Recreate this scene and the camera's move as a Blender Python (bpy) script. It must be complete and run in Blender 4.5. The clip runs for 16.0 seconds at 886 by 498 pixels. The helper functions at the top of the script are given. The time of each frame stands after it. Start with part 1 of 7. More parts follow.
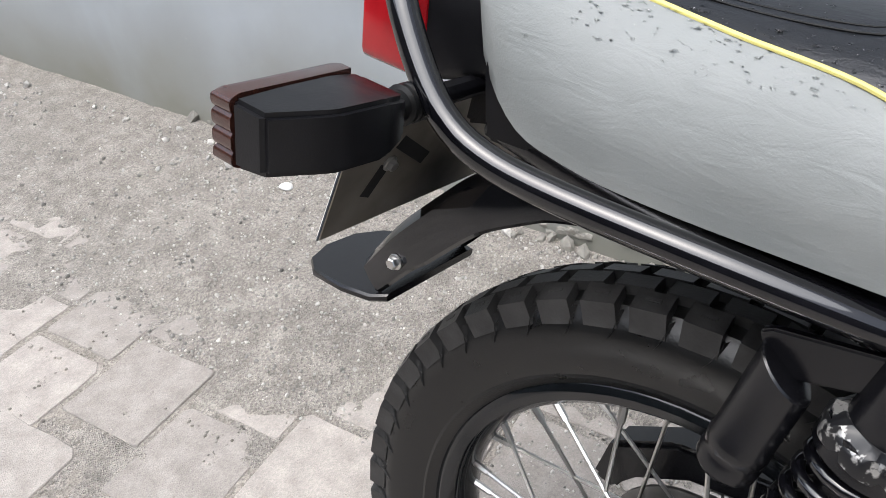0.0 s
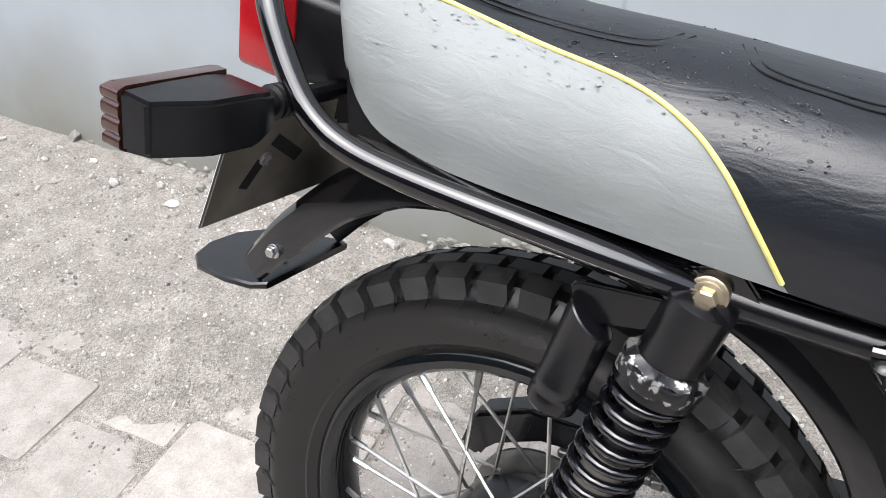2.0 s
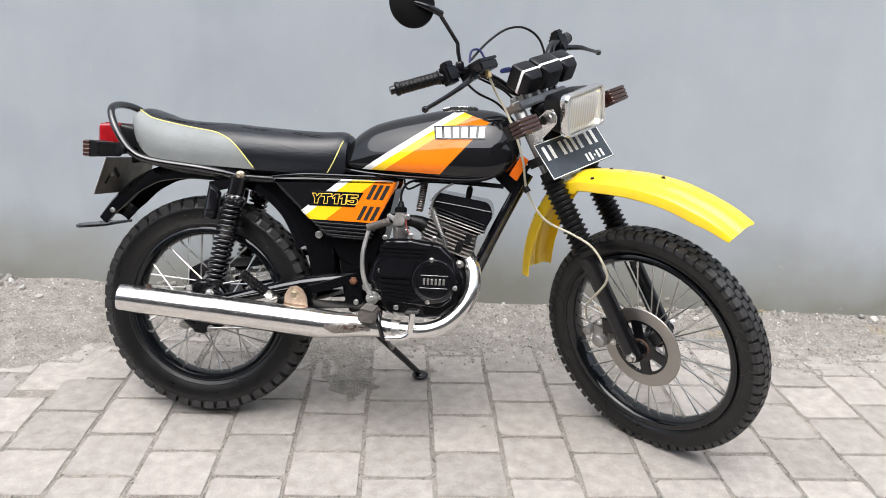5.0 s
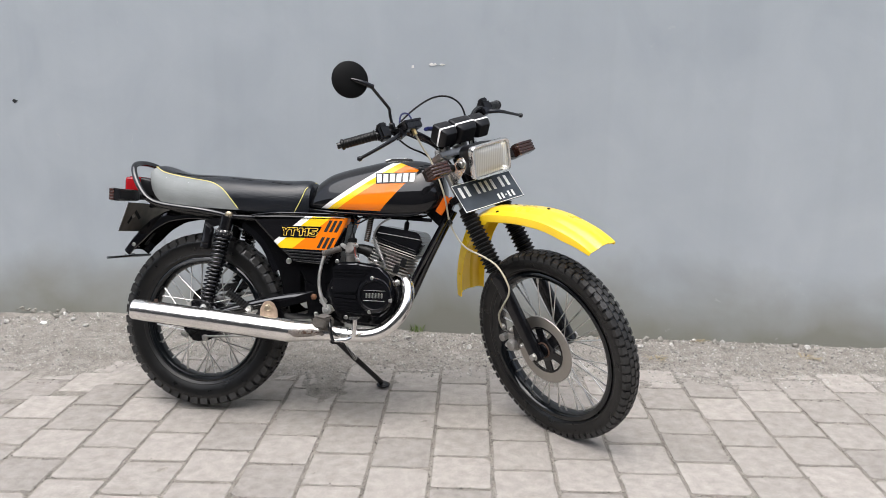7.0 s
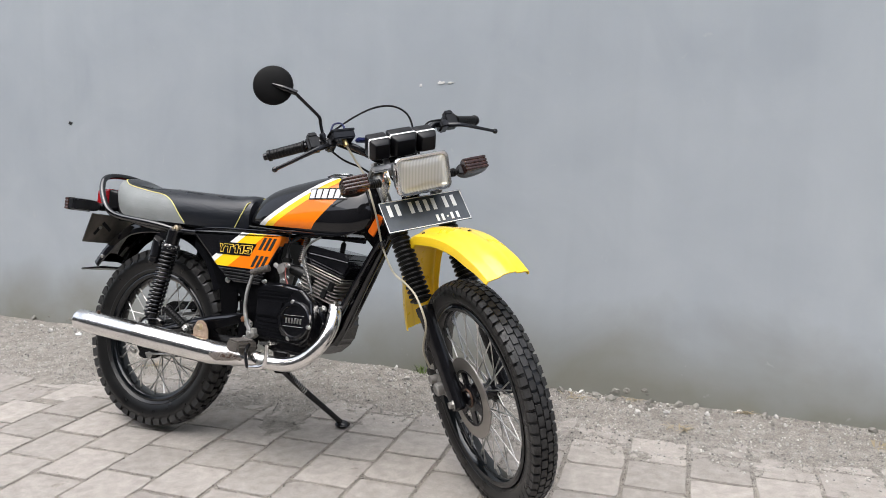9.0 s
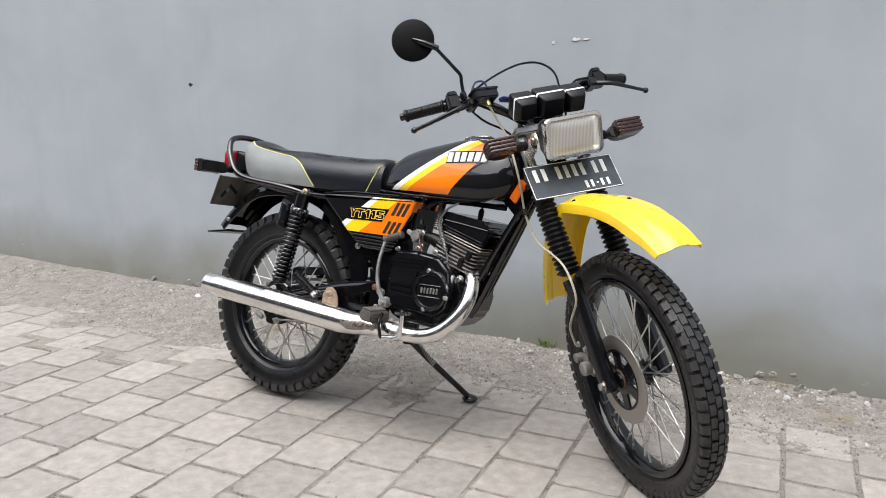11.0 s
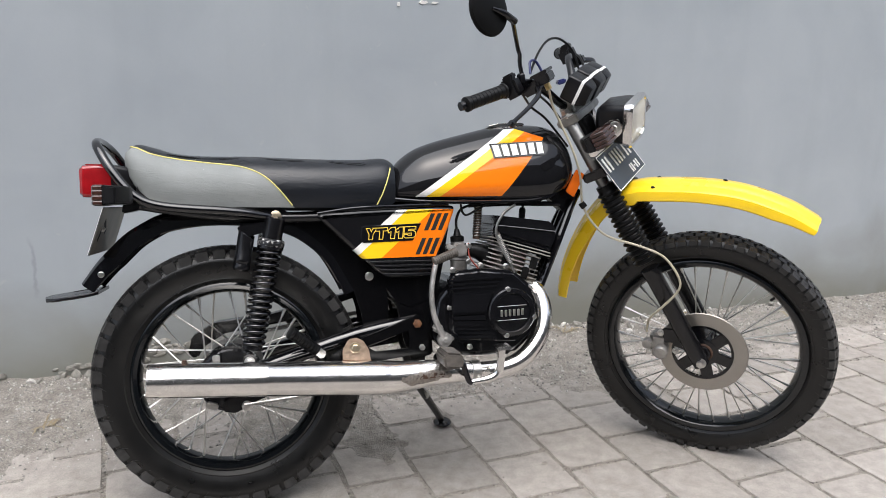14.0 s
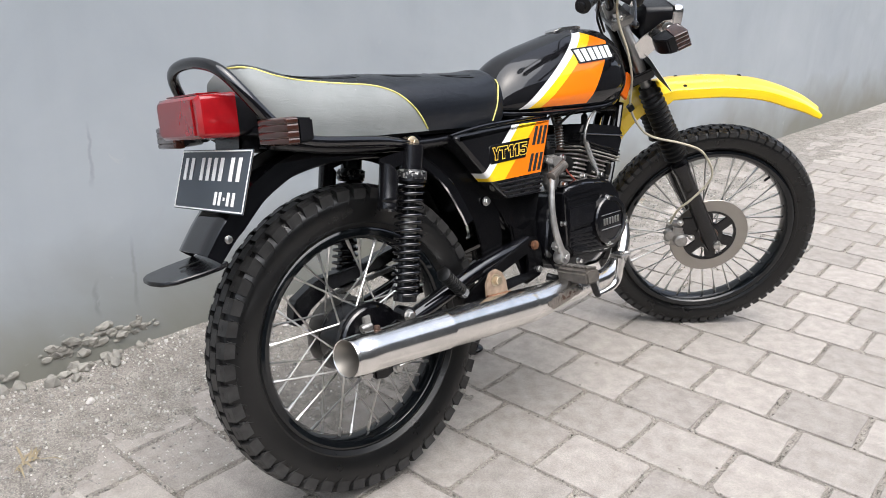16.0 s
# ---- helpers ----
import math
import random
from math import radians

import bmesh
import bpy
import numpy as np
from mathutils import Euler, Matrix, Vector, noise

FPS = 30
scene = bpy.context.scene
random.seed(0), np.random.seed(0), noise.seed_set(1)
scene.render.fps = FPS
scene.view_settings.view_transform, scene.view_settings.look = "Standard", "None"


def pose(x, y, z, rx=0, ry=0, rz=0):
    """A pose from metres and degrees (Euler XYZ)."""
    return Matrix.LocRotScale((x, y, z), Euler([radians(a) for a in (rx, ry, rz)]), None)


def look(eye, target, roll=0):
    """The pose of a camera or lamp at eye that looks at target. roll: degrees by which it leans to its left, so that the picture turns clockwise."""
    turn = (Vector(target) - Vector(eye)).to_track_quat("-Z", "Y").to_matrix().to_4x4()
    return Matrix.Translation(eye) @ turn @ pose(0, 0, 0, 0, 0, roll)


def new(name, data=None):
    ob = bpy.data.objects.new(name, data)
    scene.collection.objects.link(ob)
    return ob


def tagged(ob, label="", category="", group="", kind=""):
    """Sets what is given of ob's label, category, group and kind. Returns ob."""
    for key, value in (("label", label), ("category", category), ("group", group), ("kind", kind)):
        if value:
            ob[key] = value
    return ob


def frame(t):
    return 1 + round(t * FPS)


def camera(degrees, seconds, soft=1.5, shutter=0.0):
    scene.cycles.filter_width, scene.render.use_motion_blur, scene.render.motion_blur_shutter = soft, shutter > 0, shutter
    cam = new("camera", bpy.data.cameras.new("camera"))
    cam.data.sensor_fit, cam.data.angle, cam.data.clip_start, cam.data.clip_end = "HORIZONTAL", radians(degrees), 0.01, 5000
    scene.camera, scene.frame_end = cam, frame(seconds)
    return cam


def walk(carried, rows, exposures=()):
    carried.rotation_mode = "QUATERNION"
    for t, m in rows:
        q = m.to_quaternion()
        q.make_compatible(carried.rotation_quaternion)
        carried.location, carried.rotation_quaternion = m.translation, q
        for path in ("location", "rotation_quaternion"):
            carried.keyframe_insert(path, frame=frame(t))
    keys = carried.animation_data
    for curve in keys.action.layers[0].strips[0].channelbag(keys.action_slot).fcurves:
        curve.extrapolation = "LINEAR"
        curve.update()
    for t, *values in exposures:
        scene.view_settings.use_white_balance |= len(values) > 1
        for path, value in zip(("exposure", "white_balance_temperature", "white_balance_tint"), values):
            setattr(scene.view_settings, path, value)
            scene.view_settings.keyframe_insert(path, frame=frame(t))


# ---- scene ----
cam = camera(59.4, 16.0, 0.7)
METRES, EYE, TILT, LEAN, TURN = 7.0, 1.25, -34.0, 0.0, 0.0
PATH = [
    (0, (-0.072, -0.349, 1.02), (-0.896, 1.021, -0.182), -2.3),
    (0.5, (-0.042, -0.367, 1.05), (-0.808, 1.072, -0.108), -0.5),
    (1, (-0.016, -0.374, 1.055), (-0.704, 1.118, -0.085), 1.0),
    (1.5, (-0.008, -0.373, 1.048), (-0.633, 1.143, -0.097), 1.6),
    (2, (-0.009, -0.418, 1.039), (-0.612, 1.109, -0.104), 2.2),
    (2.5, (0.044, -0.564, 1.056), (-0.181, 1.051, -0.101), 6.8),
    (3, (0.215, -0.782, 1.096), (0.117, 0.906, 0.028), 4.0),
    (3.5, (0.383, -1.09, 1.12), (0.39, 0.697, 0.222), 4.3),
    (4, (0.443, -1.418, 1.189), (0.54, 0.453, 0.491), 2.7),
    (4.2, (0.452, -1.577, 1.229), (0.557, 0.297, 0.538), 2.6),
    (6.3, (0.601, -2.693, 1.236), (0.66, -0.743, 0.794), 1.0),
    (6.5, (0.69, -2.722, 1.227), (0.729, -0.77, 0.794), 0.9),
    (7, (0.897, -2.707, 1.22), (0.813, -0.755, 0.792), 0.5),
    (7.5, (1.071, -2.56, 1.216), (0.896, -0.616, 0.777), 2.3),
    (8, (1.319, -2.476, 1.198), (0.981, -0.555, 0.758), 1.8),
    (8.5, (1.555, -2.425, 1.174), (0.984, -0.556, 0.749), 0.8),
    (9, (1.711, -2.261, 1.083), (1.109, -0.378, 0.783), 0.7),
    (9.5, (1.904, -2.185, 1.054), (1.121, -0.375, 0.724), 0.5),
    (10, (1.912, -2.16, 1.06), (0.887, -0.48, 0.704), -0.1),
    (10.2, (1.868, -2.171, 1.056), (0.828, -0.501, 0.695), -0.1),
    (12.3, (0.722, -2.184, 1.109), (0.643, -0.242, 0.637), 1.7),
    (12.5, (0.607, -2.156, 1.13), (0.572, -0.22, 0.629), 1.2),
    (13, (0.257, -2.006, 1.158), (0.39, -0.07, 0.675), -0.4),
    (13.5, (-0.068, -1.948, 1.178), (0.45, -0.081, 0.681), 1.5),
    (14, (-0.306, -1.793, 1.125), (0.427, 0.0, 0.627), 1.4),
    (14.5, (-0.63, -1.595, 1.135), (0.268, 0.117, 0.619), 2.3),
    (15, (-0.89, -1.482, 1.145), (0.281, 0.059, 0.64), 4.6),
    (15.5, (-1.008, -1.276, 1.106), (0.295, 0.117, 0.504), 1.5),
    (16, (-1.133, -1.021, 1.054), (0.317, 0.185, 0.388), 2.0),
]
EXPOSURES = [(t, stops + 0.28, kelvin, 10) for t, stops, kelvin in (
    (0, 0.97, 6330), (0.5, 1.15, 6330), (1.5, 1.25, 6330), (2.0, 1.31, 6330), (2.5, 1.45, 6370), (3.0, 1.38, 6400), (3.5, 1.12, 6430), (4.2, 1.16, 6430),
    (6.3, 0.82, 6450), (8.5, 0.78, 6450), (10.2, 0.84, 6480), (12.5, 0.74, 6480), (13.5, 0.72, 6430), (14.5, 0.80, 6450), (16.0, 1.02, 6410))]
walk(cam, [(t, look(eye, target, roll)) for t, eye, target, roll in PATH], EXPOSURES)


# ---- world and light ----
world = bpy.data.worlds.new("world")
scene.world = world
world.use_nodes = True
wn = world.node_tree.nodes
sky = wn.new("ShaderNodeTexSky")
sky.sky_type = 'NISHITA'
sky.sun_disc = False
SUN_EL, SUN_AZ = 68.0, 200.0
sky.sun_elevation = radians(SUN_EL)
sky.sun_rotation = radians(SUN_AZ)
sky.air_density, sky.dust_density, sky.ozone_density = 1.0, 4.0, 1.0
sky_bw = wn.new("ShaderNodeHueSaturation")
sky_bw.inputs["Saturation"].default_value = 0.55
world.node_tree.links.new(sky.outputs[0], sky_bw.inputs["Color"])
world.node_tree.links.new(sky_bw.outputs[0], wn["Background"].inputs[0])
wn["Background"].inputs[1].default_value = 0.13

sun_data = bpy.data.lights.new("sun", 'SUN')
sun_data.energy = 1.5
sun_data.angle = radians(75)
sun_data.color = (0.99, 0.99, 1.0)
sun = new("sun", sun_data)
_el, _az = radians(SUN_EL), radians(SUN_AZ)
sun_dir = Vector((math.sin(_az) * math.cos(_el), math.cos(_az) * math.cos(_el), math.sin(_el)))
sun.matrix_world = look(sun_dir * 20, (0, 0, 0))


# ---- materials ----
def nodes_of(name):
    m = bpy.data.materials.new(name)
    m.use_nodes = True
    return m, m.node_tree.nodes, m.node_tree.links, m.node_tree.nodes["Principled BSDF"]


def ramp(nd, stops, constant=False):
    r = nd.new("ShaderNodeValToRGB")
    if constant:
        r.color_ramp.interpolation = 'CONSTANT'
    el = r.color_ramp.elements
    while len(el) < len(stops):
        el.new(0.5)
    for e, (p, c) in zip(el, stops):
        e.position = p
        e.color = (*c, 1) if len(c) == 3 else c
    return r


def mat(name, color, rough=0.5, metal=0.0, vary=0.15, scale=40.0, bump=0.0, bump_scale=300.0, coat=0.0, rvary=0.1, spec=0.5):
    """A surface with colour variation at two scales, roughness variation and fine relief."""
    m, nd, lk, b = nodes_of(name)
    tc = nd.new("ShaderNodeTexCoord")
    n1 = nd.new("ShaderNodeTexNoise")
    n1.inputs["Scale"].default_value = scale
    n1.inputs["Detail"].default_value = 6
    n2 = nd.new("ShaderNodeTexNoise")
    n2.inputs["Scale"].default_value = scale * 0.17
    n2.inputs["Detail"].default_value = 3
    lk.new(tc.outputs["Object"], n1.inputs["Vector"])
    lk.new(tc.outputs["Object"], n2.inputs["Vector"])
    add = nd.new("ShaderNodeMath")
    add.operation = 'ADD'
    lk.new(n1.outputs[0], add.inputs[0])
    lk.new(n2.outputs[0], add.inputs[1])
    lo = tuple(max(0, c * (1 - vary)) for c in color)
    hi = tuple(min(1, c * (1 + vary)) for c in color)
    half = nd.new("ShaderNodeMath")
    half.operation = 'MULTIPLY'
    half.inputs[1].default_value = 0.5
    lk.new(add.outputs[0], half.inputs[0])
    r = ramp(nd, [(0.35, lo), (0.65, hi)])
    lk.new(half.outputs[0], r.inputs[0])
    lk.new(r.outputs[0], b.inputs["Base Color"])
    mr = nd.new("ShaderNodeMapRange")
    mr.inputs[3].default_value = max(0.02, rough - rvary)
    mr.inputs[4].default_value = min(1, rough + rvary)
    lk.new(n1.outputs[0], mr.inputs[0])
    lk.new(mr.outputs[0], b.inputs["Roughness"])
    b.inputs["Metallic"].default_value = metal
    b.inputs["Specular IOR Level"].default_value = spec
    b.inputs["Coat Weight"].default_value = coat
    b.inputs["Coat Roughness"].default_value = 0.05
    if bump:
        n3 = nd.new("ShaderNodeTexNoise")
        n3.inputs["Scale"].default_value = bump_scale
        n3.inputs["Detail"].default_value = 4
        lk.new(tc.outputs["Object"], n3.inputs["Vector"])
        bp_ = nd.new("ShaderNodeBump")
        bp_.inputs["Strength"].default_value = bump
        bp_.inputs["Distance"].default_value = 0.002
        lk.new(n3.outputs[0], bp_.inputs["Height"])
        lk.new(bp_.outputs[0], b.inputs["Normal"])
    return m


M = {}
M["gloss_black"] = mat("gloss_black_paint", (0.003, 0.003, 0.004), 0.07, vary=0.3, rvary=0.04, spec=0.8)
M["satin_black"] = mat("satin_black_paint", (0.004, 0.004, 0.005), 0.24, vary=0.3, bump=0.04, spec=0.5, rvary=0.06)
M["plastic_black"] = mat("black_plastic", (0.005, 0.005, 0.006), 0.33, vary=0.25, bump=0.10, bump_scale=900, spec=0.32)
M["rubber"] = mat("tyre_rubber", (0.006, 0.006, 0.006), 0.30, vary=0.35, scale=25, bump=0.10, bump_scale=500, spec=0.42)
M["rubber_soft"] = mat("soft_rubber", (0.004, 0.004, 0.004), 0.40, vary=0.25, bump=0.08, spec=0.26)
M["tread"] = mat("dusty_tread", (0.026, 0.0255, 0.025), 0.46, vary=0.5, scale=60, bump=0.15, bump_scale=400, spec=0.35)
M["worn_rubber"] = mat("worn_grey_rubber", (0.075, 0.066, 0.057), 0.6, vary=0.4, scale=80, bump=0.2)
M["engine_black"] = mat("engine_black_enamel", (0.004, 0.004, 0.005), 0.15, vary=0.35, bump=0.05, bump_scale=200, rvary=0.06, spec=0.8)
M["deep_black"] = mat("deep_black_paint", (0.0025, 0.0025, 0.003), 0.22, vary=0.3, rvary=0.08, spec=0.22)
M["rim_black"] = mat("rim_black", (0.004, 0.005, 0.006), 0.08, vary=0.3, rvary=0.03)
M["chrome"] = mat("worn_chrome", (0.80, 0.785, 0.76), 0.20, 1.0, vary=0.10, scale=60, rvary=0.09)
M["steel"] = mat("bright_steel", (0.55, 0.54, 0.52), 0.32, 1.0, vary=0.15, scale=60)
M["alloy"] = mat("cast_alloy", (0.46, 0.45, 0.43), 0.45, 0.85, vary=0.3, scale=50, bump=0.15)
M["fin_alloy"] = mat("fin_alloy", (0.38, 0.36, 0.33), 0.45, 0.6, vary=0.45, scale=30, bump=0.15)
M["dirty_alloy"] = mat("oily_alloy", (0.21, 0.207, 0.20), 0.38, 0.9, vary=0.45, scale=35, bump=0.2)
M["disc_steel"] = mat("disc_steel", (0.36, 0.34, 0.31), 0.42, 0.9, vary=0.08, scale=15)
M["rust"] = mat("rusty_steel", (0.17, 0.075, 0.035), 0.7, 0.3, vary=0.5, scale=120, bump=0.3)
M["zinc"] = mat("tarnished_zinc", (0.50, 0.42, 0.30), 0.38, 0.9, vary=0.25, scale=90)
M["rust_dark"] = mat("dark_rust", (0.075, 0.042, 0.028), 0.7, 0.3, vary=0.5, scale=120, bump=0.3)
M["rust_light"] = mat("rust_bloomed_steel", (0.36, 0.27, 0.20), 0.5, 0.6, vary=0.4, scale=70, bump=0.2)
M["scab"] = mat("dull_rusted_chrome", (0.27, 0.243, 0.218), 0.42, 0.8, vary=0.5, scale=140, bump=0.4)
M["brass"] = mat("zinc_yellow", (0.62, 0.47, 0.22), 0.35, 0.9, vary=0.25, scale=90)
M["yellow"] = mat("yellow_plastic", (0.90, 0.60, 0.016), 0.30, vary=0.06, scale=12, coat=0.55)
M["piping"] = mat("yellow_piping", (0.60, 0.54, 0.17), 0.55, vary=0.15)
M["white_paint"] = mat("white_paint", (0.82, 0.82, 0.80), 0.4, vary=0.05)
M["gold_paint"] = mat("gold_paint", (0.78, 0.52, 0.06), 0.4, vary=0.06)
# black plate; its base is lifted to blue-grey for the sky it reflects
M["plate_black"] = mat("plate_black", (0.040, 0.050, 0.062), 0.42, vary=0.3, scale=30, bump=0.05, spec=0.45)
M["plate_back"] = mat("plate_bare_metal", (0.21, 0.19, 0.16), 0.45, 0.6, vary=0.4, scale=25)
M["tail_red"] = mat("tail_red", (0.24, 0.005, 0.008), 0.16, vary=0.25, coat=0.5)
M["lens_brown"] = mat("smoked_amber", (0.036, 0.0135, 0.0095), 0.2, vary=0.4, scale=60, coat=0.3)
M["reflector"] = mat("orange_reflector", (0.72, 0.14, 0.008), 0.25, vary=0.1, coat=0.4)
M["hose"] = mat("cream_hose", (0.42, 0.385, 0.29), 0.4, vary=0.15)
M["blue"] = mat("blue_wire", (0.010, 0.016, 0.085), 0.4)
M["red_wire"] = mat("red_wire", (0.20, 0.035, 0.022), 0.5)
def worn_mat():
    """Black paint chipped back to bare alloy."""
    m, nd, lk, b = nodes_of("chipped_black")
    tc = nd.new("ShaderNodeTexCoord")
    n = nd.new("ShaderNodeTexNoise")
    n.inputs["Scale"].default_value = 110
    n.inputs["Detail"].default_value = 5
    lk.new(tc.outputs["Object"], n.inputs["Vector"])
    r = ramp(nd, [(0.54, (0.006, 0.006, 0.007)), (0.60, (0.42, 0.41, 0.39))])
    lk.new(n.outputs[0], r.inputs[0])
    lk.new(r.outputs[0], b.inputs["Base Color"])
    q = ramp(nd, [(0.54, (0, 0, 0)), (0.60, (0.8, 0.8, 0.8))])
    lk.new(n.outputs[0], q.inputs[0])
    lk.new(q.outputs[0], b.inputs["Metallic"])
    b.inputs["Roughness"].default_value = 0.35
    return m


M["worn_black"] = worn_mat()
M["dark"] = mat("dark_recess", (0.004, 0.004, 0.004), 0.7)


def glass_mat():
    """Thin fluted glass: clear, with a glossy film and a white share for reflected sky."""
    m, nd, lk, b = nodes_of("lamp_glass")
    tr = nd.new("ShaderNodeBsdfTransparent")
    tr.inputs[0].default_value = (0.93, 0.95, 0.94, 1)
    gl = nd.new("ShaderNodeBsdfGlossy")
    gl.inputs["Roughness"].default_value = 0.12
    df = nd.new("ShaderNodeBsdfDiffuse")
    df.inputs[0].default_value = (0.90, 0.89, 0.84, 1)
    tc = nd.new("ShaderNodeTexCoord")
    w = nd.new("ShaderNodeTexWave")
    w.inputs["Scale"].default_value = 5
    w.inputs["Distortion"].default_value = 0.5
    lk.new(tc.outputs["Generated"], w.inputs["Vector"])
    bp_ = nd.new("ShaderNodeBump")
    bp_.inputs["Strength"].default_value = 0.03
    bp_.inputs["Distance"].default_value = 0.002
    lk.new(w.outputs[1], bp_.inputs["Height"])
    lk.new(bp_.outputs[0], gl.inputs["Normal"])
    m1, m2 = nd.new("ShaderNodeMixShader"), nd.new("ShaderNodeMixShader")
    m1.inputs[0].default_value = 0.12
    lk.new(tr.outputs[0], m1.inputs[1])
    lk.new(gl.outputs[0], m1.inputs[2])
    # share of white diffuse that brightens the lens in place of reflected sky
    rr = ramp(nd, [(0.2, (0.36, 0.36, 0.36)), (0.8, (0.42, 0.42, 0.42))])
    lk.new(w.outputs[1], rr.inputs[0])
    lk.new(rr.outputs[0], m2.inputs[0])
    lk.new(m1.outputs[0], m2.inputs[1])
    lk.new(df.outputs[0], m2.inputs[2])
    lk.new(m2.outputs[0], nd["Material Output"].inputs[0])
    return m


M["glass"] = glass_mat()
M["reflect"] = mat("lamp_reflector", (0.95, 0.94, 0.90), 0.26, 0.75, vary=0.04)
M["cast_grey"] = mat("cast_grey", (0.27, 0.26, 0.245), 0.45, 0.7, vary=0.35, scale=60, bump=0.2)
M["mirror_shell"] = mat("mirror_shell", (0.004, 0.004, 0.004), 0.5, vary=0.2, spec=0.10)
M["mirror"] = mat("mirror_glass", (0.9, 0.9, 0.9), 0.02, 1.0, vary=0.01, rvary=0.0)


def stripe_mat(name, k, z0, stops, top=None, zmin=None):
    """Gloss paint with slanting colour bands in the frame's own length and height."""
    m, nd, lk, b = nodes_of(name)
    tc = nd.new("ShaderNodeTexCoord")
    sp = nd.new("ShaderNodeSeparateXYZ")
    lk.new(tc.outputs["Object"], sp.inputs[0])

    def op(kind, a, c):
        n = nd.new("ShaderNodeMath")
        n.operation = kind
        for i, v in enumerate((a, c)):
            if isinstance(v, (int, float)):
                n.inputs[i].default_value = v
            else:
                lk.new(v, n.inputs[i])
        return n.outputs[0]
    x, z = sp.outputs[0], sp.outputs[2]
    s = op('SUBTRACT', x, op('MULTIPLY', op('SUBTRACT', z, z0), k))
    r = ramp(nd, stops, True)
    lk.new(s, r.inputs[0])
    col = r.outputs[0]
    black = (0.006, 0.006, 0.007, 1)

    def mix(fac, c0, c1):
        n = nd.new("ShaderNodeMix")
        n.data_type = 'RGBA'
        lk.new(fac, n.inputs[0])
        for i, c in ((6, c0), (7, c1)):
            if isinstance(c, tuple):
                n.inputs[i].default_value = c
            else:
                lk.new(c, n.inputs[i])
        return n.outputs[2]
    for line in (top or ()):
        a0, ax, az = line
        f = op('GREATER_THAN', op('ADD', op('MULTIPLY', x, ax), op('MULTIPLY', z, az)), a0)
        col = mix(f, col, black)
    if zmin is not None:
        col = mix(op('LESS_THAN', z, zmin), col, black)
    lk.new(col, b.inputs["Base Color"])
    b.inputs["Specular IOR Level"].default_value = 0.03
    b.inputs["Coat Weight"].default_value = 0.9
    b.inputs["Coat Roughness"].default_value = 0.015
    n3 = nd.new("ShaderNodeTexNoise")
    n3.inputs["Scale"].default_value = 14
    lk.new(tc.outputs["Object"], n3.inputs["Vector"])
    mr = nd.new("ShaderNodeMapRange")
    mr.inputs[3].default_value, mr.inputs[4].default_value = 0.3, 0.5
    lk.new(n3.outputs[0], mr.inputs[0])
    lk.new(mr.outputs[0], b.inputs["Roughness"])
    return m


BLK, WHT, YEL, ORG = (0.006, 0.006, 0.007), (0.80, 0.80, 0.76), (0.90, 0.60, 0.015), (0.88, 0.20, 0.006)
M["tank"] = stripe_mat("tank_paint", 1.41, 0.757,
                       [(0, BLK), (0.453, WHT), (0.479, YEL), (0.514, ORG)],
                       top=((0.0455, 1.0, -0.83), (1.171, 0.33, 1.0)), zmin=0.757)
M["cover"] = stripe_mat("side_cover_paint", 1.15, 0.63,
                        [(0, BLK), (0.290, WHT), (0.318, YEL), (0.385, ORG)],
                        top=((0.555 - 0.72 * 0.47, 1.0, -0.47), (0.726 + 0.0, 0.0, 1.0)), zmin=0.609)


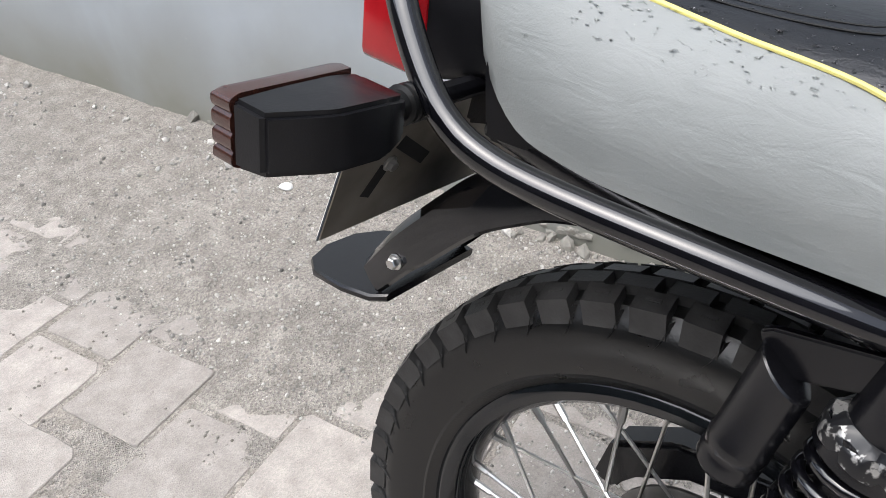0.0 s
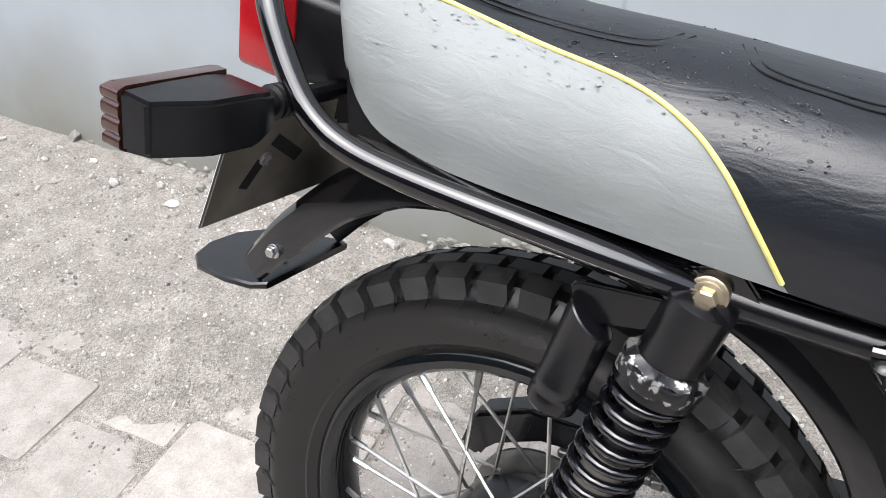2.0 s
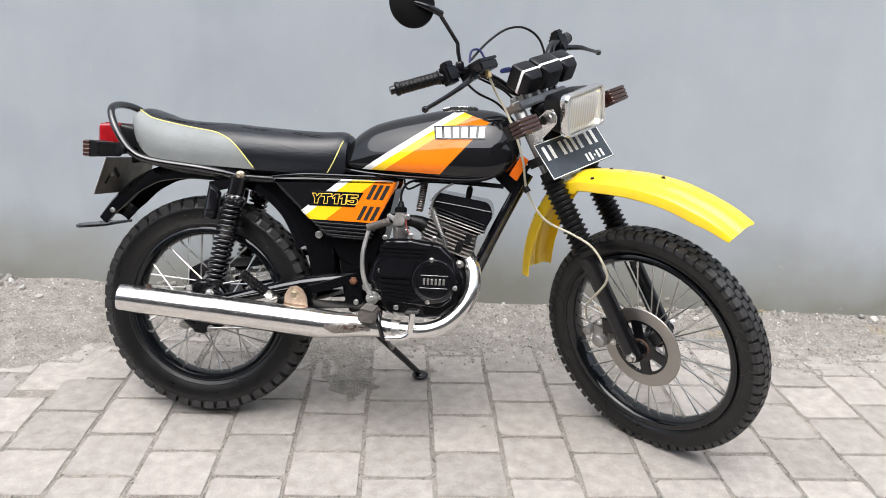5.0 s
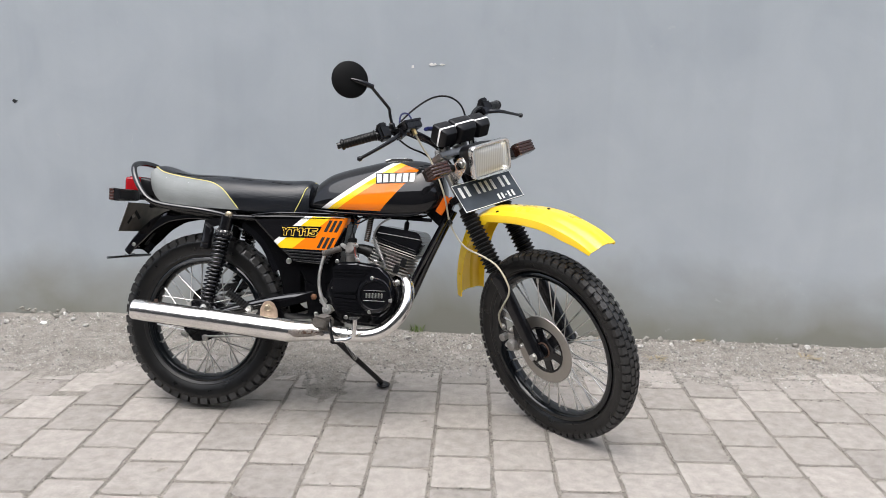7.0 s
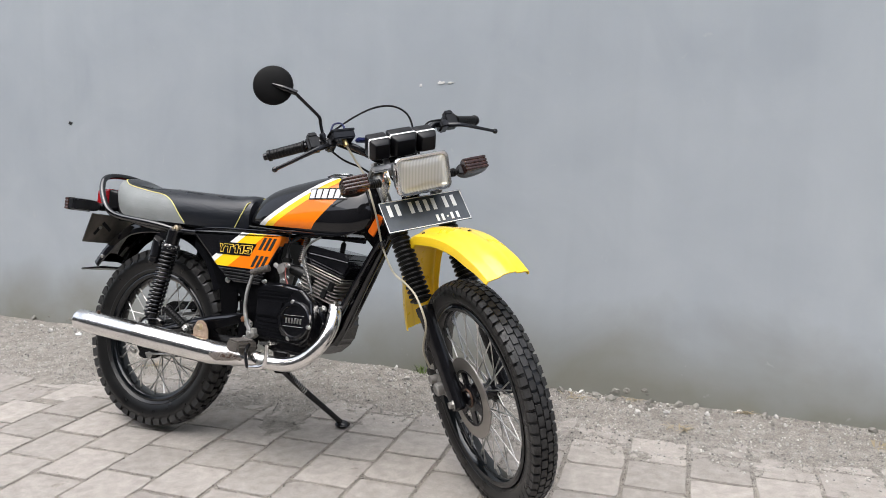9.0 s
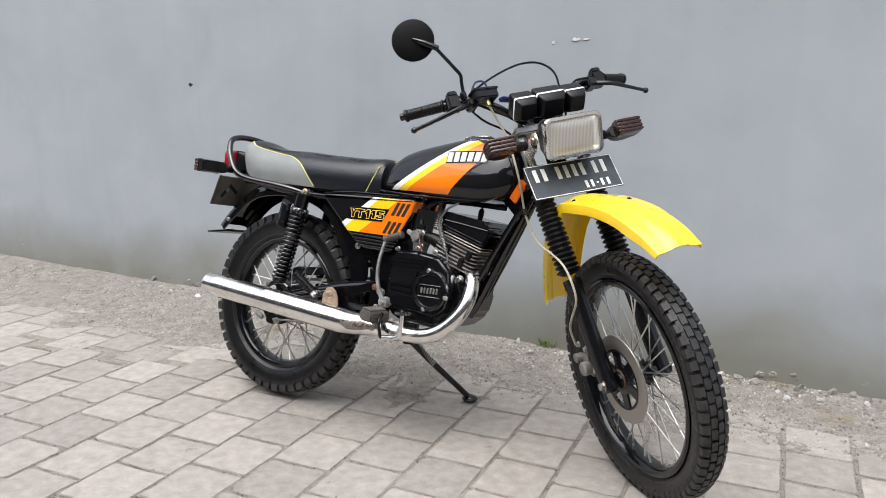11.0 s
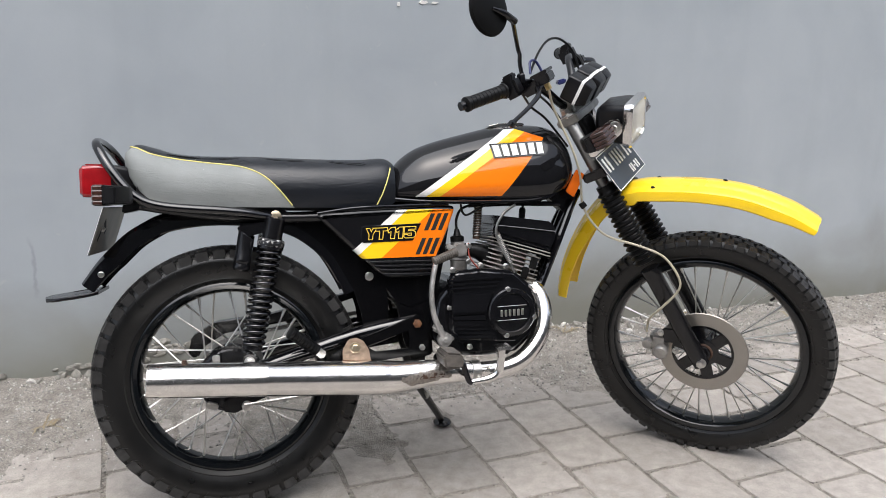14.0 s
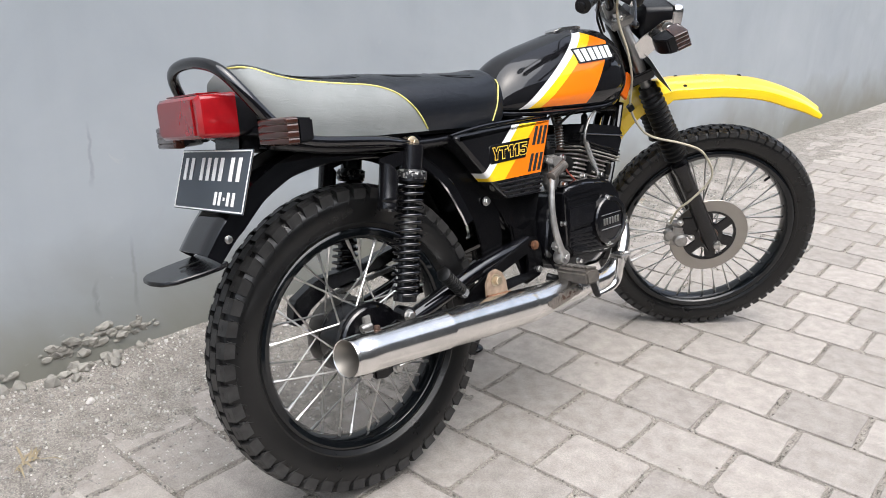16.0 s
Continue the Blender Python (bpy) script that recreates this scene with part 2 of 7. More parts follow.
def seat_mat():
    m, nd, lk, b = nodes_of("seat_vinyl")
    tc = nd.new("ShaderNodeTexCoord")
    sp = nd.new("ShaderNodeSeparateXYZ")
    lk.new(tc.outputs["Object"], sp.inputs[0])
    fc = nd.new("ShaderNodeFloatCurve")
    cv = fc.mapping.curves[0]
    pts = [(x + 0.3, z) for x, z in PIPE]
    cv.points[0].location = (0.0, 0.879)
    cv.points[1].location = (1.0, 0.30)
    for p in pts:
        cv.points.new(*p)
    fc.mapping.update()
    off = nd.new("ShaderNodeMath")
    off.operation = 'ADD'
    off.inputs[1].default_value = 0.3
    lk.new(sp.outputs[0], off.inputs[0])
    lk.new(off.outputs[0], fc.inputs["Value"])
    less = nd.new("ShaderNodeMath")
    less.operation = 'LESS_THAN'
    lk.new(sp.outputs[2], less.inputs[0])
    lk.new(fc.outputs[0], less.inputs[1])
    n1 = nd.new("ShaderNodeTexNoise")
    n1.inputs["Scale"].default_value = 9
    n1.inputs["Detail"].default_value = 5
    lk.new(tc.outputs["Object"], n1.inputs["Vector"])
    g = ramp(nd, [(0.3, (0.178, 0.190, 0.186)), (0.7, (0.236, 0.248, 0.243))])
    k = ramp(nd, [(0.3, (0.004, 0.005, 0.0075)), (0.75, (0.009, 0.011, 0.015))])
    lk.new(n1.outputs[0], g.inputs[0])
    lk.new(n1.outputs[0], k.inputs[0])
    mx = nd.new("ShaderNodeMix")
    mx.data_type = 'RGBA'
    lk.new(less.outputs[0], mx.inputs[0])
    lk.new(k.outputs[0], mx.inputs[6])
    lk.new(g.outputs[0], mx.inputs[7])
    lk.new(mx.outputs[2], b.inputs["Base Color"])
    rg = nd.new("ShaderNodeMapRange")
    rg.inputs[3].default_value, rg.inputs[4].default_value = 0.33, 0.62
    lk.new(less.outputs[0], rg.inputs[0])
    lk.new(rg.outputs[0], b.inputs["Roughness"])
    b.inputs["Specular IOR Level"].default_value = 0.5
    # leather grain and stretched wrinkles
    v = nd.new("ShaderNodeTexVoronoi")
    v.inputs["Scale"].default_value = 420
    v.feature = 'DISTANCE_TO_EDGE'
    lk.new(tc.outputs["Object"], v.inputs["Vector"])
    mp = nd.new("ShaderNodeMapping")
    mp.inputs["Rotation"].default_value = (0, 0.5, 0.2)
    mp.inputs["Scale"].default_value = (18, 30, 60)
    lk.new(tc.outputs["Object"], mp.inputs[0])
    n2 = nd.new("ShaderNodeTexNoise")
    n2.inputs["Scale"].default_value = 1.0
    n2.inputs["Detail"].default_value = 6
    n2.inputs["Distortion"].default_value = 1.2
    lk.new(mp.outputs[0], n2.inputs["Vector"])
    b1 = nd.new("ShaderNodeBump")
    b1.inputs["Strength"].default_value = 0.12
    b1.inputs["Distance"].default_value = 0.001
    lk.new(v.outputs[0], b1.inputs["Height"])
    b2 = nd.new("ShaderNodeBump")
    b2.inputs["Strength"].default_value = 0.32
    b2.inputs["Distance"].default_value = 0.003
    lk.new(n2.outputs[0], b2.inputs["Height"])
    lk.new(b1.outputs[0], b2.inputs["Normal"])
    lk.new(b2.outputs[0], b.inputs["Normal"])
    return m


PIPE = [(-0.194, 0.876), (-0.160, 0.861), (-0.106, 0.850), (-0.040, 0.841), (0.029, 0.833), (0.070, 0.820), (0.099, 0.801), (0.126, 0.773), (0.152, 0.740)]
M["seat"] = seat_mat()
M["water"] = mat("water_drop", (0.9, 0.9, 0.9), 0.02, vary=0.01, rvary=0.0)
for key, value in (("Transmission Weight", 1.0), ("IOR", 1.33)):
    M["water"].node_tree.nodes["Principled BSDF"].inputs[key].default_value = value


def wall_mat():
    m, nd, lk, b = nodes_of("wall_paint")
    tc = nd.new("ShaderNodeTexCoord")

    def noise_n(scale, detail=5, dist=0.0, src=None):
        n = nd.new("ShaderNodeTexNoise")
        n.inputs["Scale"].default_value = scale
        n.inputs["Detail"].default_value = detail
        n.inputs["Distortion"].default_value = dist
        lk.new(src or tc.outputs["Object"], n.inputs["Vector"])
        return n.outputs[0]
    big = noise_n(0.7, 4, 0.6)
    base = ramp(nd, [(0.30, (0.296, 0.327, 0.352)), (0.70, (0.377, 0.407, 0.429))])
    cl = noise_n(3.1, 7, 0.8)
    bl = nd.new("ShaderNodeMath")
    bl.operation = 'MULTIPLY_ADD'
    bl.inputs[1].default_value = 0.45
    lk.new(cl, bl.inputs[0])
    bm_ = nd.new("ShaderNodeMath")
    bm_.operation = 'MULTIPLY'
    bm_.inputs[1].default_value = 0.55
    lk.new(big, bm_.inputs[0])
    lk.new(bm_.outputs[0], bl.inputs[2])
    lk.new(bl.outputs[0], base.inputs[0])
    # vertical run marks
    mp = nd.new("ShaderNodeMapping")
    mp.inputs["Scale"].default_value = (9, 1, 0.5)
    lk.new(tc.outputs["Object"], mp.inputs[0])
    runs = noise_n(1.0, 6, 0.3, mp.outputs[0])
    rr = ramp(nd, [(0.5, (1, 1, 1)), (0.85, (0.80, 0.81, 0.80))])
    lk.new(runs, rr.inputs[0])
    mu = nd.new("ShaderNodeMix")
    mu.data_type, mu.blend_type = 'RGBA', 'MULTIPLY'
    mu.inputs[0].default_value = 0.25
    lk.new(base.outputs[0], mu.inputs[6])
    lk.new(rr.outputs[0], mu.inputs[7])
    # splashed mud and algae with a ragged upper edge along the foot
    sp = nd.new("ShaderNodeSeparateXYZ")
    lk.new(tc.outputs["Object"], sp.inputs[0])
    edge = noise_n(2.2, 6, 0.5)
    a = nd.new("ShaderNodeMath")
    a.operation = 'MULTIPLY_ADD'
    a.inputs[1].default_value = -0.55
    lk.new(edge, a.inputs[0])
    lk.new(sp.outputs[2], a.inputs[2])
    mr = nd.new("ShaderNodeMapRange")
    mr.inputs[1].default_value, mr.inputs[2].default_value = 0.14, -0.25
    lk.new(a.outputs[0], mr.inputs[0])
    md = nd.new("ShaderNodeMix")
    md.data_type = 'RGBA'
    lk.new(mr.outputs[0], md.inputs[0])
    lk.new(mu.outputs[2], md.inputs[6])
    md.inputs[7].default_value = (0.205, 0.205, 0.178, 1)
    # dark drips: place along the wall, lower and upper end, half width
    col = md.outputs[2]
    wob = noise_n(14, 4)
    for x0, z0, z1, hw in ((-0.250, 0.14, 0.26, 0.010), (-0.142, 0.13, 0.36, 0.008), (-0.226, 0.50, 0.68, 0.007), (-0.62, 0.30, 0.52, 0.008)):
        wx = nd.new("ShaderNodeMath")
        wx.operation = 'MULTIPLY_ADD'
        wx.inputs[1].default_value, wx.inputs[2].default_value = 0.05, -0.025 - x0
        lk.new(wob, wx.inputs[0])
        dx = nd.new("ShaderNodeMath")
        dx.operation = 'ADD'
        lk.new(sp.outputs[0], dx.inputs[0])
        lk.new(wx.outputs[0], dx.inputs[1])
        ab = nd.new("ShaderNodeMath")
        ab.operation = 'ABSOLUTE'
        lk.new(dx.outputs[0], ab.inputs[0])
        mx_ = nd.new("ShaderNodeMapRange")
        mx_.inputs[1].default_value, mx_.inputs[2].default_value, mx_.inputs[3].default_value, mx_.inputs[4].default_value = hw * 0.2, hw, 1.0, 0.0
        lk.new(ab.outputs[0], mx_.inputs[0])
        dz = nd.new("ShaderNodeMath")
        dz.operation = 'SUBTRACT'
        dz.inputs[1].default_value = 0.5 * (z0 + z1)
        lk.new(sp.outputs[2], dz.inputs[0])
        az = nd.new("ShaderNodeMath")
        az.operation = 'ABSOLUTE'
        lk.new(dz.outputs[0], az.inputs[0])
        mz = nd.new("ShaderNodeMapRange")
        mz.inputs[1].default_value, mz.inputs[2].default_value, mz.inputs[3].default_value, mz.inputs[4].default_value = 0.25 * (z1 - z0), 0.5 * (z1 - z0), 0.28, 0.0
        lk.new(az.outputs[0], mz.inputs[0])
        fm = nd.new("ShaderNodeMath")
        fm.operation = 'MULTIPLY'
        lk.new(mx_.outputs[0], fm.inputs[0])
        lk.new(mz.outputs[0], fm.inputs[1])
        dm = nd.new("ShaderNodeMix")
        dm.data_type = 'RGBA'
        lk.new(fm.outputs[0], dm.inputs[0])
        lk.new(col, dm.inputs[6])
        dm.inputs[7].default_value = (0.10, 0.11, 0.105, 1)
        col = dm.outputs[2]
    # small scuffs
    sc = noise_n(16, 8, 1.0)
    rs = ramp(nd, [(0.70, (0, 0, 0)), (0.76, (1, 1, 1))])
    lk.new(sc, rs.inputs[0])
    ms = nd.new("ShaderNodeMix")
    ms.data_type = 'RGBA'
    f = nd.new("ShaderNodeMath")
    f.operation = 'MULTIPLY'
    f.inputs[1].default_value = 0.35
    lk.new(rs.outputs[0], f.inputs[0])
    lk.new(f.outputs[0], ms.inputs[0])
    lk.new(col, ms.inputs[6])
    ms.inputs[7].default_value = (0.42, 0.43, 0.42, 1)
    lk.new(ms.outputs[2], b.inputs["Base Color"])
    b.inputs["Roughness"].default_value = 0.6
    bp_ = nd.new("ShaderNodeBump")
    bp_.inputs["Strength"].default_value = 0.25
    bp_.inputs["Distance"].default_value = 0.01
    lk.new(noise_n(5, 8), bp_.inputs["Height"])
    lk.new(bp_.outputs[0], b.inputs["Normal"])
    return m


M["wall"] = wall_mat()


def stone_mat(name, lo, hi, grain, speck, obj_random=False, bump=0.5, spread=(0.87, 1.09)):
    m, nd, lk, b = nodes_of(name)
    tc = nd.new("ShaderNodeTexCoord")
    geo = nd.new("ShaderNodeNewGeometry")

    def noise_n(scale, detail=6):
        n = nd.new("ShaderNodeTexNoise")
        n.inputs["Scale"].default_value = scale
        n.inputs["Detail"].default_value = detail
        lk.new(geo.outputs["Position"], n.inputs["Vector"])
        return n.outputs[0]
    r1 = ramp(nd, [(0.3, lo), (0.72, hi)])
    lk.new(noise_n(grain * 0.06), r1.inputs[0])
    col = r1.outputs[0]
    if obj_random:
        info = nd.new("ShaderNodeObjectInfo")
        rv = nd.new("ShaderNodeMapRange")
        rv.inputs[3].default_value, rv.inputs[4].default_value = spread
        src = info.outputs["Random"] if obj_random == 'object' else geo.outputs["Random Per Island"]
        lk.new(src, rv.inputs[0])
        hs = nd.new("ShaderNodeHueSaturation")
        lk.new(rv.outputs[0], hs.inputs["Value"])
        lk.new(col, hs.inputs["Color"])
        col = hs.outputs[0]
    v = nd.new("ShaderNodeTexVoronoi")
    v.inputs["Scale"].default_value = grain
    lk.new(geo.outputs["Position"], v.inputs["Vector"])
    r2 = ramp(nd, [(0.0, speck[0]), (1.0, speck[1])])
    lk.new(v.outputs["Color"], r2.inputs[0])
    mu = nd.new("ShaderNodeMix")
    mu.data_type, mu.blend_type = 'RGBA', 'MULTIPLY'
    mu.inputs[0].default_value = 1.0
    lk.new(col, mu.inputs[6])
    lk.new(r2.outputs[0], mu.inputs[7])
    lk.new(mu.outputs[2], b.inputs["Base Color"])
    b.inputs["Roughness"].default_value = 0.85
    b.inputs["Specular IOR Level"].default_value = 0.3
    bp_ = nd.new("ShaderNodeBump")
    bp_.inputs["Strength"].default_value = bump
    bp_.inputs["Distance"].default_value = 0.004
    lk.new(v.outputs["Distance"], bp_.inputs["Height"])
    lk.new(bp_.outputs[0], b.inputs["Normal"])
    return m


SPK = ((0.80, 0.80, 0.80), (1.12, 1.11, 1.09))
M["paver"] = stone_mat("concrete_paver", (0.268, 0.246, 0.226), (0.368, 0.340, 0.314), 420, SPK, 'object', 0.25, (0.84, 1.10))
M["paver_far"] = stone_mat("concrete_paver_far", (0.268, 0.246, 0.226), (0.368, 0.340, 0.314), 420, SPK, 'island', 0.25, (0.84, 1.10))
M["joint"] = stone_mat("joint_sand", (0.190, 0.173, 0.152), (0.300, 0.276, 0.246), 300, ((0.55, 0.55, 0.55), (1.3, 1.29, 1.27)))
M["dirt"] = stone_mat("cement_and_grit", (0.225, 0.209, 0.190), (0.365, 0.341, 0.313), 330, ((0.50, 0.50, 0.50), (1.30, 1.28, 1.24)), False, 0.9)
M["grit"] = stone_mat("loose_grit", (0.34, 0.33, 0.31), (0.52, 0.50, 0.47), 200, SPK, 'island', 0.3, (0.35, 1.3))
M["joint_grit"] = stone_mat("joint_grit", (0.20, 0.185, 0.165), (0.36, 0.335, 0.305), 200, SPK, 'island', 0.3, (0.5, 1.35))
M["pebble"] = stone_mat("pebbles", (0.40, 0.39, 0.37), (0.62, 0.60, 0.57), 200, SPK, 'island', 0.3)
M["straw"] = mat("dry_straw", (0.27, 0.22, 0.14), 0.8, vary=0.3)
M["weed"] = mat("green_weed", (0.10, 0.15, 0.03), 0.7, vary=0.4)
M["chip"] = mat("bare_plaster", (0.62, 0.61, 0.58), 0.8, vary=0.15, bump=0.3)
# for the added wall out of view; kept dark to deepen reflected blacks
M["unseen_wall_dark"] = mat("dark_unseen_wall", (0.07, 0.07, 0.068), 0.9, vary=0.4, scale=1.5, bump=0.3, bump_scale=12)
M["chip_dirty"] = mat("dirty_plaster", (0.23, 0.22, 0.195), 0.9, vary=0.4, bump=0.4)


# ---- mesh helpers ----
def finish(bm, sharp=35):
    bmesh.ops.remove_doubles(bm, verts=bm.verts, dist=1e-6)
    bmesh.ops.recalc_face_normals(bm, faces=bm.faces)
    me = bpy.data.meshes.new("mesh")
    bm.to_mesh(me)
    bm.free()
    me.polygons.foreach_set("use_smooth", [True] * len(me.polygons))
    me.set_sharp_from_angle(angle=radians(sharp))
    return me


def part(name, bm, material, parent, label="", sharp=35):
    me = finish(bm, sharp)
    me.materials.append(material)
    ob = new(name, me)
    ob.parent = parent
    if label:
        tagged(ob, label)
    return ob


def spl(xs, ys, x):
    """A smooth curve through the given stations."""
    xs, ys = list(xs), list(ys)
    if x <= xs[0]:
        return ys[0]
    if x >= xs[-1]:
        return ys[-1]
    i = max(k for k in range(len(xs) - 1) if xs[k] <= x)
    h = xs[i + 1] - xs[i]

    def slope(k):
        if k == 0:
            return (ys[1] - ys[0]) / (xs[1] - xs[0])
        if k == len(xs) - 1:
            return (ys[-1] - ys[-2]) / (xs[-1] - xs[-2])
        return (ys[k + 1] - ys[k - 1]) / (xs[k + 1] - xs[k - 1])
    t = (x - xs[i]) / h
    return (ys[i] * (2 * t**3 - 3 * t**2 + 1) + h * slope(i) * (t**3 - 2 * t**2 + t)
            + ys[i + 1] * (3 * t**2 - 2 * t**3) + h * slope(i + 1) * (t**3 - t**2))


def smooth_path(pts, n=6):
    pts = [Vector(p) for p in pts]
    if len(pts) < 3:
        return pts
    out = []
    for i in range(len(pts) - 1):
        p0, p1, p2, p3 = pts[max(i - 1, 0)], pts[i], pts[i + 1], pts[min(i + 2, len(pts) - 1)]
        for k in range(n):
            t = k / n
            out.append(0.5 * ((2 * p1) + (p2 - p0) * t + (2 * p0 - 5 * p1 + 4 * p2 - p3) * t * t
                              + (3 * p1 - p0 - 3 * p2 + p3) * t**3))
    out.append(pts[-1])
    return out


def rings(bm, loops, cap=True, closed=False):
    vs = [[bm.verts.new(p) for p in lp] for lp in loops]
    n = len(vs[0])
    pairs = list(zip(vs, vs[1:])) + ([(vs[-1], vs[0])] if closed else [])
    for a, b in pairs:
        for i in range(n):
            bm.faces.new((a[i], a[(i + 1) % n], b[(i + 1) % n], b[i]))
    if cap and not closed:
        bm.faces.new(vs[0])
        bm.faces.new(vs[-1])
    return bm


def tube(pts, r, seg=10, smooth=6, bm=None, cap=True, flat=1.0):
    """A round bar along a path; r is one radius or one for each given point."""
    bm = bm or bmesh.new()
    path = smooth_path(pts, smooth)
    rs = [r] * len(path) if isinstance(r, (int, float)) else [
        float(np.interp(k / (len(path) - 1) * (len(r) - 1), range(len(r)), r)) for k in range(len(path))]
    loops, up = [], Vector((0.013, 0.37, 0.93)).normalized()
    for k, p in enumerate(path):
        d = (path[min(k + 1, len(path) - 1)] - path[max(k - 1, 0)]).normalized()
        a = (up - d * up.dot(d))
        a = a.normalized() if a.length > 1e-4 else d.orthogonal().normalized()
        up = a
        b = d.cross(a)
        loops.append([p + rs[k] * (math.cos(2 * math.pi * i / seg) * a + flat * math.sin(2 * math.pi * i / seg) * b) for i in range(seg)])
    return rings(bm, loops, cap)


def turned(profile, at, axis, seg=32, bm=None, cap=True):
    """A turned body: (radius, height) along the axis from at."""
    bm = bm or bmesh.new()
    d = Vector(axis).normalized()
    a = d.orthogonal().normalized()
    if abs(d.y) > 0.9:
        a = Vector((1, 0, 0))
        a = (a - d * a.dot(d)).normalized()
    b = d.cross(a)
    loops = [[Vector(at) + d * h + max(r, 1e-5) * (math.cos(2 * math.pi * i / seg) * a + math.sin(2 * math.pi * i / seg) * b)
              for i in range(seg)] for r, h in profile]
    return rings(bm, loops, cap)


def slab(outline, y0, y1, bevel=0.003, bm=None, segs=2):
    """An outline in length and height, made into a solid between two widths, with rounded edges."""
    b = bmesh.new()
    lo = [b.verts.new((x, y0, z)) for x, z in outline]
    hi = [b.verts.new((x, y1, z)) for x, z in outline]
    b.faces.new(lo)
    b.faces.new(hi)
    n = len(lo)
    for i in range(n):
        b.faces.new((lo[i], lo[(i + 1) % n], hi[(i + 1) % n], hi[i]))
    if bevel:
        bmesh.ops.bevel(b, geom=list(b.edges), offset=bevel, segments=segs, affect='EDGES', clamp_overlap=True)
    return merge(bm, b)


def box(c, s, bevel=0.003, rot=None, bm=None, segs=2):
    b = bmesh.new()
    bmesh.ops.create_cube(b, size=1)
    bmesh.ops.scale(b, vec=s, verts=b.verts)
    if bevel:
        bmesh.ops.bevel(b, geom=list(b.edges), offset=bevel, segments=segs, affect='EDGES', clamp_overlap=True)
    m = Matrix.Translation(c)
    if rot:
        m = m @ Euler([radians(a) for a in rot]).to_matrix().to_4x4()
    b.transform(m)
    return merge(bm, b)


def merge(bm, b):
    if bm is None:
        return b
    me = bpy.data.meshes.new("tmp")
    b.to_mesh(me)
    b.free()
    bm.from_mesh(me)
    bpy.data.meshes.remove(me)
    return bm


def bolt(at, axis, r=0.008, h=0.006, bm=None):
    """A hexagon head on a washer."""
    d = Vector(axis).normalized()
    bm = turned([(r * 1.35, 0), (r * 1.35, 0.0015), (r * 1.2, 0.002)], at, axis, 16, bm)
    bm = turned([(r, 0.002), (r, h), (r * 0.82, h + 0.0012)], at, axis, 6, bm)
    return bm


def coil(p0, p1, r, wire, turns, per=14, seg=6):
    p0, p1 = Vector(p0), Vector(p1)
    d = (p1 - p0).normalized()
    a = d.orthogonal().normalized()
    b = d.cross(a)
    n = int(turns * per)
    path = [p0 + (p1 - p0) * (k / n) + r * (math.cos(2 * math.pi * k / per) * a + math.sin(2 * math.pi * k / per) * b) for k in range(n + 1)]
    return tube(path, wire, seg, 1) if len(path) < 3 else tube_raw(path, wire, seg)


def tube_raw(path, r, seg):
    bm = bmesh.new()
    loops, up = [], None
    for k, p in enumerate(path):
        d = (path[min(k + 1, len(path) - 1)] - path[max(k - 1, 0)]).normalized()
        a = (up - d * up.dot(d)).normalized() if up else d.orthogonal().normalized()
        up = a
        b = d.cross(a)
        loops.append([p + r * (math.cos(2 * math.pi * i / seg) * a + math.sin(2 * math.pi * i / seg) * b) for i in range(seg)])
    return rings(bm, loops)


# ---- the setting: wall, ground, pavers, grit ----
WALL_SLOPE = -0.035


def wall_y(x):
    return 0.905 + WALL_SLOPE * x


g = box((0, 0.1, 1.9), (40, 0.2, 4.2), 0.0)
wall = part("wall_north", g, M["wall"], None)
wall.matrix_world = pose(0, 0.905, 0, 0, 0, math.degrees(math.atan(WALL_SLOPE)))
tagged(wall, "blue-grey painted plaster wall, stained along its foot", "wall", kind="structure")

# plain unseen wall across the lane, added to darken what gloss parts reflect
g = box((2, -5.6, 2.2), (44, 0.2, 4.8), 0.0)
south = tagged(part("wall_south", g, M["unseen_wall_dark"], None), "plain dark wall across the lane, unseen, added to darken reflections", "wall", kind="structure")

bm = bmesh.new()
bmesh.ops.create_grid(bm, x_segments=2, y_segments=2, size=400)
bmesh.ops.translate(bm, vec=(0, 0, -0.03), verts=bm.verts)
ground = part("ground", bm, M["joint"], None)
tagged(ground, "sandy ground under and round the paving", "ground", kind="structure")

PV_ANG, PV, PU, PV_U0 = radians(0.4), 0.2087, 0.1983, -0.0316
ROW = (-0.139, -0.224)
pu = Vector((math.cos(PV_ANG), math.sin(PV_ANG), 0))
pv = Vector((-math.sin(PV_ANG), math.cos(PV_ANG), 0))


def joint_sheet():
    """Sand in the joints, a few millimetres below the pavers."""
    xs, ys = np.arange(-6, 10.01, 0.08), np.arange(-6, 0.72, 0.08)
    vs = [(x, y, -0.0032 + 0.0032 * noise.noise((x * 9, y * 9, 3))) for x in xs for y in ys]
    n = len(ys)
    fs = [(i * n + j, (i + 1) * n + j, (i + 1) * n + j + 1, i * n + j + 1) for i in range(len(xs) - 1) for j in range(n - 1)]
    me = bpy.data.meshes.new("sheet")
    me.from_pydata(vs, [], fs)
    me.polygons.foreach_set("use_smooth", [True] * len(me.polygons))
    me.materials.append(M["joint"])
    return new("pavement", me)


pavement = tagged(joint_sheet(), "square grey concrete pavers laid in staggered rows with sandy joints", "pavement", kind="structure")


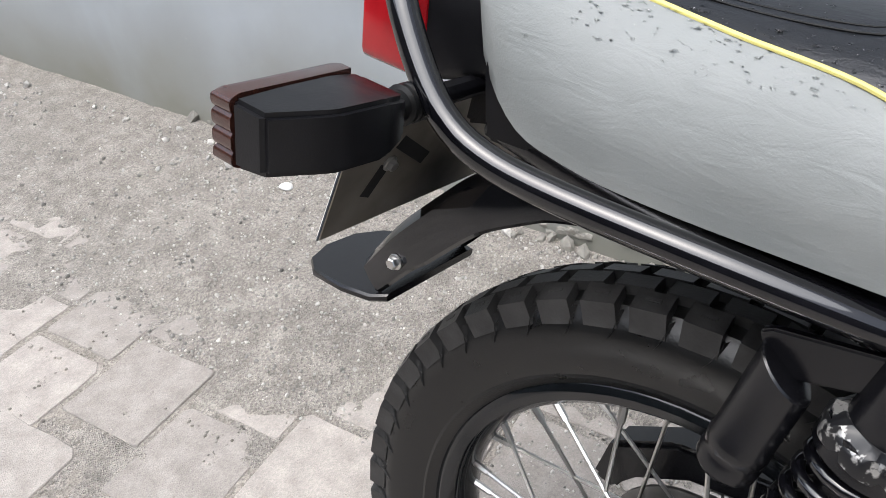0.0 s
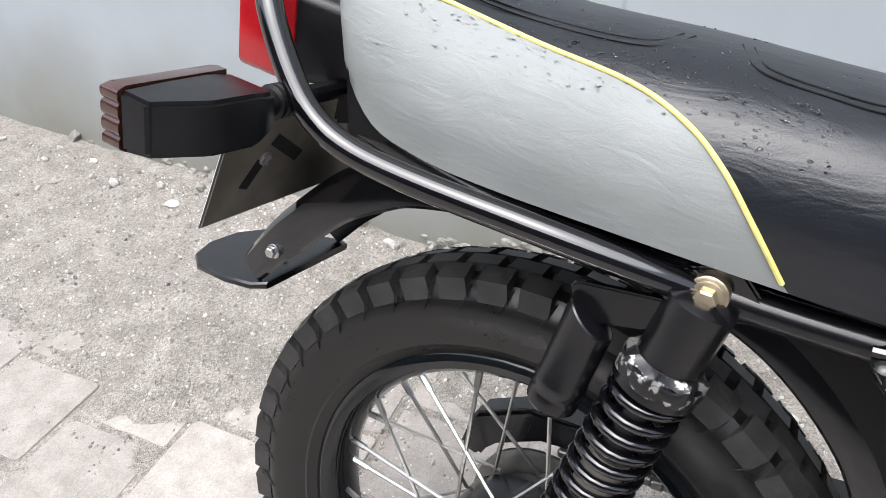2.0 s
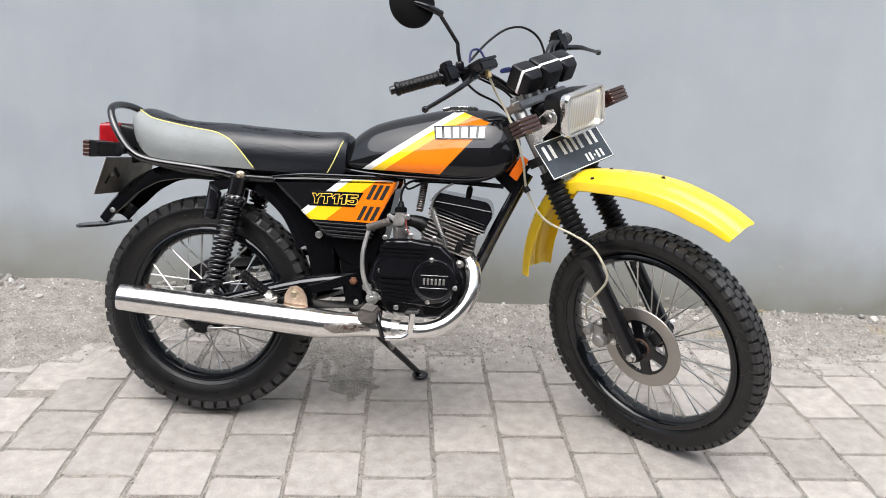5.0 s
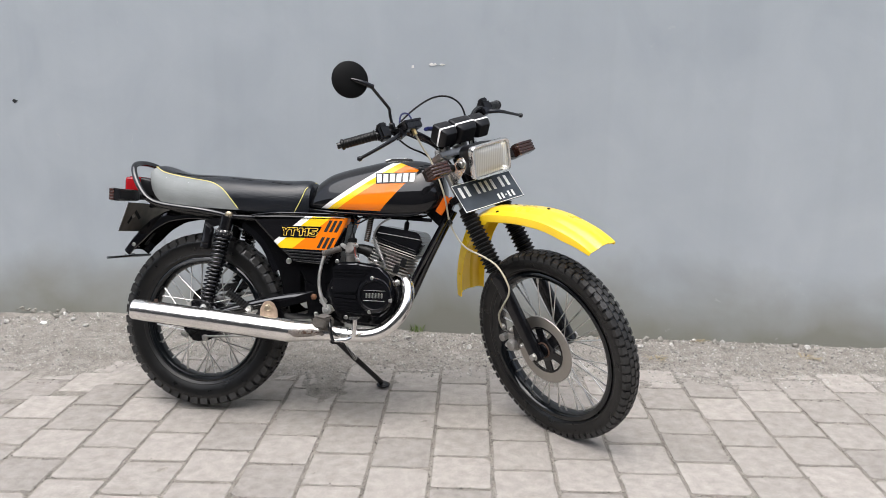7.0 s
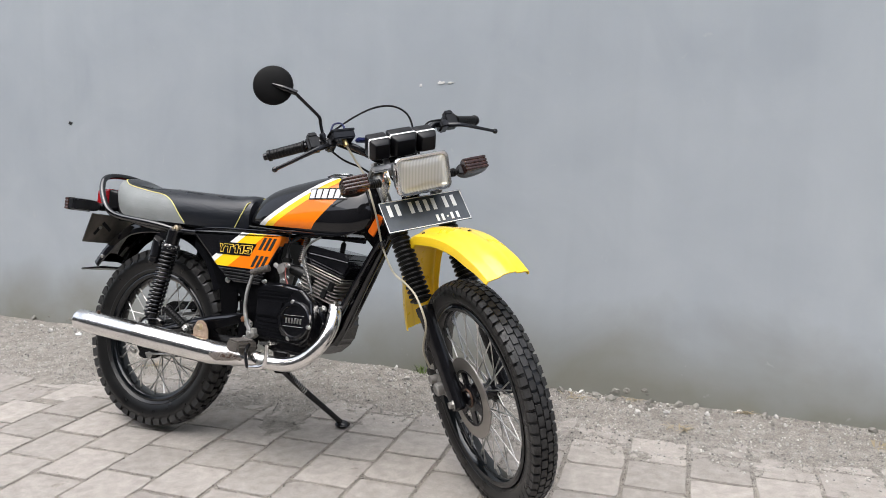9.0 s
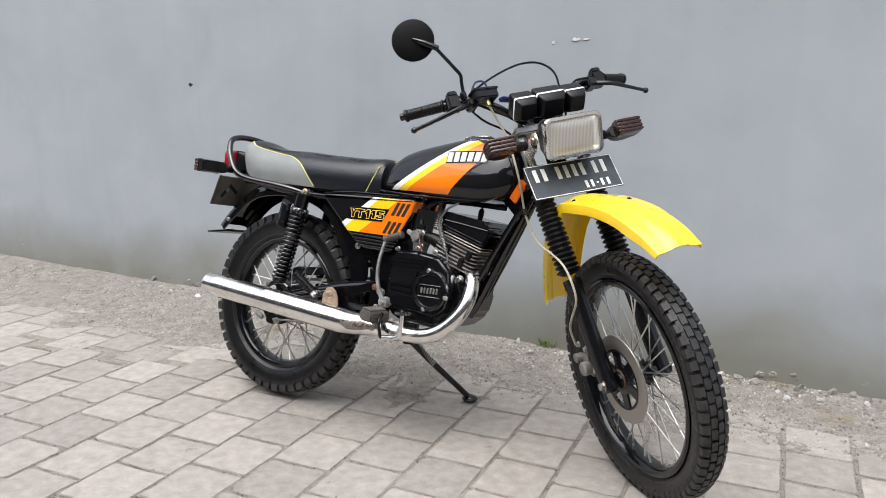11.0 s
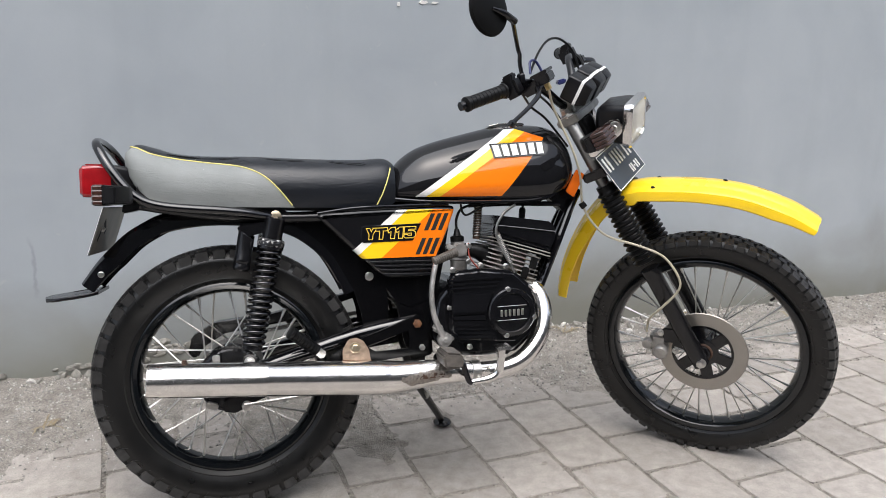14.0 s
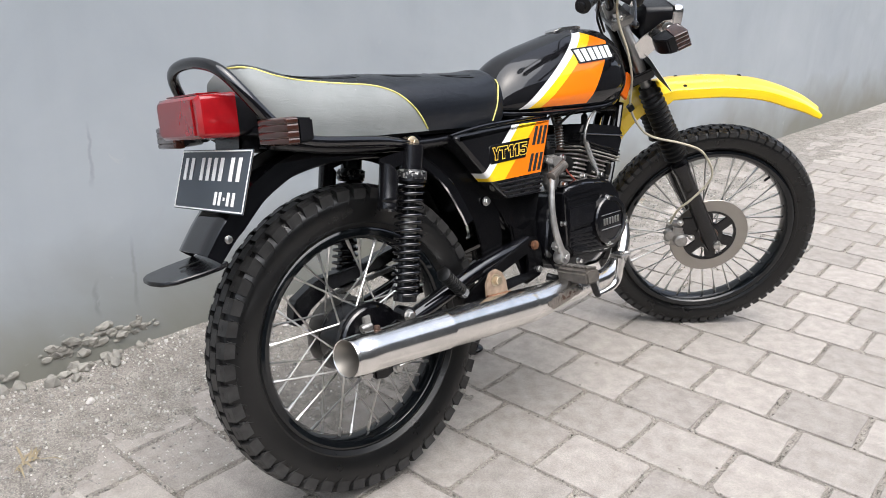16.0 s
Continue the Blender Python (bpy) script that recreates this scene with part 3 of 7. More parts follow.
def grit_height(x, y):
    """The cement and grit that lies against the wall and thins out over the pavers."""
    edge = 0.30 + 0.14 * noise.noise((x * 1.1, 0.3, 1.7)) + 0.12 * noise.noise((x * 3.1, y * 3.1, 5.1)) + 0.05 * noise.noise((x * 11, y * 11, 2.2))
    edge += 0.24 * math.exp(-((x + 0.38) / 0.34) ** 2) + 0.12 * max(0.0, noise.noise((x * 2.3, y * 2.6, 9.4)))
    edge -= 0.24 * math.exp(-((x + 0.85) / 0.24) ** 2)
    s = (y - edge)
    h = 0.010 * min(max(s, 0), 0.28) + (0.075 - 0.015 * x) * max(s - 0.18, 0) + 0.03 * min(s, 0)
    h += 0.0035 * noise.noise((x * 4.3, y * 4.3, 8.8))
    for bx, by, hx, hy, deep in ((-1.045, 0.415, 0.085, 0.080, 0.014), (-1.05, 0.205, 0.105, 0.10, 0.022), (-1.25, 0.10, 0.11, 0.20, 0.02), (-0.67, 0.21, 0.085, 0.09, 0.012), (-0.80, 0.08, 0.10, 0.09, 0.02)):
        bare = max(0.0, 1 - max(abs(x - bx) / hx, abs(y - by) / hy) ** 4)
        h -= deep * bare * (0.9 + 0.6 * noise.noise((x * 9, y * 9, 3.3)))
    return h - 0.0008 + 0.004 * noise.noise((x * 7, y * 7, 0.5)) + 0.0030 * noise.noise((x * 27, y * 27, 0.9)) + 0.0012 * noise.noise((x * 70, y * 70, 4.4))


def grit_sheet():
    xs, ys = np.concatenate([np.arange(-6, -1.8, 0.06), np.arange(-1.8, 3.4, 0.011), np.arange(3.4, 10, 0.06)]), np.arange(-0.05, 1.16, 0.011)
    vs = [(x, y, grit_height(x, y)) for x in xs for y in ys]
    n = len(ys)
    fs = [(i * n + j, (i + 1) * n + j, (i + 1) * n + j + 1, i * n + j + 1) for i in range(len(xs) - 1) for j in range(n - 1)]
    me = bpy.data.meshes.new("grit")
    me.from_pydata(vs, [], fs)
    me.polygons.foreach_set("use_smooth", [True] * len(me.polygons))
    me.materials.append(M["dirt"])
    return new("cement_strip", me)


tagged(grit_sheet(), "rough grey cement and grit strip along the wall", "cement strip", kind="structure")


# ---- the motorcycle ----
BIKE = pose(-0.1182, 0.0003, 0.0133, 0, 0, -8.74) @ pose(0, 0, 0, -11.09) @ pose(0, 0, 0, 0, 0.515)
bike = new("motorcycle")
bike.matrix_world = BIKE
tagged(bike, "black motorcycle with orange and yellow stripes, leaning on its side stand", "motorcycle")

# the steered front: its own axes (forward, left, up along the steering stem)
RAKE, STEER = radians(27.5), radians(-43.27)
STEM = Vector((1.2675, 0, 0.3187))
_a = Vector((-math.sin(RAKE), 0, math.cos(RAKE)))
_f = Vector((math.cos(RAKE), 0, math.sin(RAKE)))
_y = Vector((0, 1, 0))
_fs = math.cos(STEER) * _f + math.sin(STEER) * _y
_ys = math.cos(STEER) * _y - math.sin(STEER) * _f
FORK = Matrix(((_fs.x, _ys.x, _a.x, STEM.x), (_fs.y, _ys.y, _a.y, STEM.y), (_fs.z, _ys.z, _a.z, STEM.z), (0, 0, 0, 1)))


def fpart(name, bm, material, parent=None, label="", sharp=35):
    bm.transform(FORK)
    return part(name, bm, material, parent or bike, label, sharp)


def bpart(name, bm, material, parent=None, label="", sharp=35):
    if shift.length:
        bm.transform(Matrix.Translation(shift))
    return part(name, bm, material, parent or bike, label, sharp)


shift = Vector()


# ---- wheels ----
def tyre_mesh(R, w, rlip, knobs, kd):
    """A block-tread tyre about the origin, its axle along y."""
    bm = bmesh.new()
    R0 = R - kd
    h = R0 - rlip
    prof = [(rlip - 0.004, -w * 0.52), (rlip + 0.004, -w * 0.66), (rlip + 0.010, -w * 0.785), (rlip + 0.012, -w * 0.825), (rlip + 0.015, -w * 0.81)]
    prof += [(rlip + h * f, -w * y) for f, y in ((0.30, 0.895), (0.45, 0.965), (0.60, 1.0), (0.69, 0.99), (0.77, 0.93), (0.85, 0.84), (0.93, 0.72), (0.98, 0.45), (1.0, 0.0))]
    prof = prof + [(r, -y) for r, y in prof[-2::-1]]
    seg = 96
    loops = [[(r * math.cos(2 * math.pi * i / seg), y, r * math.sin(2 * math.pi * i / seg)) for r, y in prof] for i in range(seg)]
    vs = [[bm.verts.new(p) for p in lp] for lp in loops]
    for i in range(seg):
        a, b = vs[i], vs[(i + 1) % seg]
        for k in range(len(prof) - 1):
            bm.faces.new((a[k], b[k], b[k + 1], a[k + 1]))
    return bm


def tread_mesh(R, w, rlip, knobs, kd):
    """Centre pairs of blocks, then shoulder blocks that wrap over the edge."""
    bm = bmesh.new()
    R0 = R - kd
    step = 2 * math.pi / knobs

    def block(th, dth, y0, y1, r00, r01, r1, skew=0.0):
        pts = []
        for (yy, rb, rt) in ((y0, r00, r1[0]), (y1, r01, r1[1])):
            for sgn in (-1, 1):
                for rr, f in ((rb, 1.0), (rt, 0.95)):
                    t = th + sgn * dth * f + skew * yy
                    pts.append(bm.verts.new((rr * math.cos(t), yy, rr * math.sin(t))))
        a0, a1, b0, b1, c0, c1, d0, d1 = pts
        for q in ((a1, b1, d1, c1), (a0, a1, c1, c0), (b0, d0, d1, b1), (a0, b0, b1, a1), (c0, c1, d1, d0)):
            bm.faces.new(q)
    for k in range(knobs):
        th = k * step
        for s in (-1, 1):
            o = 0.0 if s < 0 else step * 0.5
            block(th + o, step * 0.40, s * w * 0.04, s * w * 0.46, R0 - 0.004, R0 - 0.006, (R, R - 0.002))
            t = th + o + step * 0.5
            block(t, step * 0.37, s * w * 0.54, s * w * 0.975, R0 - 0.012, R0 - 0.26 * (R0 - rlip), (R - 0.002, R - 0.0095))
            # raised bar on the shoulder block and a thin curved fin beside it
            block(t, step * 0.15, s * w * 0.70, s * w * 0.76, R0, R0 - 0.006, (R - 0.0040, R - 0.0055))
            c = t - step * 0.40
            for k0, k1 in ((0.0, 0.35), (0.35, 0.7), (0.7, 1.0)):
                r0, r1 = (R0 - 0.008 - 0.023 * q for q in (k0, k1))
                y0, y1 = (w * (0.87 + 0.135 * q ** 0.6) for q in (k0, k1))
                a0, a1 = (c + step * 0.24 * q * q for q in (k0, k1))
                e0, e1 = (step * 0.05 * (1.0 - 0.8 * q) for q in (k0, k1))
                vs = [bm.verts.new((r * math.cos(a), s * y, r * math.sin(a))) for r, y, a in (
                    (r0, y0 - 0.004, a0 - e0), (r0, y0 + 0.0024, a0), (r0, y0 - 0.004, a0 + e0),
                    (r1, y1 - 0.004, a1 - e1), (r1, y1 + 0.0024 * (1.2 - k1), a1), (r1, y1 - 0.004, a1 + e1))]
                bm.faces.new((vs[0], vs[1], vs[4], vs[3]))
                bm.faces.new((vs[1], vs[2], vs[5], vs[4]))
    return bm


def rim_mesh(rl):
    w = 0.030
    prof = [(rl, -w), (rl + 0.003, -w + 0.002), (rl + 0.001, -w + 0.005), (rl - 0.010, -w + 0.006), (rl - 0.016, -w + 0.012), (rl - 0.021, 0)]
    inner = [(rl - 0.024, 0), (rl - 0.019, -w + 0.009), (rl - 0.013, -w + 0.002), (rl - 0.004, -w - 0.001)]
    ring = prof + [(r, -y) for r, y in prof[-2::-1]] + [(r, -y) for r, y in inner[::-1]] + inner[1:]
    bm = bmesh.new()
    seg = 72
    loops = [[(r * math.cos(2 * math.pi * i / seg), y, r * math.sin(2 * math.pi * i / seg)) for r, y in ring] for i in range(seg)]
    return rings(bm, loops, False, True)


def spoke_mesh(rh, yh, rr, ang):
    """One spoke from the hub flange to the rim, with its nipple."""
    p0 = Vector((rh * math.cos(0), yh, 0))
    p1 = Vector((rr * math.cos(ang), yh * 0.15, rr * math.sin(ang)))
    bm = tube([p0, p1], 0.0021, 6)
    d = (p1 - p0).normalized()
    return tube([p1 - d * 0.020, p1], 0.0036, 6, bm=bm)


def wheel(name, centre, xf, R, w, rlip, knobs, kd, hub_prof, hub_mat, rh, yh, label, spin=0.0):
    base = Matrix.Translation(centre)
    m = (xf or Matrix()) @ base
    hub = turned(hub_prof, (0, 0, 0), (0, 1, 0), 32)
    hub.transform(m)
    hub = part(name, hub, hub_mat, bike, label)
    for nm, g, mt, lb in (("tyre", tyre_mesh(R, w, rlip, knobs, kd), M["rubber"], "black block-tread rubber tyre"),
                          ("tread", tread_mesh(R, w, rlip, knobs, kd), M["tread"], "dusty tread blocks"),
                          ("rim", rim_mesh(rlip), M["rim_black"], "glossy black steel rim")):
        g.transform(m)
        ob = part(nm, g, mt, hub, lb, 30)
        if nm == "tread":
            tagged(ob, kind="stuff")
    meshes = {}
    for sgn in (-1, 1):
        for dr in (-1, 1):
            me = finish(spoke_mesh(rh, sgn * yh, rlip - 0.022, dr * radians(33)))
            me.materials.append(M["steel"])
            meshes[(sgn, dr)] = me
    for k in range(36):
        sgn = -1 if k % 2 else 1
        dr = -1 if (k // 2) % 2 else 1
        ob = new("spoke", meshes[(sgn, dr)])
        ob.parent = hub
        th = 2 * math.pi * k / 36 - dr * radians(33) + spin
        ob.matrix_basis = m @ Matrix.Rotation(-th, 4, 'Y')
    return hub, m


# rear wheel
hub_r, m_r = wheel("rear_wheel", (-0.002, 0, 0.321), None, 0.324, 0.0435, 0.231, 48, 0.0085,
                   [(0.02, -0.075), (0.03, -0.07), (0.035, -0.055), (0.072, -0.052), (0.076, -0.045), (0.076, 0.02), (0.062, 0.035), (0.06, 0.05), (0.03, 0.055), (0.02, 0.08)],
                   M["satin_black"], 0.072, 0.035, "rear wheel with black hub")
g = turned([(0.070, -0.060), (0.074, -0.056), (0.074, -0.046), (0.02, -0.046)], (0, 0, 0.322), (0, 1, 0), 36)
g = turned([(0.074, -0.052), (0.080, -0.052), (0.080, -0.044), (0.074, -0.044)], (0, 0, 0.322), (0, 1, 0), 36, g)
part("brake_drum", g, M["engine_black"], hub_r)
g = turned([(0.075, 0.058), (0.082, 0.060), (0.082, 0.064), (0.05, 0.066)], (0, 0, 0.322), (0, 1, 0), 42)
part("sprocket", g, M["dirty_alloy"], hub_r, "greasy steel sprocket")
bpart("rear_axle", bolt((0, -0.118, 0.322), (0, -1, 0), 0.013, 0.012, tube([(0, -0.118, 0.322), (0, 0.118, 0.322)], 0.007)), M["steel"])

# front wheel
FC = (0.0402, 0, 0)
hub_f, m_f = wheel("front_wheel", FC, FORK, 0.3385, 0.0365, 0.266, 68, 0.0055,
                   [(0.012, -0.06), (0.022, -0.058), (0.026, -0.04), (0.034, -0.036), (0.034, -0.03), (0.024, -0.02), (0.024, 0.02), (0.036, 0.03), (0.036, 0.036), (0.014, 0.04), (0.012, 0.06)],
                   M["satin_black"], 0.030, 0.030, "front wheel with black hub and disc brake", 0.05)


def brake_disc():
    bm = turned([(0.076, -0.047), (0.119, -0.047), (0.1205, -0.045), (0.1205, -0.044), (0.119, -0.042), (0.076, -0.042), (0.076, -0.047)], FC, (0, 1, 0), 64, cap=False)
    return bm


disc = fpart("brake_disc", brake_disc(), M["disc_steel"], hub_f, "worn steel brake disc")
for k in range(6):
    t = k * math.pi / 3 + 0.3
    fpart("carrier_arm", box((FC[0] + 0.058 * math.cos(t), -0.044, 0.058 * math.sin(t)), (0.044, 0.006, 0.033), 0.002, (0, -math.degrees(t), 0)), M["satin_black"], hub_f)
fpart("disc_carrier", turned([(0.076, -0.047), (0.083, -0.049), (0.083, -0.041), (0.076, -0.041), (0.076, -0.047)], FC, (0, 1, 0), 48, None, False), M["satin_black"], hub_f)
fpart("carrier_hub", turned([(0.040, -0.048), (0.043, -0.046), (0.043, -0.038), (0.02, -0.038)], FC, (0, 1, 0), 32), M["satin_black"], hub_f)
g = turned([(0.026, -0.052), (0.028, -0.05), (0.028, -0.04)], FC, (0, 1, 0), 24)
fpart("hub_nut", g, M["rust_dark"], hub_f, "rusty hub cap")
g = tube([(FC[0] + 0.238, 0.004, 0.081), (FC[0] + 0.213, 0.004, 0.074)], 0.004)
fpart("valve", g, M["rubber_soft"], hub_f)


# ---- fork, headstock, mudguard ----
def leg_f(u):
    return 0.036 - 0.05 * u


for s, lbl in ((-1, ""), (1, "")):
    Y = 0.083 * s
    lower = turned([(0.012, 0), (0.021, 0.006), (0.0235, 0.03), (0.0235, 0.29), (0.026, 0.295), (0.026, 0.318)],
                   (leg_f(-0.02), Y, -0.025), (-0.05, 0, 1), 24)
    box((leg_f(0) + 0.003, Y * 0.97, 0.0), (0.034, 0.03, 0.05), 0.006, None, lower)
    leg = fpart("fork_leg", lower, M["satin_black"], None, "satin black fork lower leg")
    prof = []
    u0, u1, nr = 0.312, 0.536, 15
    for k in range(nr):
        a = u0 + (u1 - u0) * k / nr
        h = (u1 - u0) / nr
        big = 0.0335 - 0.003 * k / nr
        prof += [(0.0245, a + h * 0.02), (0.0255, a + h * 0.18), (big, a + h * 0.42), (big, a + h * 0.62), (0.0255, a + h * 0.86)]
    prof += [(0.0245, u1), (0.0245, u1 + 0.016)]
    gaiter = turned(prof, (leg_f(0), Y, 0), (-0.05, 0, 1), 28)
    fpart("gaiter", gaiter, M["rubber_soft"], leg, "ribbed black rubber fork gaiter")
    fpart("stanchion", turned([(0.0165, 0.54), (0.0165, 0.76), (0.013, 0.765)], (leg_f(0), Y, 0), (-0.05, 0, 1), 24), M["dirty_alloy"], leg, "dull steel fork tube")
    fpart("fork_cap", turned([(0.02, 0.745), (0.02, 0.76), (0.012, 0.764), (0.012, 0.775)], (leg_f(0), Y, 0), (-0.05, 0, 1), 6), M["steel"], leg)
    fpart("axle_clamp", bolt((leg_f(0) + 0.006, Y + s * 0.018, -0.004), (0, s, 0), 0.011, 0.012), M["steel"], leg)

g = slab([(-0.03, 0.735), (0.03, 0.735), (0.03, 0.757), (-0.03, 0.757)], -0.105, 0.105, 0.004)
fpart("upper_yoke", g, M["dirty_alloy"])
g = slab([(-0.03, 0.575), (0.035, 0.575), (0.035, 0.60), (-0.03, 0.60)], -0.108, 0.108, 0.004)
fpart("lower_yoke", g, M["satin_black"])
fpart("steering_stem", turned([(0.02, 0.585), (0.027, 0.59), (0.027, 0.73), (0.02, 0.735)], (0, 0, 0), (0, 0, 1), 20), M["satin_black"])
fpart("stem_nut", turned([(0.017, 0.757), (0.017, 0.77), (0.01, 0.775)], (0, 0, 0), (0, 0, 1), 6), M["steel"])


def guard(cl, width, drop, thick, crown=0.006):
    """A mudguard along a centreline of (forward, up), with turned-down sides."""
    bm = bmesh.new()
    path = smooth_path([(f, 0, u) for f, u in cl], 6)
    n = len(path)
    loops = []
    for k, p in enumerate(path):
        d = (path[min(k + 1, n - 1)] - path[max(k - 1, 0)]).normalized()
        nrm = Vector((-d.z, 0, d.x))
        if nrm.z < 0 and abs(nrm.z) > 0.3:
            nrm = -nrm
        t = k / (n - 1)
        w = width(t) if callable(width) else width
        dr = drop(t) if callable(drop) else drop
        sec = [(-1.0, -dr), (-0.985, -dr * 0.62), (-0.93, -dr * 0.22), (-0.80, -0.002), (-0.55, 0.0), (-0.40, crown * 0.25), (-0.30, crown), (0, crown * 1.25)]
        sec = sec + [(-a, b) for a, b in sec[-2::-1]]
        out = [p + Vector((0, a * w, 0)) + nrm * b for a, b in sec]
        inn = [p + Vector((0, a * (w - thick), 0)) + nrm * (b - thick) for a, b in sec]
        loops.append(out + inn[::-1])
    return rings(bm, loops)


FG = [(0.448, 0.252), (0.405, 0.315), (0.325, 0.392), (0.235, 0.448), (0.145, 0.488), (0.06, 0.515), (-0.02, 0.518), (-0.09, 0.490),
      (-0.17, 0.440), (-0.225, 0.388), (-0.262, 0.342), (-0.288, 0.302)]
FG = [(f - 0.008 * math.copysign(1, f - 0.02) * (abs(f) > 0.1), u - 0.009) for f, u in FG]
g = guard(FG, lambda t: (0.063 + 0.006 * math.sin(math.pi * min(1, t * 1.6)) - 0.010 * max(0, t - 0.6)), lambda t: (0.014 + 0.016 * min(1.0, t / 0.12)) if t < 0.45 else 0.038 - 0.010 * max(0.0, t - 0.7) / 0.3, 0.003, 0.007)
guard_f = fpart("front_mudguard", g, M["yellow"], None, "bright yellow plastic front mudguard")
for (f, y, u) in ((0.11, -0.045, 0.487), (0.11, 0.045, 0.487), (0.27, 0.02, 0.421)):
    fpart("guard_bolt", bolt((f, y, u), (0.35, 0, 1), 0.005, 0.004), M["satin_black"], guard_f)

# headlamp: its own axes, level with the machine, face at the origin
HEAD = FORK @ Matrix.Translation((0.136, 0.008, 0.662)) @ Matrix.Rotation(RAKE, 4, 'Y') @ Matrix.Diagonal((0.88, 0.95, 0.90, 1))


def rounded_rect(cy, cu, hy, hu, r, n=6):
    pts = []
    for sy, su, a0 in ((1, 1, 0), (-1, 1, 90), (-1, -1, 180), (1, -1, 270)):
        for k in range(n + 1):
            a = radians(a0 + 90 * k / n)
            pts.append((cy + sy * (hy - r) + r * math.cos(a), cu + su * (hu - r) + r * math.sin(a)))
    return pts


def rr_loft(stages):
    """Rounded rectangles (forward, half width, half height, radius), joined in order."""
    return [[(f, a, b) for a, b in rounded_rect(0, 0, hy, hu, r)] for f, hy, hu, r in stages]


def hpart(name, bm, material, parent=None, label=""):
    bm.transform(HEAD)
    return part(name, bm, material, parent or bike, label)


g = rings(bmesh.new(), rr_loft([(-0.115, 0.050, 0.036, 0.025), (-0.10, 0.070, 0.050, 0.02), (-0.06, 0.080, 0.055, 0.018), (-0.018, 0.084, 0.058, 0.018)]))
head = hpart("headlamp", g, M["plastic_black"], None, "rectangular headlamp in a black shell with a chrome rim")
g = rings(bmesh.new(), rr_loft([(-0.026, 0.087, 0.060, 0.02), (-0.022, 0.092, 0.064, 0.021), (-0.004, 0.0935, 0.065, 0.021), (0.003, 0.090, 0.062, 0.020), (0.002, 0.083, 0.055, 0.017), (-0.006, 0.081, 0.053, 0.016), (-0.03, 0.081, 0.053, 0.016)]), False)
hpart("headlamp_rim", g, M["chrome"], head, "chrome headlamp rim")
g = rings(bmesh.new(), rr_loft([(-0.006, 0.080, 0.052, 0.016), (-0.022, 0.068, 0.046, 0.016), (-0.045, 0.050, 0.038, 0.016), (-0.06, 0.022, 0.020, 0.012)]), False)
g.faces.new(list(g.verts)[-28:])
hpart("reflector", g, M["reflect"], head, "silvered headlamp reflector")
hpart("bulb", turned([(0.011, 0.0), (0.011, 0.028), (0.006, 0.034)], (-0.06, 0, 0), (1, 0, 0), 16), M["reflect"], head)
g = rings(bmesh.new(), rr_loft([(-0.003, 0.0815, 0.0535, 0.016), (0.003, 0.070, 0.043, 0.014), (0.005, 0.03, 0.02, 0.01)]), False)
g.faces.new(list(g.verts)[-28:])
lens = hpart("headlamp_lens", g, M["glass"], head, "fluted glass lens, whitened to stand for reflected sky")
lens.visible_shadow = False
for s in (-1, 1):
    g = slab([(0.0, 0.640), (0.025, 0.632), (0.112, 0.660), (0.124, 0.676), (0.121, 0.698), (0.100, 0.704), (0.035, 0.688), (0.0, 0.672)], s * 0.0935, s * 0.097, 0.001)
    arm = fpart("headlamp_bracket", g, M["chrome"], None, "chromed headlamp bracket")
    fpart("bracket_bolt", bolt((0.105, s * 0.097, 0.682), (0, s, 0), 0.008, 0.008, turned([(0.015, 0), (0.015, 0.003), (0.012, 0.004)], (0.105, s * 0.097, 0.682), (0, s, 0), 20)), M["steel"], arm)


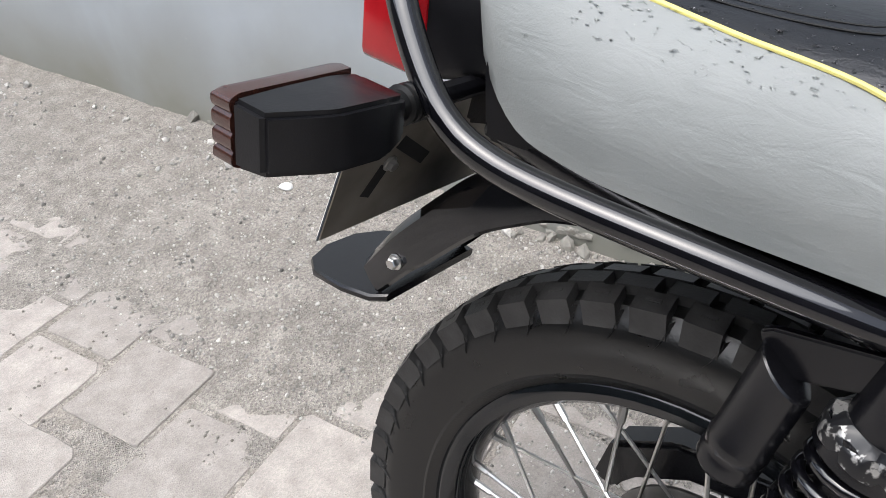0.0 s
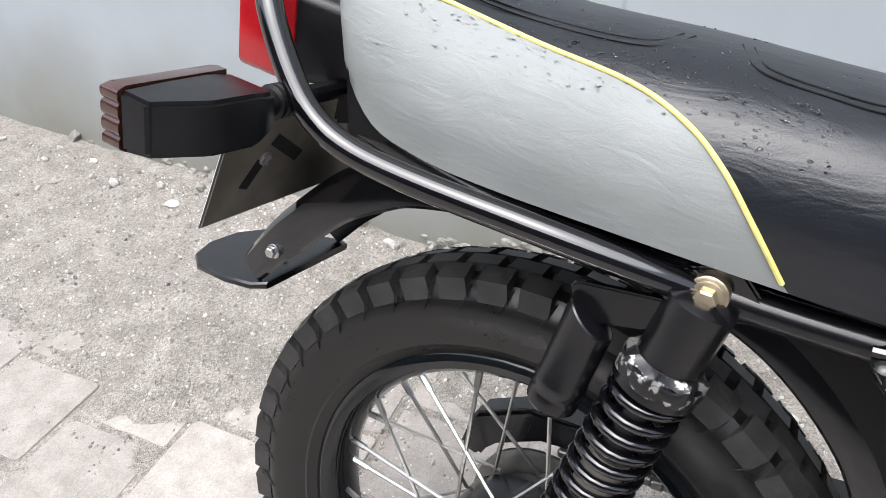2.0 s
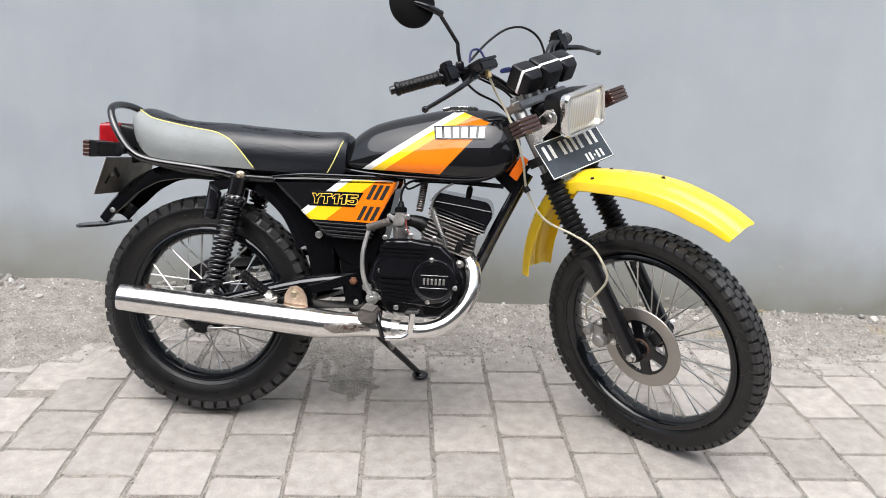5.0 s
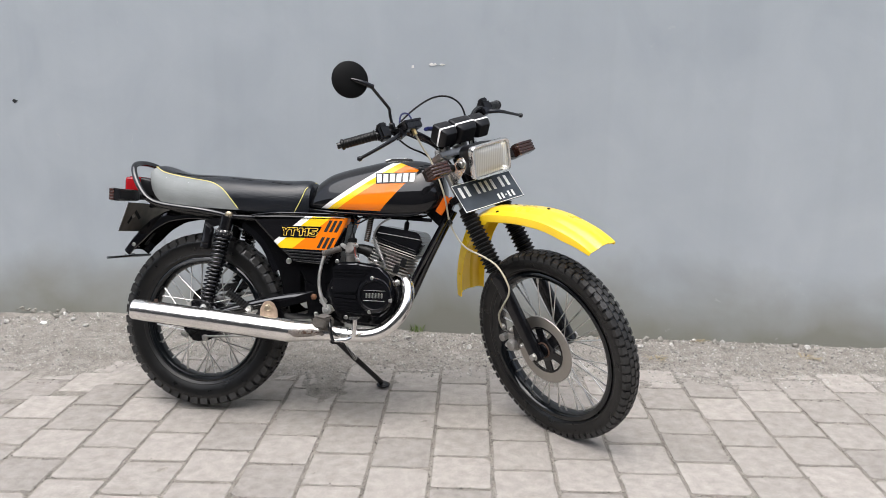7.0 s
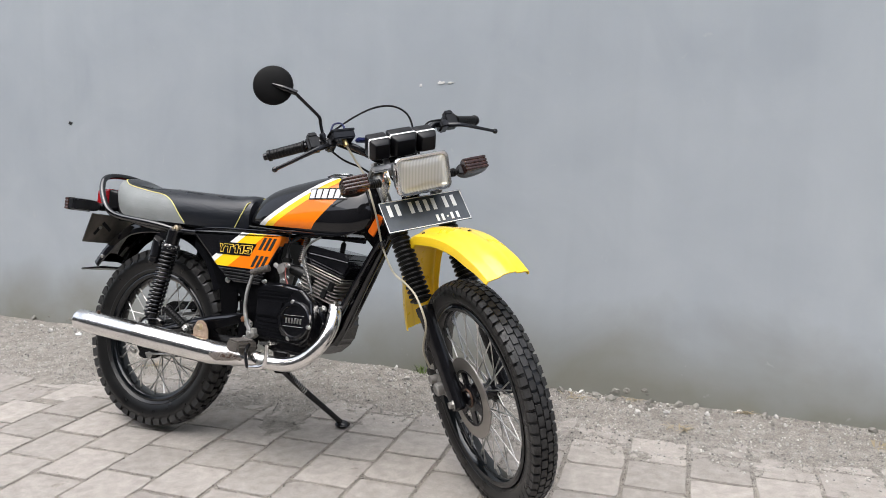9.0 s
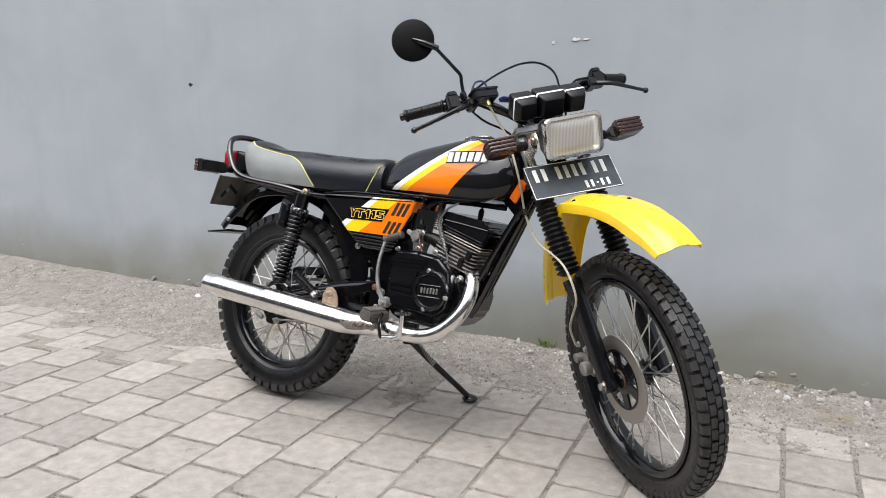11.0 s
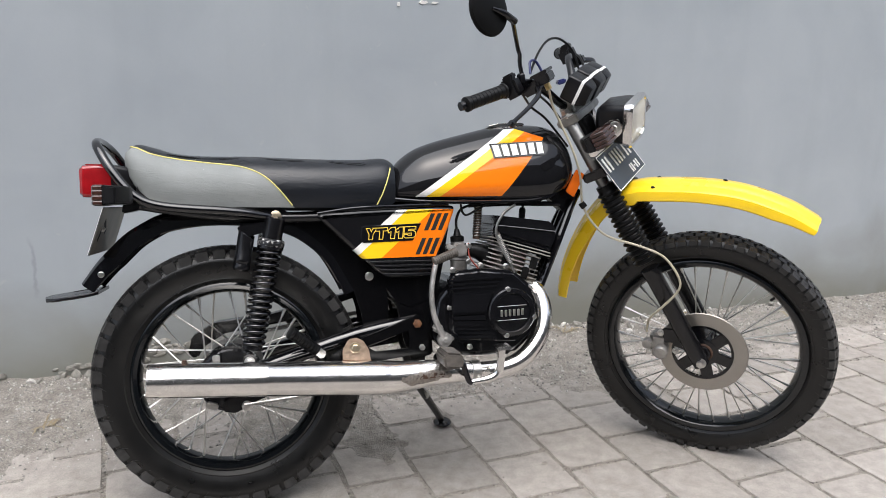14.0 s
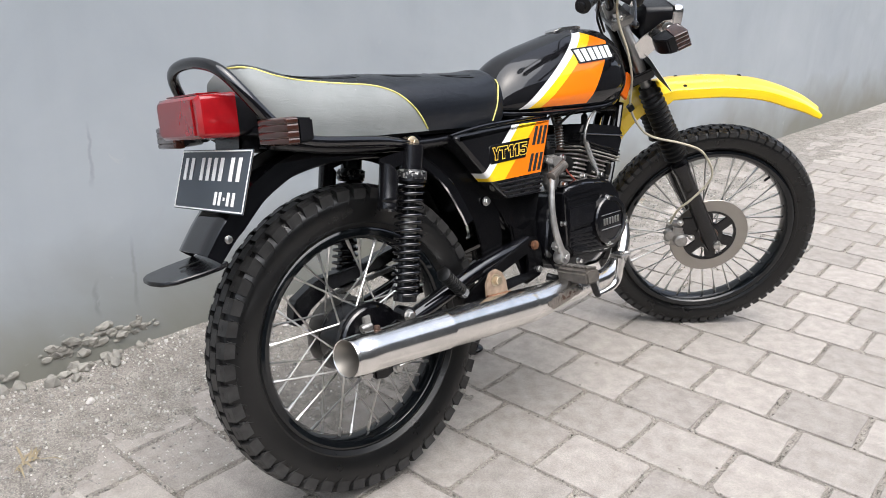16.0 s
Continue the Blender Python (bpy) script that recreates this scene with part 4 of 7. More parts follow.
def indicator(at, s, back, xf, name, label, L=0.092, D=0.0275, rib=0.0013, deep=0.0):
    """A box-shaped turn signal: black tapering housing, ribbed smoked lens; back is -1 when the lens faces rearward."""
    x, y, z = at
    H = 0.0215

    def stage(oy, b0, b1, h0, h1):
        yy, b1 = y + s * oy, b1 - deep
        return [(x + back * b0, yy, z - h0), (x + back * b1, yy, z - h1), (x + back * b1, yy, z + h1), (x + back * b0, yy, z + h0)]
    bm = rings(bmesh.new(), [stage(-0.002, -0.006, -0.026, 0.011, 0.011), stage(0.008, 0.0, -0.036, 0.0185, 0.014), stage(0.030, 0.0, -0.043, H, 0.0185),
                             stage(L * 0.66, 0.0, -0.040, H, 0.0185), stage(L, 0.0, -0.020, H * 0.95, 0.018)])
    bmesh.ops.recalc_face_normals(bm, faces=bm.faces)
    bmesh.ops.bevel(bm, geom=list(bm.edges), offset=0.003, segments=2, affect='EDGES', clamp_overlap=True)
    if xf:
        bm.transform(xf)
    ob = part(name, bm, M["plastic_black"], bike, label)
    loops = []
    nz = 41
    for k in range(nz):
        u = -1 + 2 * k / (nz - 1)
        ins = 0.0055 * max(0.0, (abs(u) - 0.80) / 0.20) ** 2 + rib * (1 - abs(math.sin(math.pi * 2 * (u + 1)))) ** 2
        plan = [(0.0, 0.012), (D - 0.0035 - ins, 0.010), (D - ins, 0.014), (D - ins, L - 0.008), (D - 0.003 - ins, L - 0.001 - ins), (0.0, L + 0.0008 - ins)]
        loops.append([(x + back * b, y + s * oy, z + u * (H + 0.0005)) for b, oy in plan])
    bm = rings(bmesh.new(), loops)
    bmesh.ops.recalc_face_normals(bm, faces=bm.faces)
    if xf:
        bm.transform(xf)
    part("lens", bm, M["lens_brown"], ob, "smoked brown ribbed lens")
    prof = [(0.010, 0)]
    for k in range(5):
        prof += [(0.0135, 0.003 + k * 0.0065), (0.0135, 0.006 + k * 0.0065), (0.0105, 0.0075 + k * 0.0065)]
    prof += [(0.010, 0.044)]
    bm = turned(prof, (x - back * (0.017 + deep), y - s * 0.042, z), (0, s, 0), 18)
    if xf:
        bm.transform(xf)
    part("stalk", bm, M["rubber_soft"], ob, "ribbed rubber stalk")
    return ob


for s in (-1, 1):
    indicator((0.085, s * 0.148, 0.684 if s < 0 else 0.672), s, 1, FORK, "front_indicator", "front turn signal with a smoked brown lens", 0.088, 0.036, 0.0026)

# instrument pod: dials face up and back, the covers forward and down
POD = Matrix.Translation((0.060, 0, 0.800)) @ Matrix.Rotation(radians(52), 4, 'Y') @ Matrix.Translation((-0.045, 0, -0.803))
for (y0, y1, u0, u1, f1) in ((-0.104, -0.038, 0.768, 0.834, 0.079), (-0.035, 0.051, 0.766, 0.838, 0.081), (0.054, 0.117, 0.768, 0.834, 0.079)):
    bm = rings(bmesh.new(), [[(f, yy, u) for yy, u in rounded_rect((y0 + y1) / 2, (u0 + u1) / 2, (y1 - y0) / 2 * k, (u1 - u0) / 2 * k, 0.006, 3)]
                             for f, k in ((0.004, 0.97), (0.010, 1.0), (0.050, 1.0), (f1 - 0.012, 0.80), (f1 - 0.008, 0.70))])
    bm.transform(POD)
    inst = fpart("instrument_pod", bm, M["plastic_black"], None, "black plastic instrument housing with a pale band")
    bm = rings(bmesh.new(), [[(f, yy, u) for yy, u in rounded_rect((y0 + y1) / 2, (u0 + u1) / 2, (y1 - y0) / 2 + 0.0012, (u1 - u0) / 2 + 0.0012, 0.006, 3)] for f in (0.040, 0.0405, 0.0475, 0.048)], False)
    bm.transform(POD)
    fpart("band", bm, M["white_paint"], inst, "pale silver band")
    bm = rings(bmesh.new(), [[(f, yy, u) for yy, u in rounded_rect((y0 + y1) / 2, (u0 + u1) / 2, (y1 - y0) / 2 - 0.006, (u1 - u0) / 2 - 0.006, 0.006, 3)] for f in (0.003, 0.0045)])
    bm.transform(POD)
    fpart("dial_glass", bm, M["gloss_black"], inst)

# handlebar and controls
BAR = [(-0.01, 0, 0.785), (-0.010, 0.055, 0.787), (-0.012, 0.12, 0.845), (-0.022, 0.18, 0.884), (-0.044, 0.255, 0.893), (-0.115, 0.381, 0.910)]
full = [(f, -y, u) for f, y, u in BAR[::-1]] + BAR[1:]
bar = fpart("handlebar", tube(full, 0.011, 14), M["satin_black"], None, "black tubular handlebar")
for s in (-1, 1):
    fpart("bar_clamp", box((-0.01, s * 0.04, 0.775), (0.034, 0.022, 0.05), 0.005), M["alloy"], bar)


def along(s, y):
    """The bar's place at a width."""
    ys = [b[1] for b in BAR]
    return Vector((float(np.interp(y, ys, [b[0] for b in BAR])), s * y, float(np.interp(y, ys, [b[2] for b in BAR]))))


for s in (-1, 1):
    a, b = along(s, 0.262), along(s, 0.385)
    d = (b - a)
    prof = [(0.013, 0), (0.019, 0.002), (0.019, 0.006), (0.0158, 0.009)]
    for k in range(9):
        h = 0.012 + k * 0.011
        prof += [(0.0165, h), (0.0165, h + 0.0075), (0.0152, h + 0.0085), (0.0152, h + 0.0105)]
    prof += [(0.0185, 0.114), (0.0185, 0.122), (0.012, 0.125)]
    grip = fpart("grip", turned(prof, a, d, 18), M["rubber_soft"], bar, "black ribbed rubber grip")
    sw = box(along(s, 0.238), (0.042, 0.046, 0.05), 0.008)
    sw = box(along(s, 0.238) + Vector((0.005, 0, 0.026)), (0.028, 0.03, 0.016), 0.004, None, sw)
    fpart("switch_housing", sw, M["plastic_black"], bar)
    pv0 = along(s, 0.205) + Vector((0.034, 0, -0.026))
    tip = Vector((-0.026, s * 0.383, 0.822)) if s > 0 else Vector((-0.016, -0.383, 0.822))
    lever = tube([pv0, pv0.lerp(tip, 0.25) + Vector((0.020, 0, -0.004)), pv0.lerp(tip, 0.6) + Vector((0.014, 0, -0.004)), tip], [0.009, 0.0075, 0.006, 0.0055], 10, flat=0.7)
    lever = turned([(0.003, -0.009), (0.0085, -0.004), (0.0085, 0.004), (0.003, 0.009)], tip, tip - pv0, 12, lever)
    fpart("lever", lever, M["satin_black"], bar, "black control lever with a ball end")
    perch = box(along(s, 0.195) + Vector((0.016, 0, -0.020)), (0.05, 0.032, 0.028), 0.006)
    fpart("lever_perch", perch, M["satin_black"], bar)
g = box(along(-1, 0.160) + Vector((0.034, 0, 0.004)), (0.042, 0.075, 0.026), 0.004, (0, 0, 8))
g = box(along(-1, 0.160) + Vector((0.034, 0, 0.019)), (0.046, 0.08, 0.008), 0.002, (0, 0, 8), g)
fpart("brake_reservoir", g, M["satin_black"], bar, "black front brake fluid reservoir")

# mirror (only one, on the throttle side)
MC = Vector((0.033, -0.325, 1.074))
MN = Vector((-0.93, 0.30, 0.2)).normalized()
g = turned([(0.015, 0.0105), (0.045, 0.0085), (0.0585, 0.004), (0.0615, -0.002), (0.060, -0.006), (0.054, -0.006)], MC, -MN, 48)
mir = fpart("mirror", g, M["mirror_shell"], None, "round black rear-view mirror on a bent stem")
fpart("mirror_glass", turned([(0.055, 0.0058), (0.055, 0.0068), (0.01, 0.0068)], MC, MN, 40), M["mirror"], mir)
base = Vector((-0.017, -0.208, 0.905))
edge = Vector((0.052, -0.273, 1.030))
kink = Vector((0.004, -0.206, 0.960))
mb = MC - MN * 0.010
g = tube([base - Vector((0, 0, 0.015)), base.lerp(kink, 0.5), kink - Vector((0, 0, 0.006)), kink.lerp(edge, 0.08), kink.lerp(edge, 0.5), edge], 0.0052, 10, 3)
g = turned([(0.011, -0.014), (0.011, 0.004), (0.008, 0.008)], base, kink - base, 6, g)
g = tube([edge + (edge - mb).normalized() * 0.008, edge.lerp(mb, 0.5) - MN * 0.006, mb], [0.0085, 0.0085, 0.004], 10, 3, g)
fpart("mirror_stem", g, M["satin_black"], mir)

# front number plate
def number_plate(name, centre, m, material_face, label, xf):
    """A pressed plate in its own plane: width along y, height along z, facing +x. The writing is given as plain bars."""
    bm = box((0, 0, 0), (0.0016, 0.275, 0.112), 0.0006, None, None, 1)
    bm.transform(m)
    if xf:
        bm.transform(xf)
    ob = part(name, bm, material_face, bike, label)

    def extra(nm, b, mt, lb=""):
        b.transform(m)
        if xf:
            b.transform(xf)
        part(nm, b, mt, ob, lb)
    b = bmesh.new()
    for (y, z, a, c) in ((0, 0.053, 0.272, 0.0025), (0, -0.053, 0.272, 0.0025), (0.135, 0, 0.0025, 0.108), (-0.135, 0, 0.0025, 0.108)):
        box((0.0014, y, z), (0.0014, a, c), 0.0004, None, b, 1)
    extra("border", b, M["white_paint"], "white pressed border")
    W = [(-0.110, 0.020), (-0.084, 0.020), (-0.040, 0.020), (-0.015, 0.020), (0.010, 0.020), (0.035, 0.020), (0.074, 0.020), (0.101, 0.020)]
    for y, w in W:
        extra("registration_bar", box((0.0016, y, 0.020), (0.0016, w * 0.62, 0.042), 0.0006, None, None, 1), M["white_paint"], "white bar where the registration stands")
    for y, w, h in ((0.030, 0.009, 0.024), (0.047, 0.009, 0.024), (0.063, 0.006, 0.006), (0.078, 0.009, 0.024), (0.097, 0.009, 0.024)):
        extra("date_bar", box((0.0016, y, -0.032), (0.0016, w, h), 0.0006, None, None, 1), M["white_paint"], "white bar where the date stands")
    return ob, extra


m = Matrix.Translation((0.045, 0.012, 0.575)) @ Matrix.Rotation(radians(-13), 4, 'Y') @ Matrix.Rotation(radians(-2.0), 4, 'X')
number_plate("front_plate", None, m, M["plate_black"], "black front number plate with a white border", FORK)

# brake caliper and hose
g = box((-0.055, -0.062, 0.068), (0.05, 0.045, 0.075), 0.010, (0, 28, 0))
g = turned([(0.020, 0), (0.020, 0.018), (0.015, 0.022)], (-0.05, -0.083, 0.055), (0, -1, 0), 24, g)
g = turned([(0.013, 0), (0.013, 0.022)], (-0.075, -0.08, 0.09), (0, -1, 0), 18, g)
cal = fpart("brake_caliper", g, M["cast_grey"], None, "weathered alloy brake caliper")
for p in ((-0.03, -0.082, 0.105), (-0.085, -0.082, 0.06), (-0.06, -0.085, 0.125), (-0.015, -0.08, 0.04)):
    fpart("caliper_bolt", bolt(p, (0, -1, 0), 0.007, 0.008), M["steel"], cal)
g = box((0.0, -0.080, 0.085), (0.06, 0.008, 0.045), 0.003, (0, 20, 0))
fpart("caliper_bracket", g, M["satin_black"], cal)
HOSE = [(0.014, -0.155, 0.85), (-0.005, -0.135, 0.80), (-0.012, -0.12, 0.749), (-0.014, -0.12, 0.675), (-0.027, -0.12, 0.604), (-0.056, -0.12, 0.529), (-0.05, -0.12, 0.462),
        (-0.026, -0.12, 0.42), (0.038, -0.12, 0.369), (0.083, -0.12, 0.321), (0.095, -0.12, 0.258), (0.080, -0.12, 0.222), (0.023, -0.12, 0.191), (-0.03, -0.11, 0.165), (-0.06, -0.095, 0.125)]
hose = fpart("brake_hose", tube(HOSE, 0.0033, 10), M["hose"], None, "cream-coloured front brake hose")
fpart("hose_clip", turned([(0.009, -0.008), (0.009, 0.008)], (-0.056, -0.12, 0.529), (-0.2, 0, 1), 12), M["rubber_soft"], hose)
fpart("banjo_fitting", turned([(0.008, -0.008), (0.008, 0.01)], (0.014, -0.155, 0.852), (0, 0, 1), 12), M["brass"], hose)
# cables at the bars
CBL = [[(0.0, -0.18, 0.905), (0.01, -0.10, 0.938), (0.02, -0.02, 0.955), (0.03, 0.04, 0.940), (0.035, 0.07, 0.89), (0.02, 0.06, 0.80), (-0.02, 0.04, 0.66)],
       [(-0.02, -0.20, 0.885), (-0.03, -0.13, 0.845), (-0.04, -0.06, 0.80), (-0.04, -0.02, 0.72)],
       [(0.0, 0.19, 0.885), (0.03, 0.12, 0.865), (0.035, 0.07, 0.80), (0.0, 0.05, 0.68)],
       [(-0.03, -0.22, 0.90), (-0.05, -0.16, 0.83), (-0.055, -0.09, 0.775), (-0.05, -0.05, 0.68)]]
for c in CBL:
    fpart("control_cable", tube(c, 0.0033, 8), M["rubber_soft"], None, "black control cable")
fpart("tie_wire", tube([(0.0, -0.188, 0.900), (0.005, -0.170, 0.926), (0.01, -0.146, 0.922), (0.012, -0.142, 0.892)], 0.0032, 8), M["blue"], None, "blue wire at the handlebar")
g = box((0.03, -0.100, 0.846), (0.022, 0.058, 0.012), 0.003, (0, 10, 25))
fpart("wire_sleeve", g, M["blue"], None, "dark blue plastic sleeve")

# ---- seat ----
SX = [-0.222, -0.205, -0.165, -0.12, -0.06, 0.05, 0.15, 0.25, 0.33, 0.385, 0.405]
S_TOP = [0.872, 0.888, 0.881, 0.867, 0.861, 0.860, 0.856, 0.853, 0.853, 0.856, 0.845]
S_BOT = [0.836, 0.797, 0.757, 0.744, 0.739, 0.737, 0.735, 0.733, 0.732, 0.734, 0.745]
S_W = [0.074, 0.094, 0.111, 0.118, 0.122, 0.122, 0.118, 0.109, 0.098, 0.086, 0.078]


def dome(s, p=4.4, q=2.2):
    return max(0.0, 1 - s**p) ** (1 / q)


def seat_y(x, z):
    zb, zt, w = spl(SX, S_BOT, x), spl(SX, S_TOP, x), spl(SX, S_W, x)
    s = min(max((z - zb) / (zt - zb), 0), 1)
    return w * dome(s) * (0.93 + 0.07 * min(1, s / 0.3))


def hull(xs, bot, top, wid, n_x, prof, tuck, x0, x1, ring=14):
    loops = []
    for k in range(n_x + 1):
        x = x0 + (x1 - x0) * k / n_x
        zb, zt, w = spl(xs, bot, x), spl(xs, top, x), spl(xs, wid, x)
        half = []
        for i in range(ring + 1):
            s = math.sin(0.5 * math.pi * i / ring)
            y = w * prof(s) * tuck(s)
            half.append((y, zb + (zt - zb) * s))
        lp = [(x, -y, z) for y, z in half] + [(x, y, z) for y, z in half[-2::-1]]
        loops.append(lp)
    return rings(bmesh.new(), loops)


g = hull(SX, S_BOT, S_TOP, S_W, 60, dome, lambda s: 0.93 + 0.07 * min(1, s / 0.3), -0.222, 0.405)
seat = bpart("seat", g, M["seat"], None, "long black vinyl seat with grey rear sides and yellow piping", 60)
for s in (-1, 1):
    pts = [(x, s * (seat_y(x, z) + 0.0005), z) for x, z in PIPE]
    g = tube(pts, 0.0018, 8)
    bpart("piping", g, M["piping"], seat, "yellow piping")
    pts = [(x, s * (seat_y(x, z) + 0.0005), z) for x, z in ((0.400, 0.849), (0.393, 0.827), (0.384, 0.799), (0.372, 0.768), (0.357, 0.739))]
    bpart("piping", tube(pts, 0.0018, 8), M["piping"], seat, "yellow piping")
pts = [(-0.194, -seat_y(-0.194, 0.876), 0.876), (-0.211, -0.05, 0.8805), (-0.214, 0, 0.882), (-0.211, 0.05, 0.8805), (-0.194, seat_y(-0.194, 0.876), 0.876)]
bpart("piping", tube(pts, 0.0018, 8), M["piping"], seat, "yellow piping")
# embossed seams on the top
for s in (-1, 1):
    def top_at(x, y):
        zb, zt, w = spl(SX, S_BOT, x), spl(SX, S_TOP, x), spl(SX, S_W, x)
        k = min(0.999, abs(y) / w)
        return zb + (zt - zb) * (1 - k**2.2) ** (1 / 4.4)
    for xa, xb in ((-0.15, 0.045), (0.075, 0.20), (0.225, 0.35)):
        loop = [(xa, 0.02), (xa + 0.02, 0.062), (0.5 * (xa + xb), 0.070), (xb - 0.02, 0.068), (xb, 0.03)]
        pts = [(x, s * y, top_at(x, y) - 0.0002) for x, y in loop]
        bpart("seam", tube(pts, 0.0010, 6), M["rubber_soft"], seat)
        loop = [(xa + 0.008, 0.02), (xa + 0.025, 0.055), (0.5 * (xa + xb), 0.0625), (xb - 0.025, 0.0605), (xb - 0.008, 0.03)]
        pts = [(x, s * y, top_at(x, y) - 0.0003) for x, y in loop]
        bpart("seam", tube(pts, 0.0009, 6), M["rubber_soft"], seat)
# small water drops left on the shoulder and the top
wet = random.Random(3)
drops = bmesh.new()
for k in range(460):
    x = wet.uniform(-0.16, 0.16)
    y = -wet.uniform(0.02, 0.112) if k % 3 == 0 else -wet.uniform(0.080, 0.112)
    r = 0.0005 + 0.0011 * wet.random() ** 2
    rot = Matrix.Translation((x, y, top_at(x, y) + 0.0001)) @ Matrix.Diagonal((r * wet.uniform(1.0, 1.9), r, r * 0.55, 1))
    bmesh.ops.create_icosphere(drops, subdivisions=1, radius=1.0, matrix=rot)
tagged(bpart("moisture", drops, M["water"], seat, "small clear water drops", 60), kind="stuff")
# seat base tray
bpart("seat_base", slab([(-0.19, 0.735), (0.39, 0.722), (0.39, 0.738), (-0.16, 0.757), (-0.20, 0.80)], -0.095, 0.095, 0.004), M["plastic_black"], seat)

# ---- tank ----
TX = [0.386, 0.40, 0.43, 0.48, 0.60, 0.70, 0.80, 0.845, 0.875, 0.888]
T_TOP = [0.794, 0.819, 0.855, 0.886, 0.921, 0.942, 0.943, 0.929, 0.897, 0.863]
T_BOT = [0.760, 0.754, 0.750, 0.748, 0.746, 0.746, 0.752, 0.768, 0.792, 0.815]
T_W = [0.052, 0.064, 0.079, 0.093, 0.105, 0.107, 0.101, 0.088, 0.066, 0.045]


def tank_tuck(s):
    return 0.80 + 0.20 * math.sin(0.5 * math.pi * min(1, s / 0.22))


def tank_dome(s):
    return max(0.0, 1 - s**2.7) ** (1 / 1.9)


def tank_y(x, z):
    zb, zt, w = spl(TX, T_BOT, x), spl(TX, T_TOP, x), spl(TX, T_W, x)
    s = min(max((z - zb) / (zt - zb), 0), 1)
    return w * tank_dome(s) * tank_tuck(s)


g = hull(TX, T_BOT, T_TOP, T_W, 64, tank_dome, tank_tuck, 0.386, 0.888, 20)
tank = bpart("fuel_tank", g, M["tank"], None, "glossy black fuel tank with white, yellow and orange stripes", 50)
for s in (-1, 1):
    bpart("tank_seam", tube([(0.40, s * 0.068, 0.752), (0.48, s * 0.086, 0.745), (0.62, s * 0.093, 0.743), (0.78, s * 0.088, 0.748), (0.86, s * 0.06, 0.785)], 0.005, 8), M["gloss_black"], tank)


def on_tank(xz, t0, t1, s):
    """A thin raised piece that follows the tank's side."""
    bm = bmesh.new()
    lo = [bm.verts.new((x, s * (tank_y(x, z) + t0), z)) for x, z in xz]
    hi = [bm.verts.new((x, s * (tank_y(x, z) + t1), z)) for x, z in xz]
    n = len(lo)
    bm.faces.new(hi)
    for i in range(n):
        bm.faces.new((lo[i], lo[(i + 1) % n], hi[(i + 1) % n], hi[i]))
    return bm


def badge_pt(a, b):
    """From the badge's own width and height (0..1) to the tank's side."""
    x = 0.649 + a * 0.143 + (1 - b) * 0.006 * (1 - a)
    z = 0.855 + b * 0.031 + a * 0.010
    return x, z


for s in (-1, 1):
    for k in range(6):
        a0, a1 = k / 6 - 0.008, (k + 1) / 6 + 0.008
        bpart("badge_shadow", on_tank([badge_pt(a0, -0.10), badge_pt(a1, -0.10), badge_pt(a1, 1.10), badge_pt(a0, 1.10)], -0.001, 0.0022 + 0.0001 * k, s), M["satin_black"], tank)
        a0, a1 = k / 6 + 0.024, (k + 1) / 6 - 0.024
        g = on_tank([badge_pt(a0, 0.02), badge_pt(a1, 0.02), badge_pt(a1, 0.98), badge_pt(a0, 0.98)], 0.001, 0.0040, s)
        ob = bpart("badge_block", g, M["white_paint"], tank, "white raised block")

# filler cap
g = turned([(0.040, -0.012), (0.042, 0.0), (0.040, 0.006), (0.034, 0.008)], (0.71, 0, 0.928), (-0.10, 0, 1), 32)
capo = bpart("filler_cap", g, M["gloss_black"], tank, "black fuel filler with a chromed flip lid")
g = slab([(0.660, 0.934), (0.70, 0.938), (0.758, 0.942), (0.764, 0.947), (0.748, 0.951), (0.69, 0.947), (0.662, 0.941)], -0.020, 0.020, 0.003)
bpart("cap_lid", g, M["chrome"], capo, "chromed flip lid")
# tank-side reflector at the headstock
for s in (-1, 1):
    g = slab([(0.862, 0.768), (0.885, 0.752), (0.915, 0.812), (0.893, 0.826)], s * 0.052, s * 0.060, 0.002)
    bpart("headstock_reflector", g, M["reflector"], None, "orange side reflector by the headstock")

# ---- side covers ----
CV = [(0.203, 0.717), (0.30, 0.728), (0.559, 0.736), (0.510, 0.610), (0.486, 0.556), (0.373, 0.560), (0.333, 0.592)]


def puffed(outline, y0, y1, corner, edge, n=5):
    """An outline in length and height made into a shell with rounded corners and a softly rounded outer edge."""
    pts = [Vector((x, 0, z)) for x, z in outline]
    ring = []
    for i, p in enumerate(pts):
        a, b = (pts[i - 1] - p), (pts[(i + 1) % len(pts)] - p)
        k = min(corner, 0.45 * a.length, 0.45 * b.length)
        q0, q1 = p + a.normalized() * k, p + b.normalized() * k
        ring += [q0 * (1 - t) ** 2 + p * 2 * t * (1 - t) + q1 * t * t for t in [j / n for j in range(n + 1)]]
    m = len(ring)
    turn = sum(ring[i].x * ring[(i + 1) % m].z - ring[(i + 1) % m].x * ring[i].z for i in range(m))
    inw = []
    for i in range(m):
        d = (ring[(i + 1) % m] - ring[i - 1]).normalized()
        inw.append(Vector((-d.z, 0, d.x)) * (1 if turn > 0 else -1))
    sg = 1 if y1 > y0 else -1
    loops = [[Vector((p.x, y0, p.z)) for p in ring]]
    for t in [j / 6 for j in range(7)]:
        a = 0.5 * math.pi * t
        loops.append([Vector((p.x, y1 - sg * edge * 0.75 * (1 - math.sin(a)), p.z)) + w * edge * (1 - math.cos(a)) for p, w in zip(ring, inw)])
    return rings(bmesh.new(), loops)


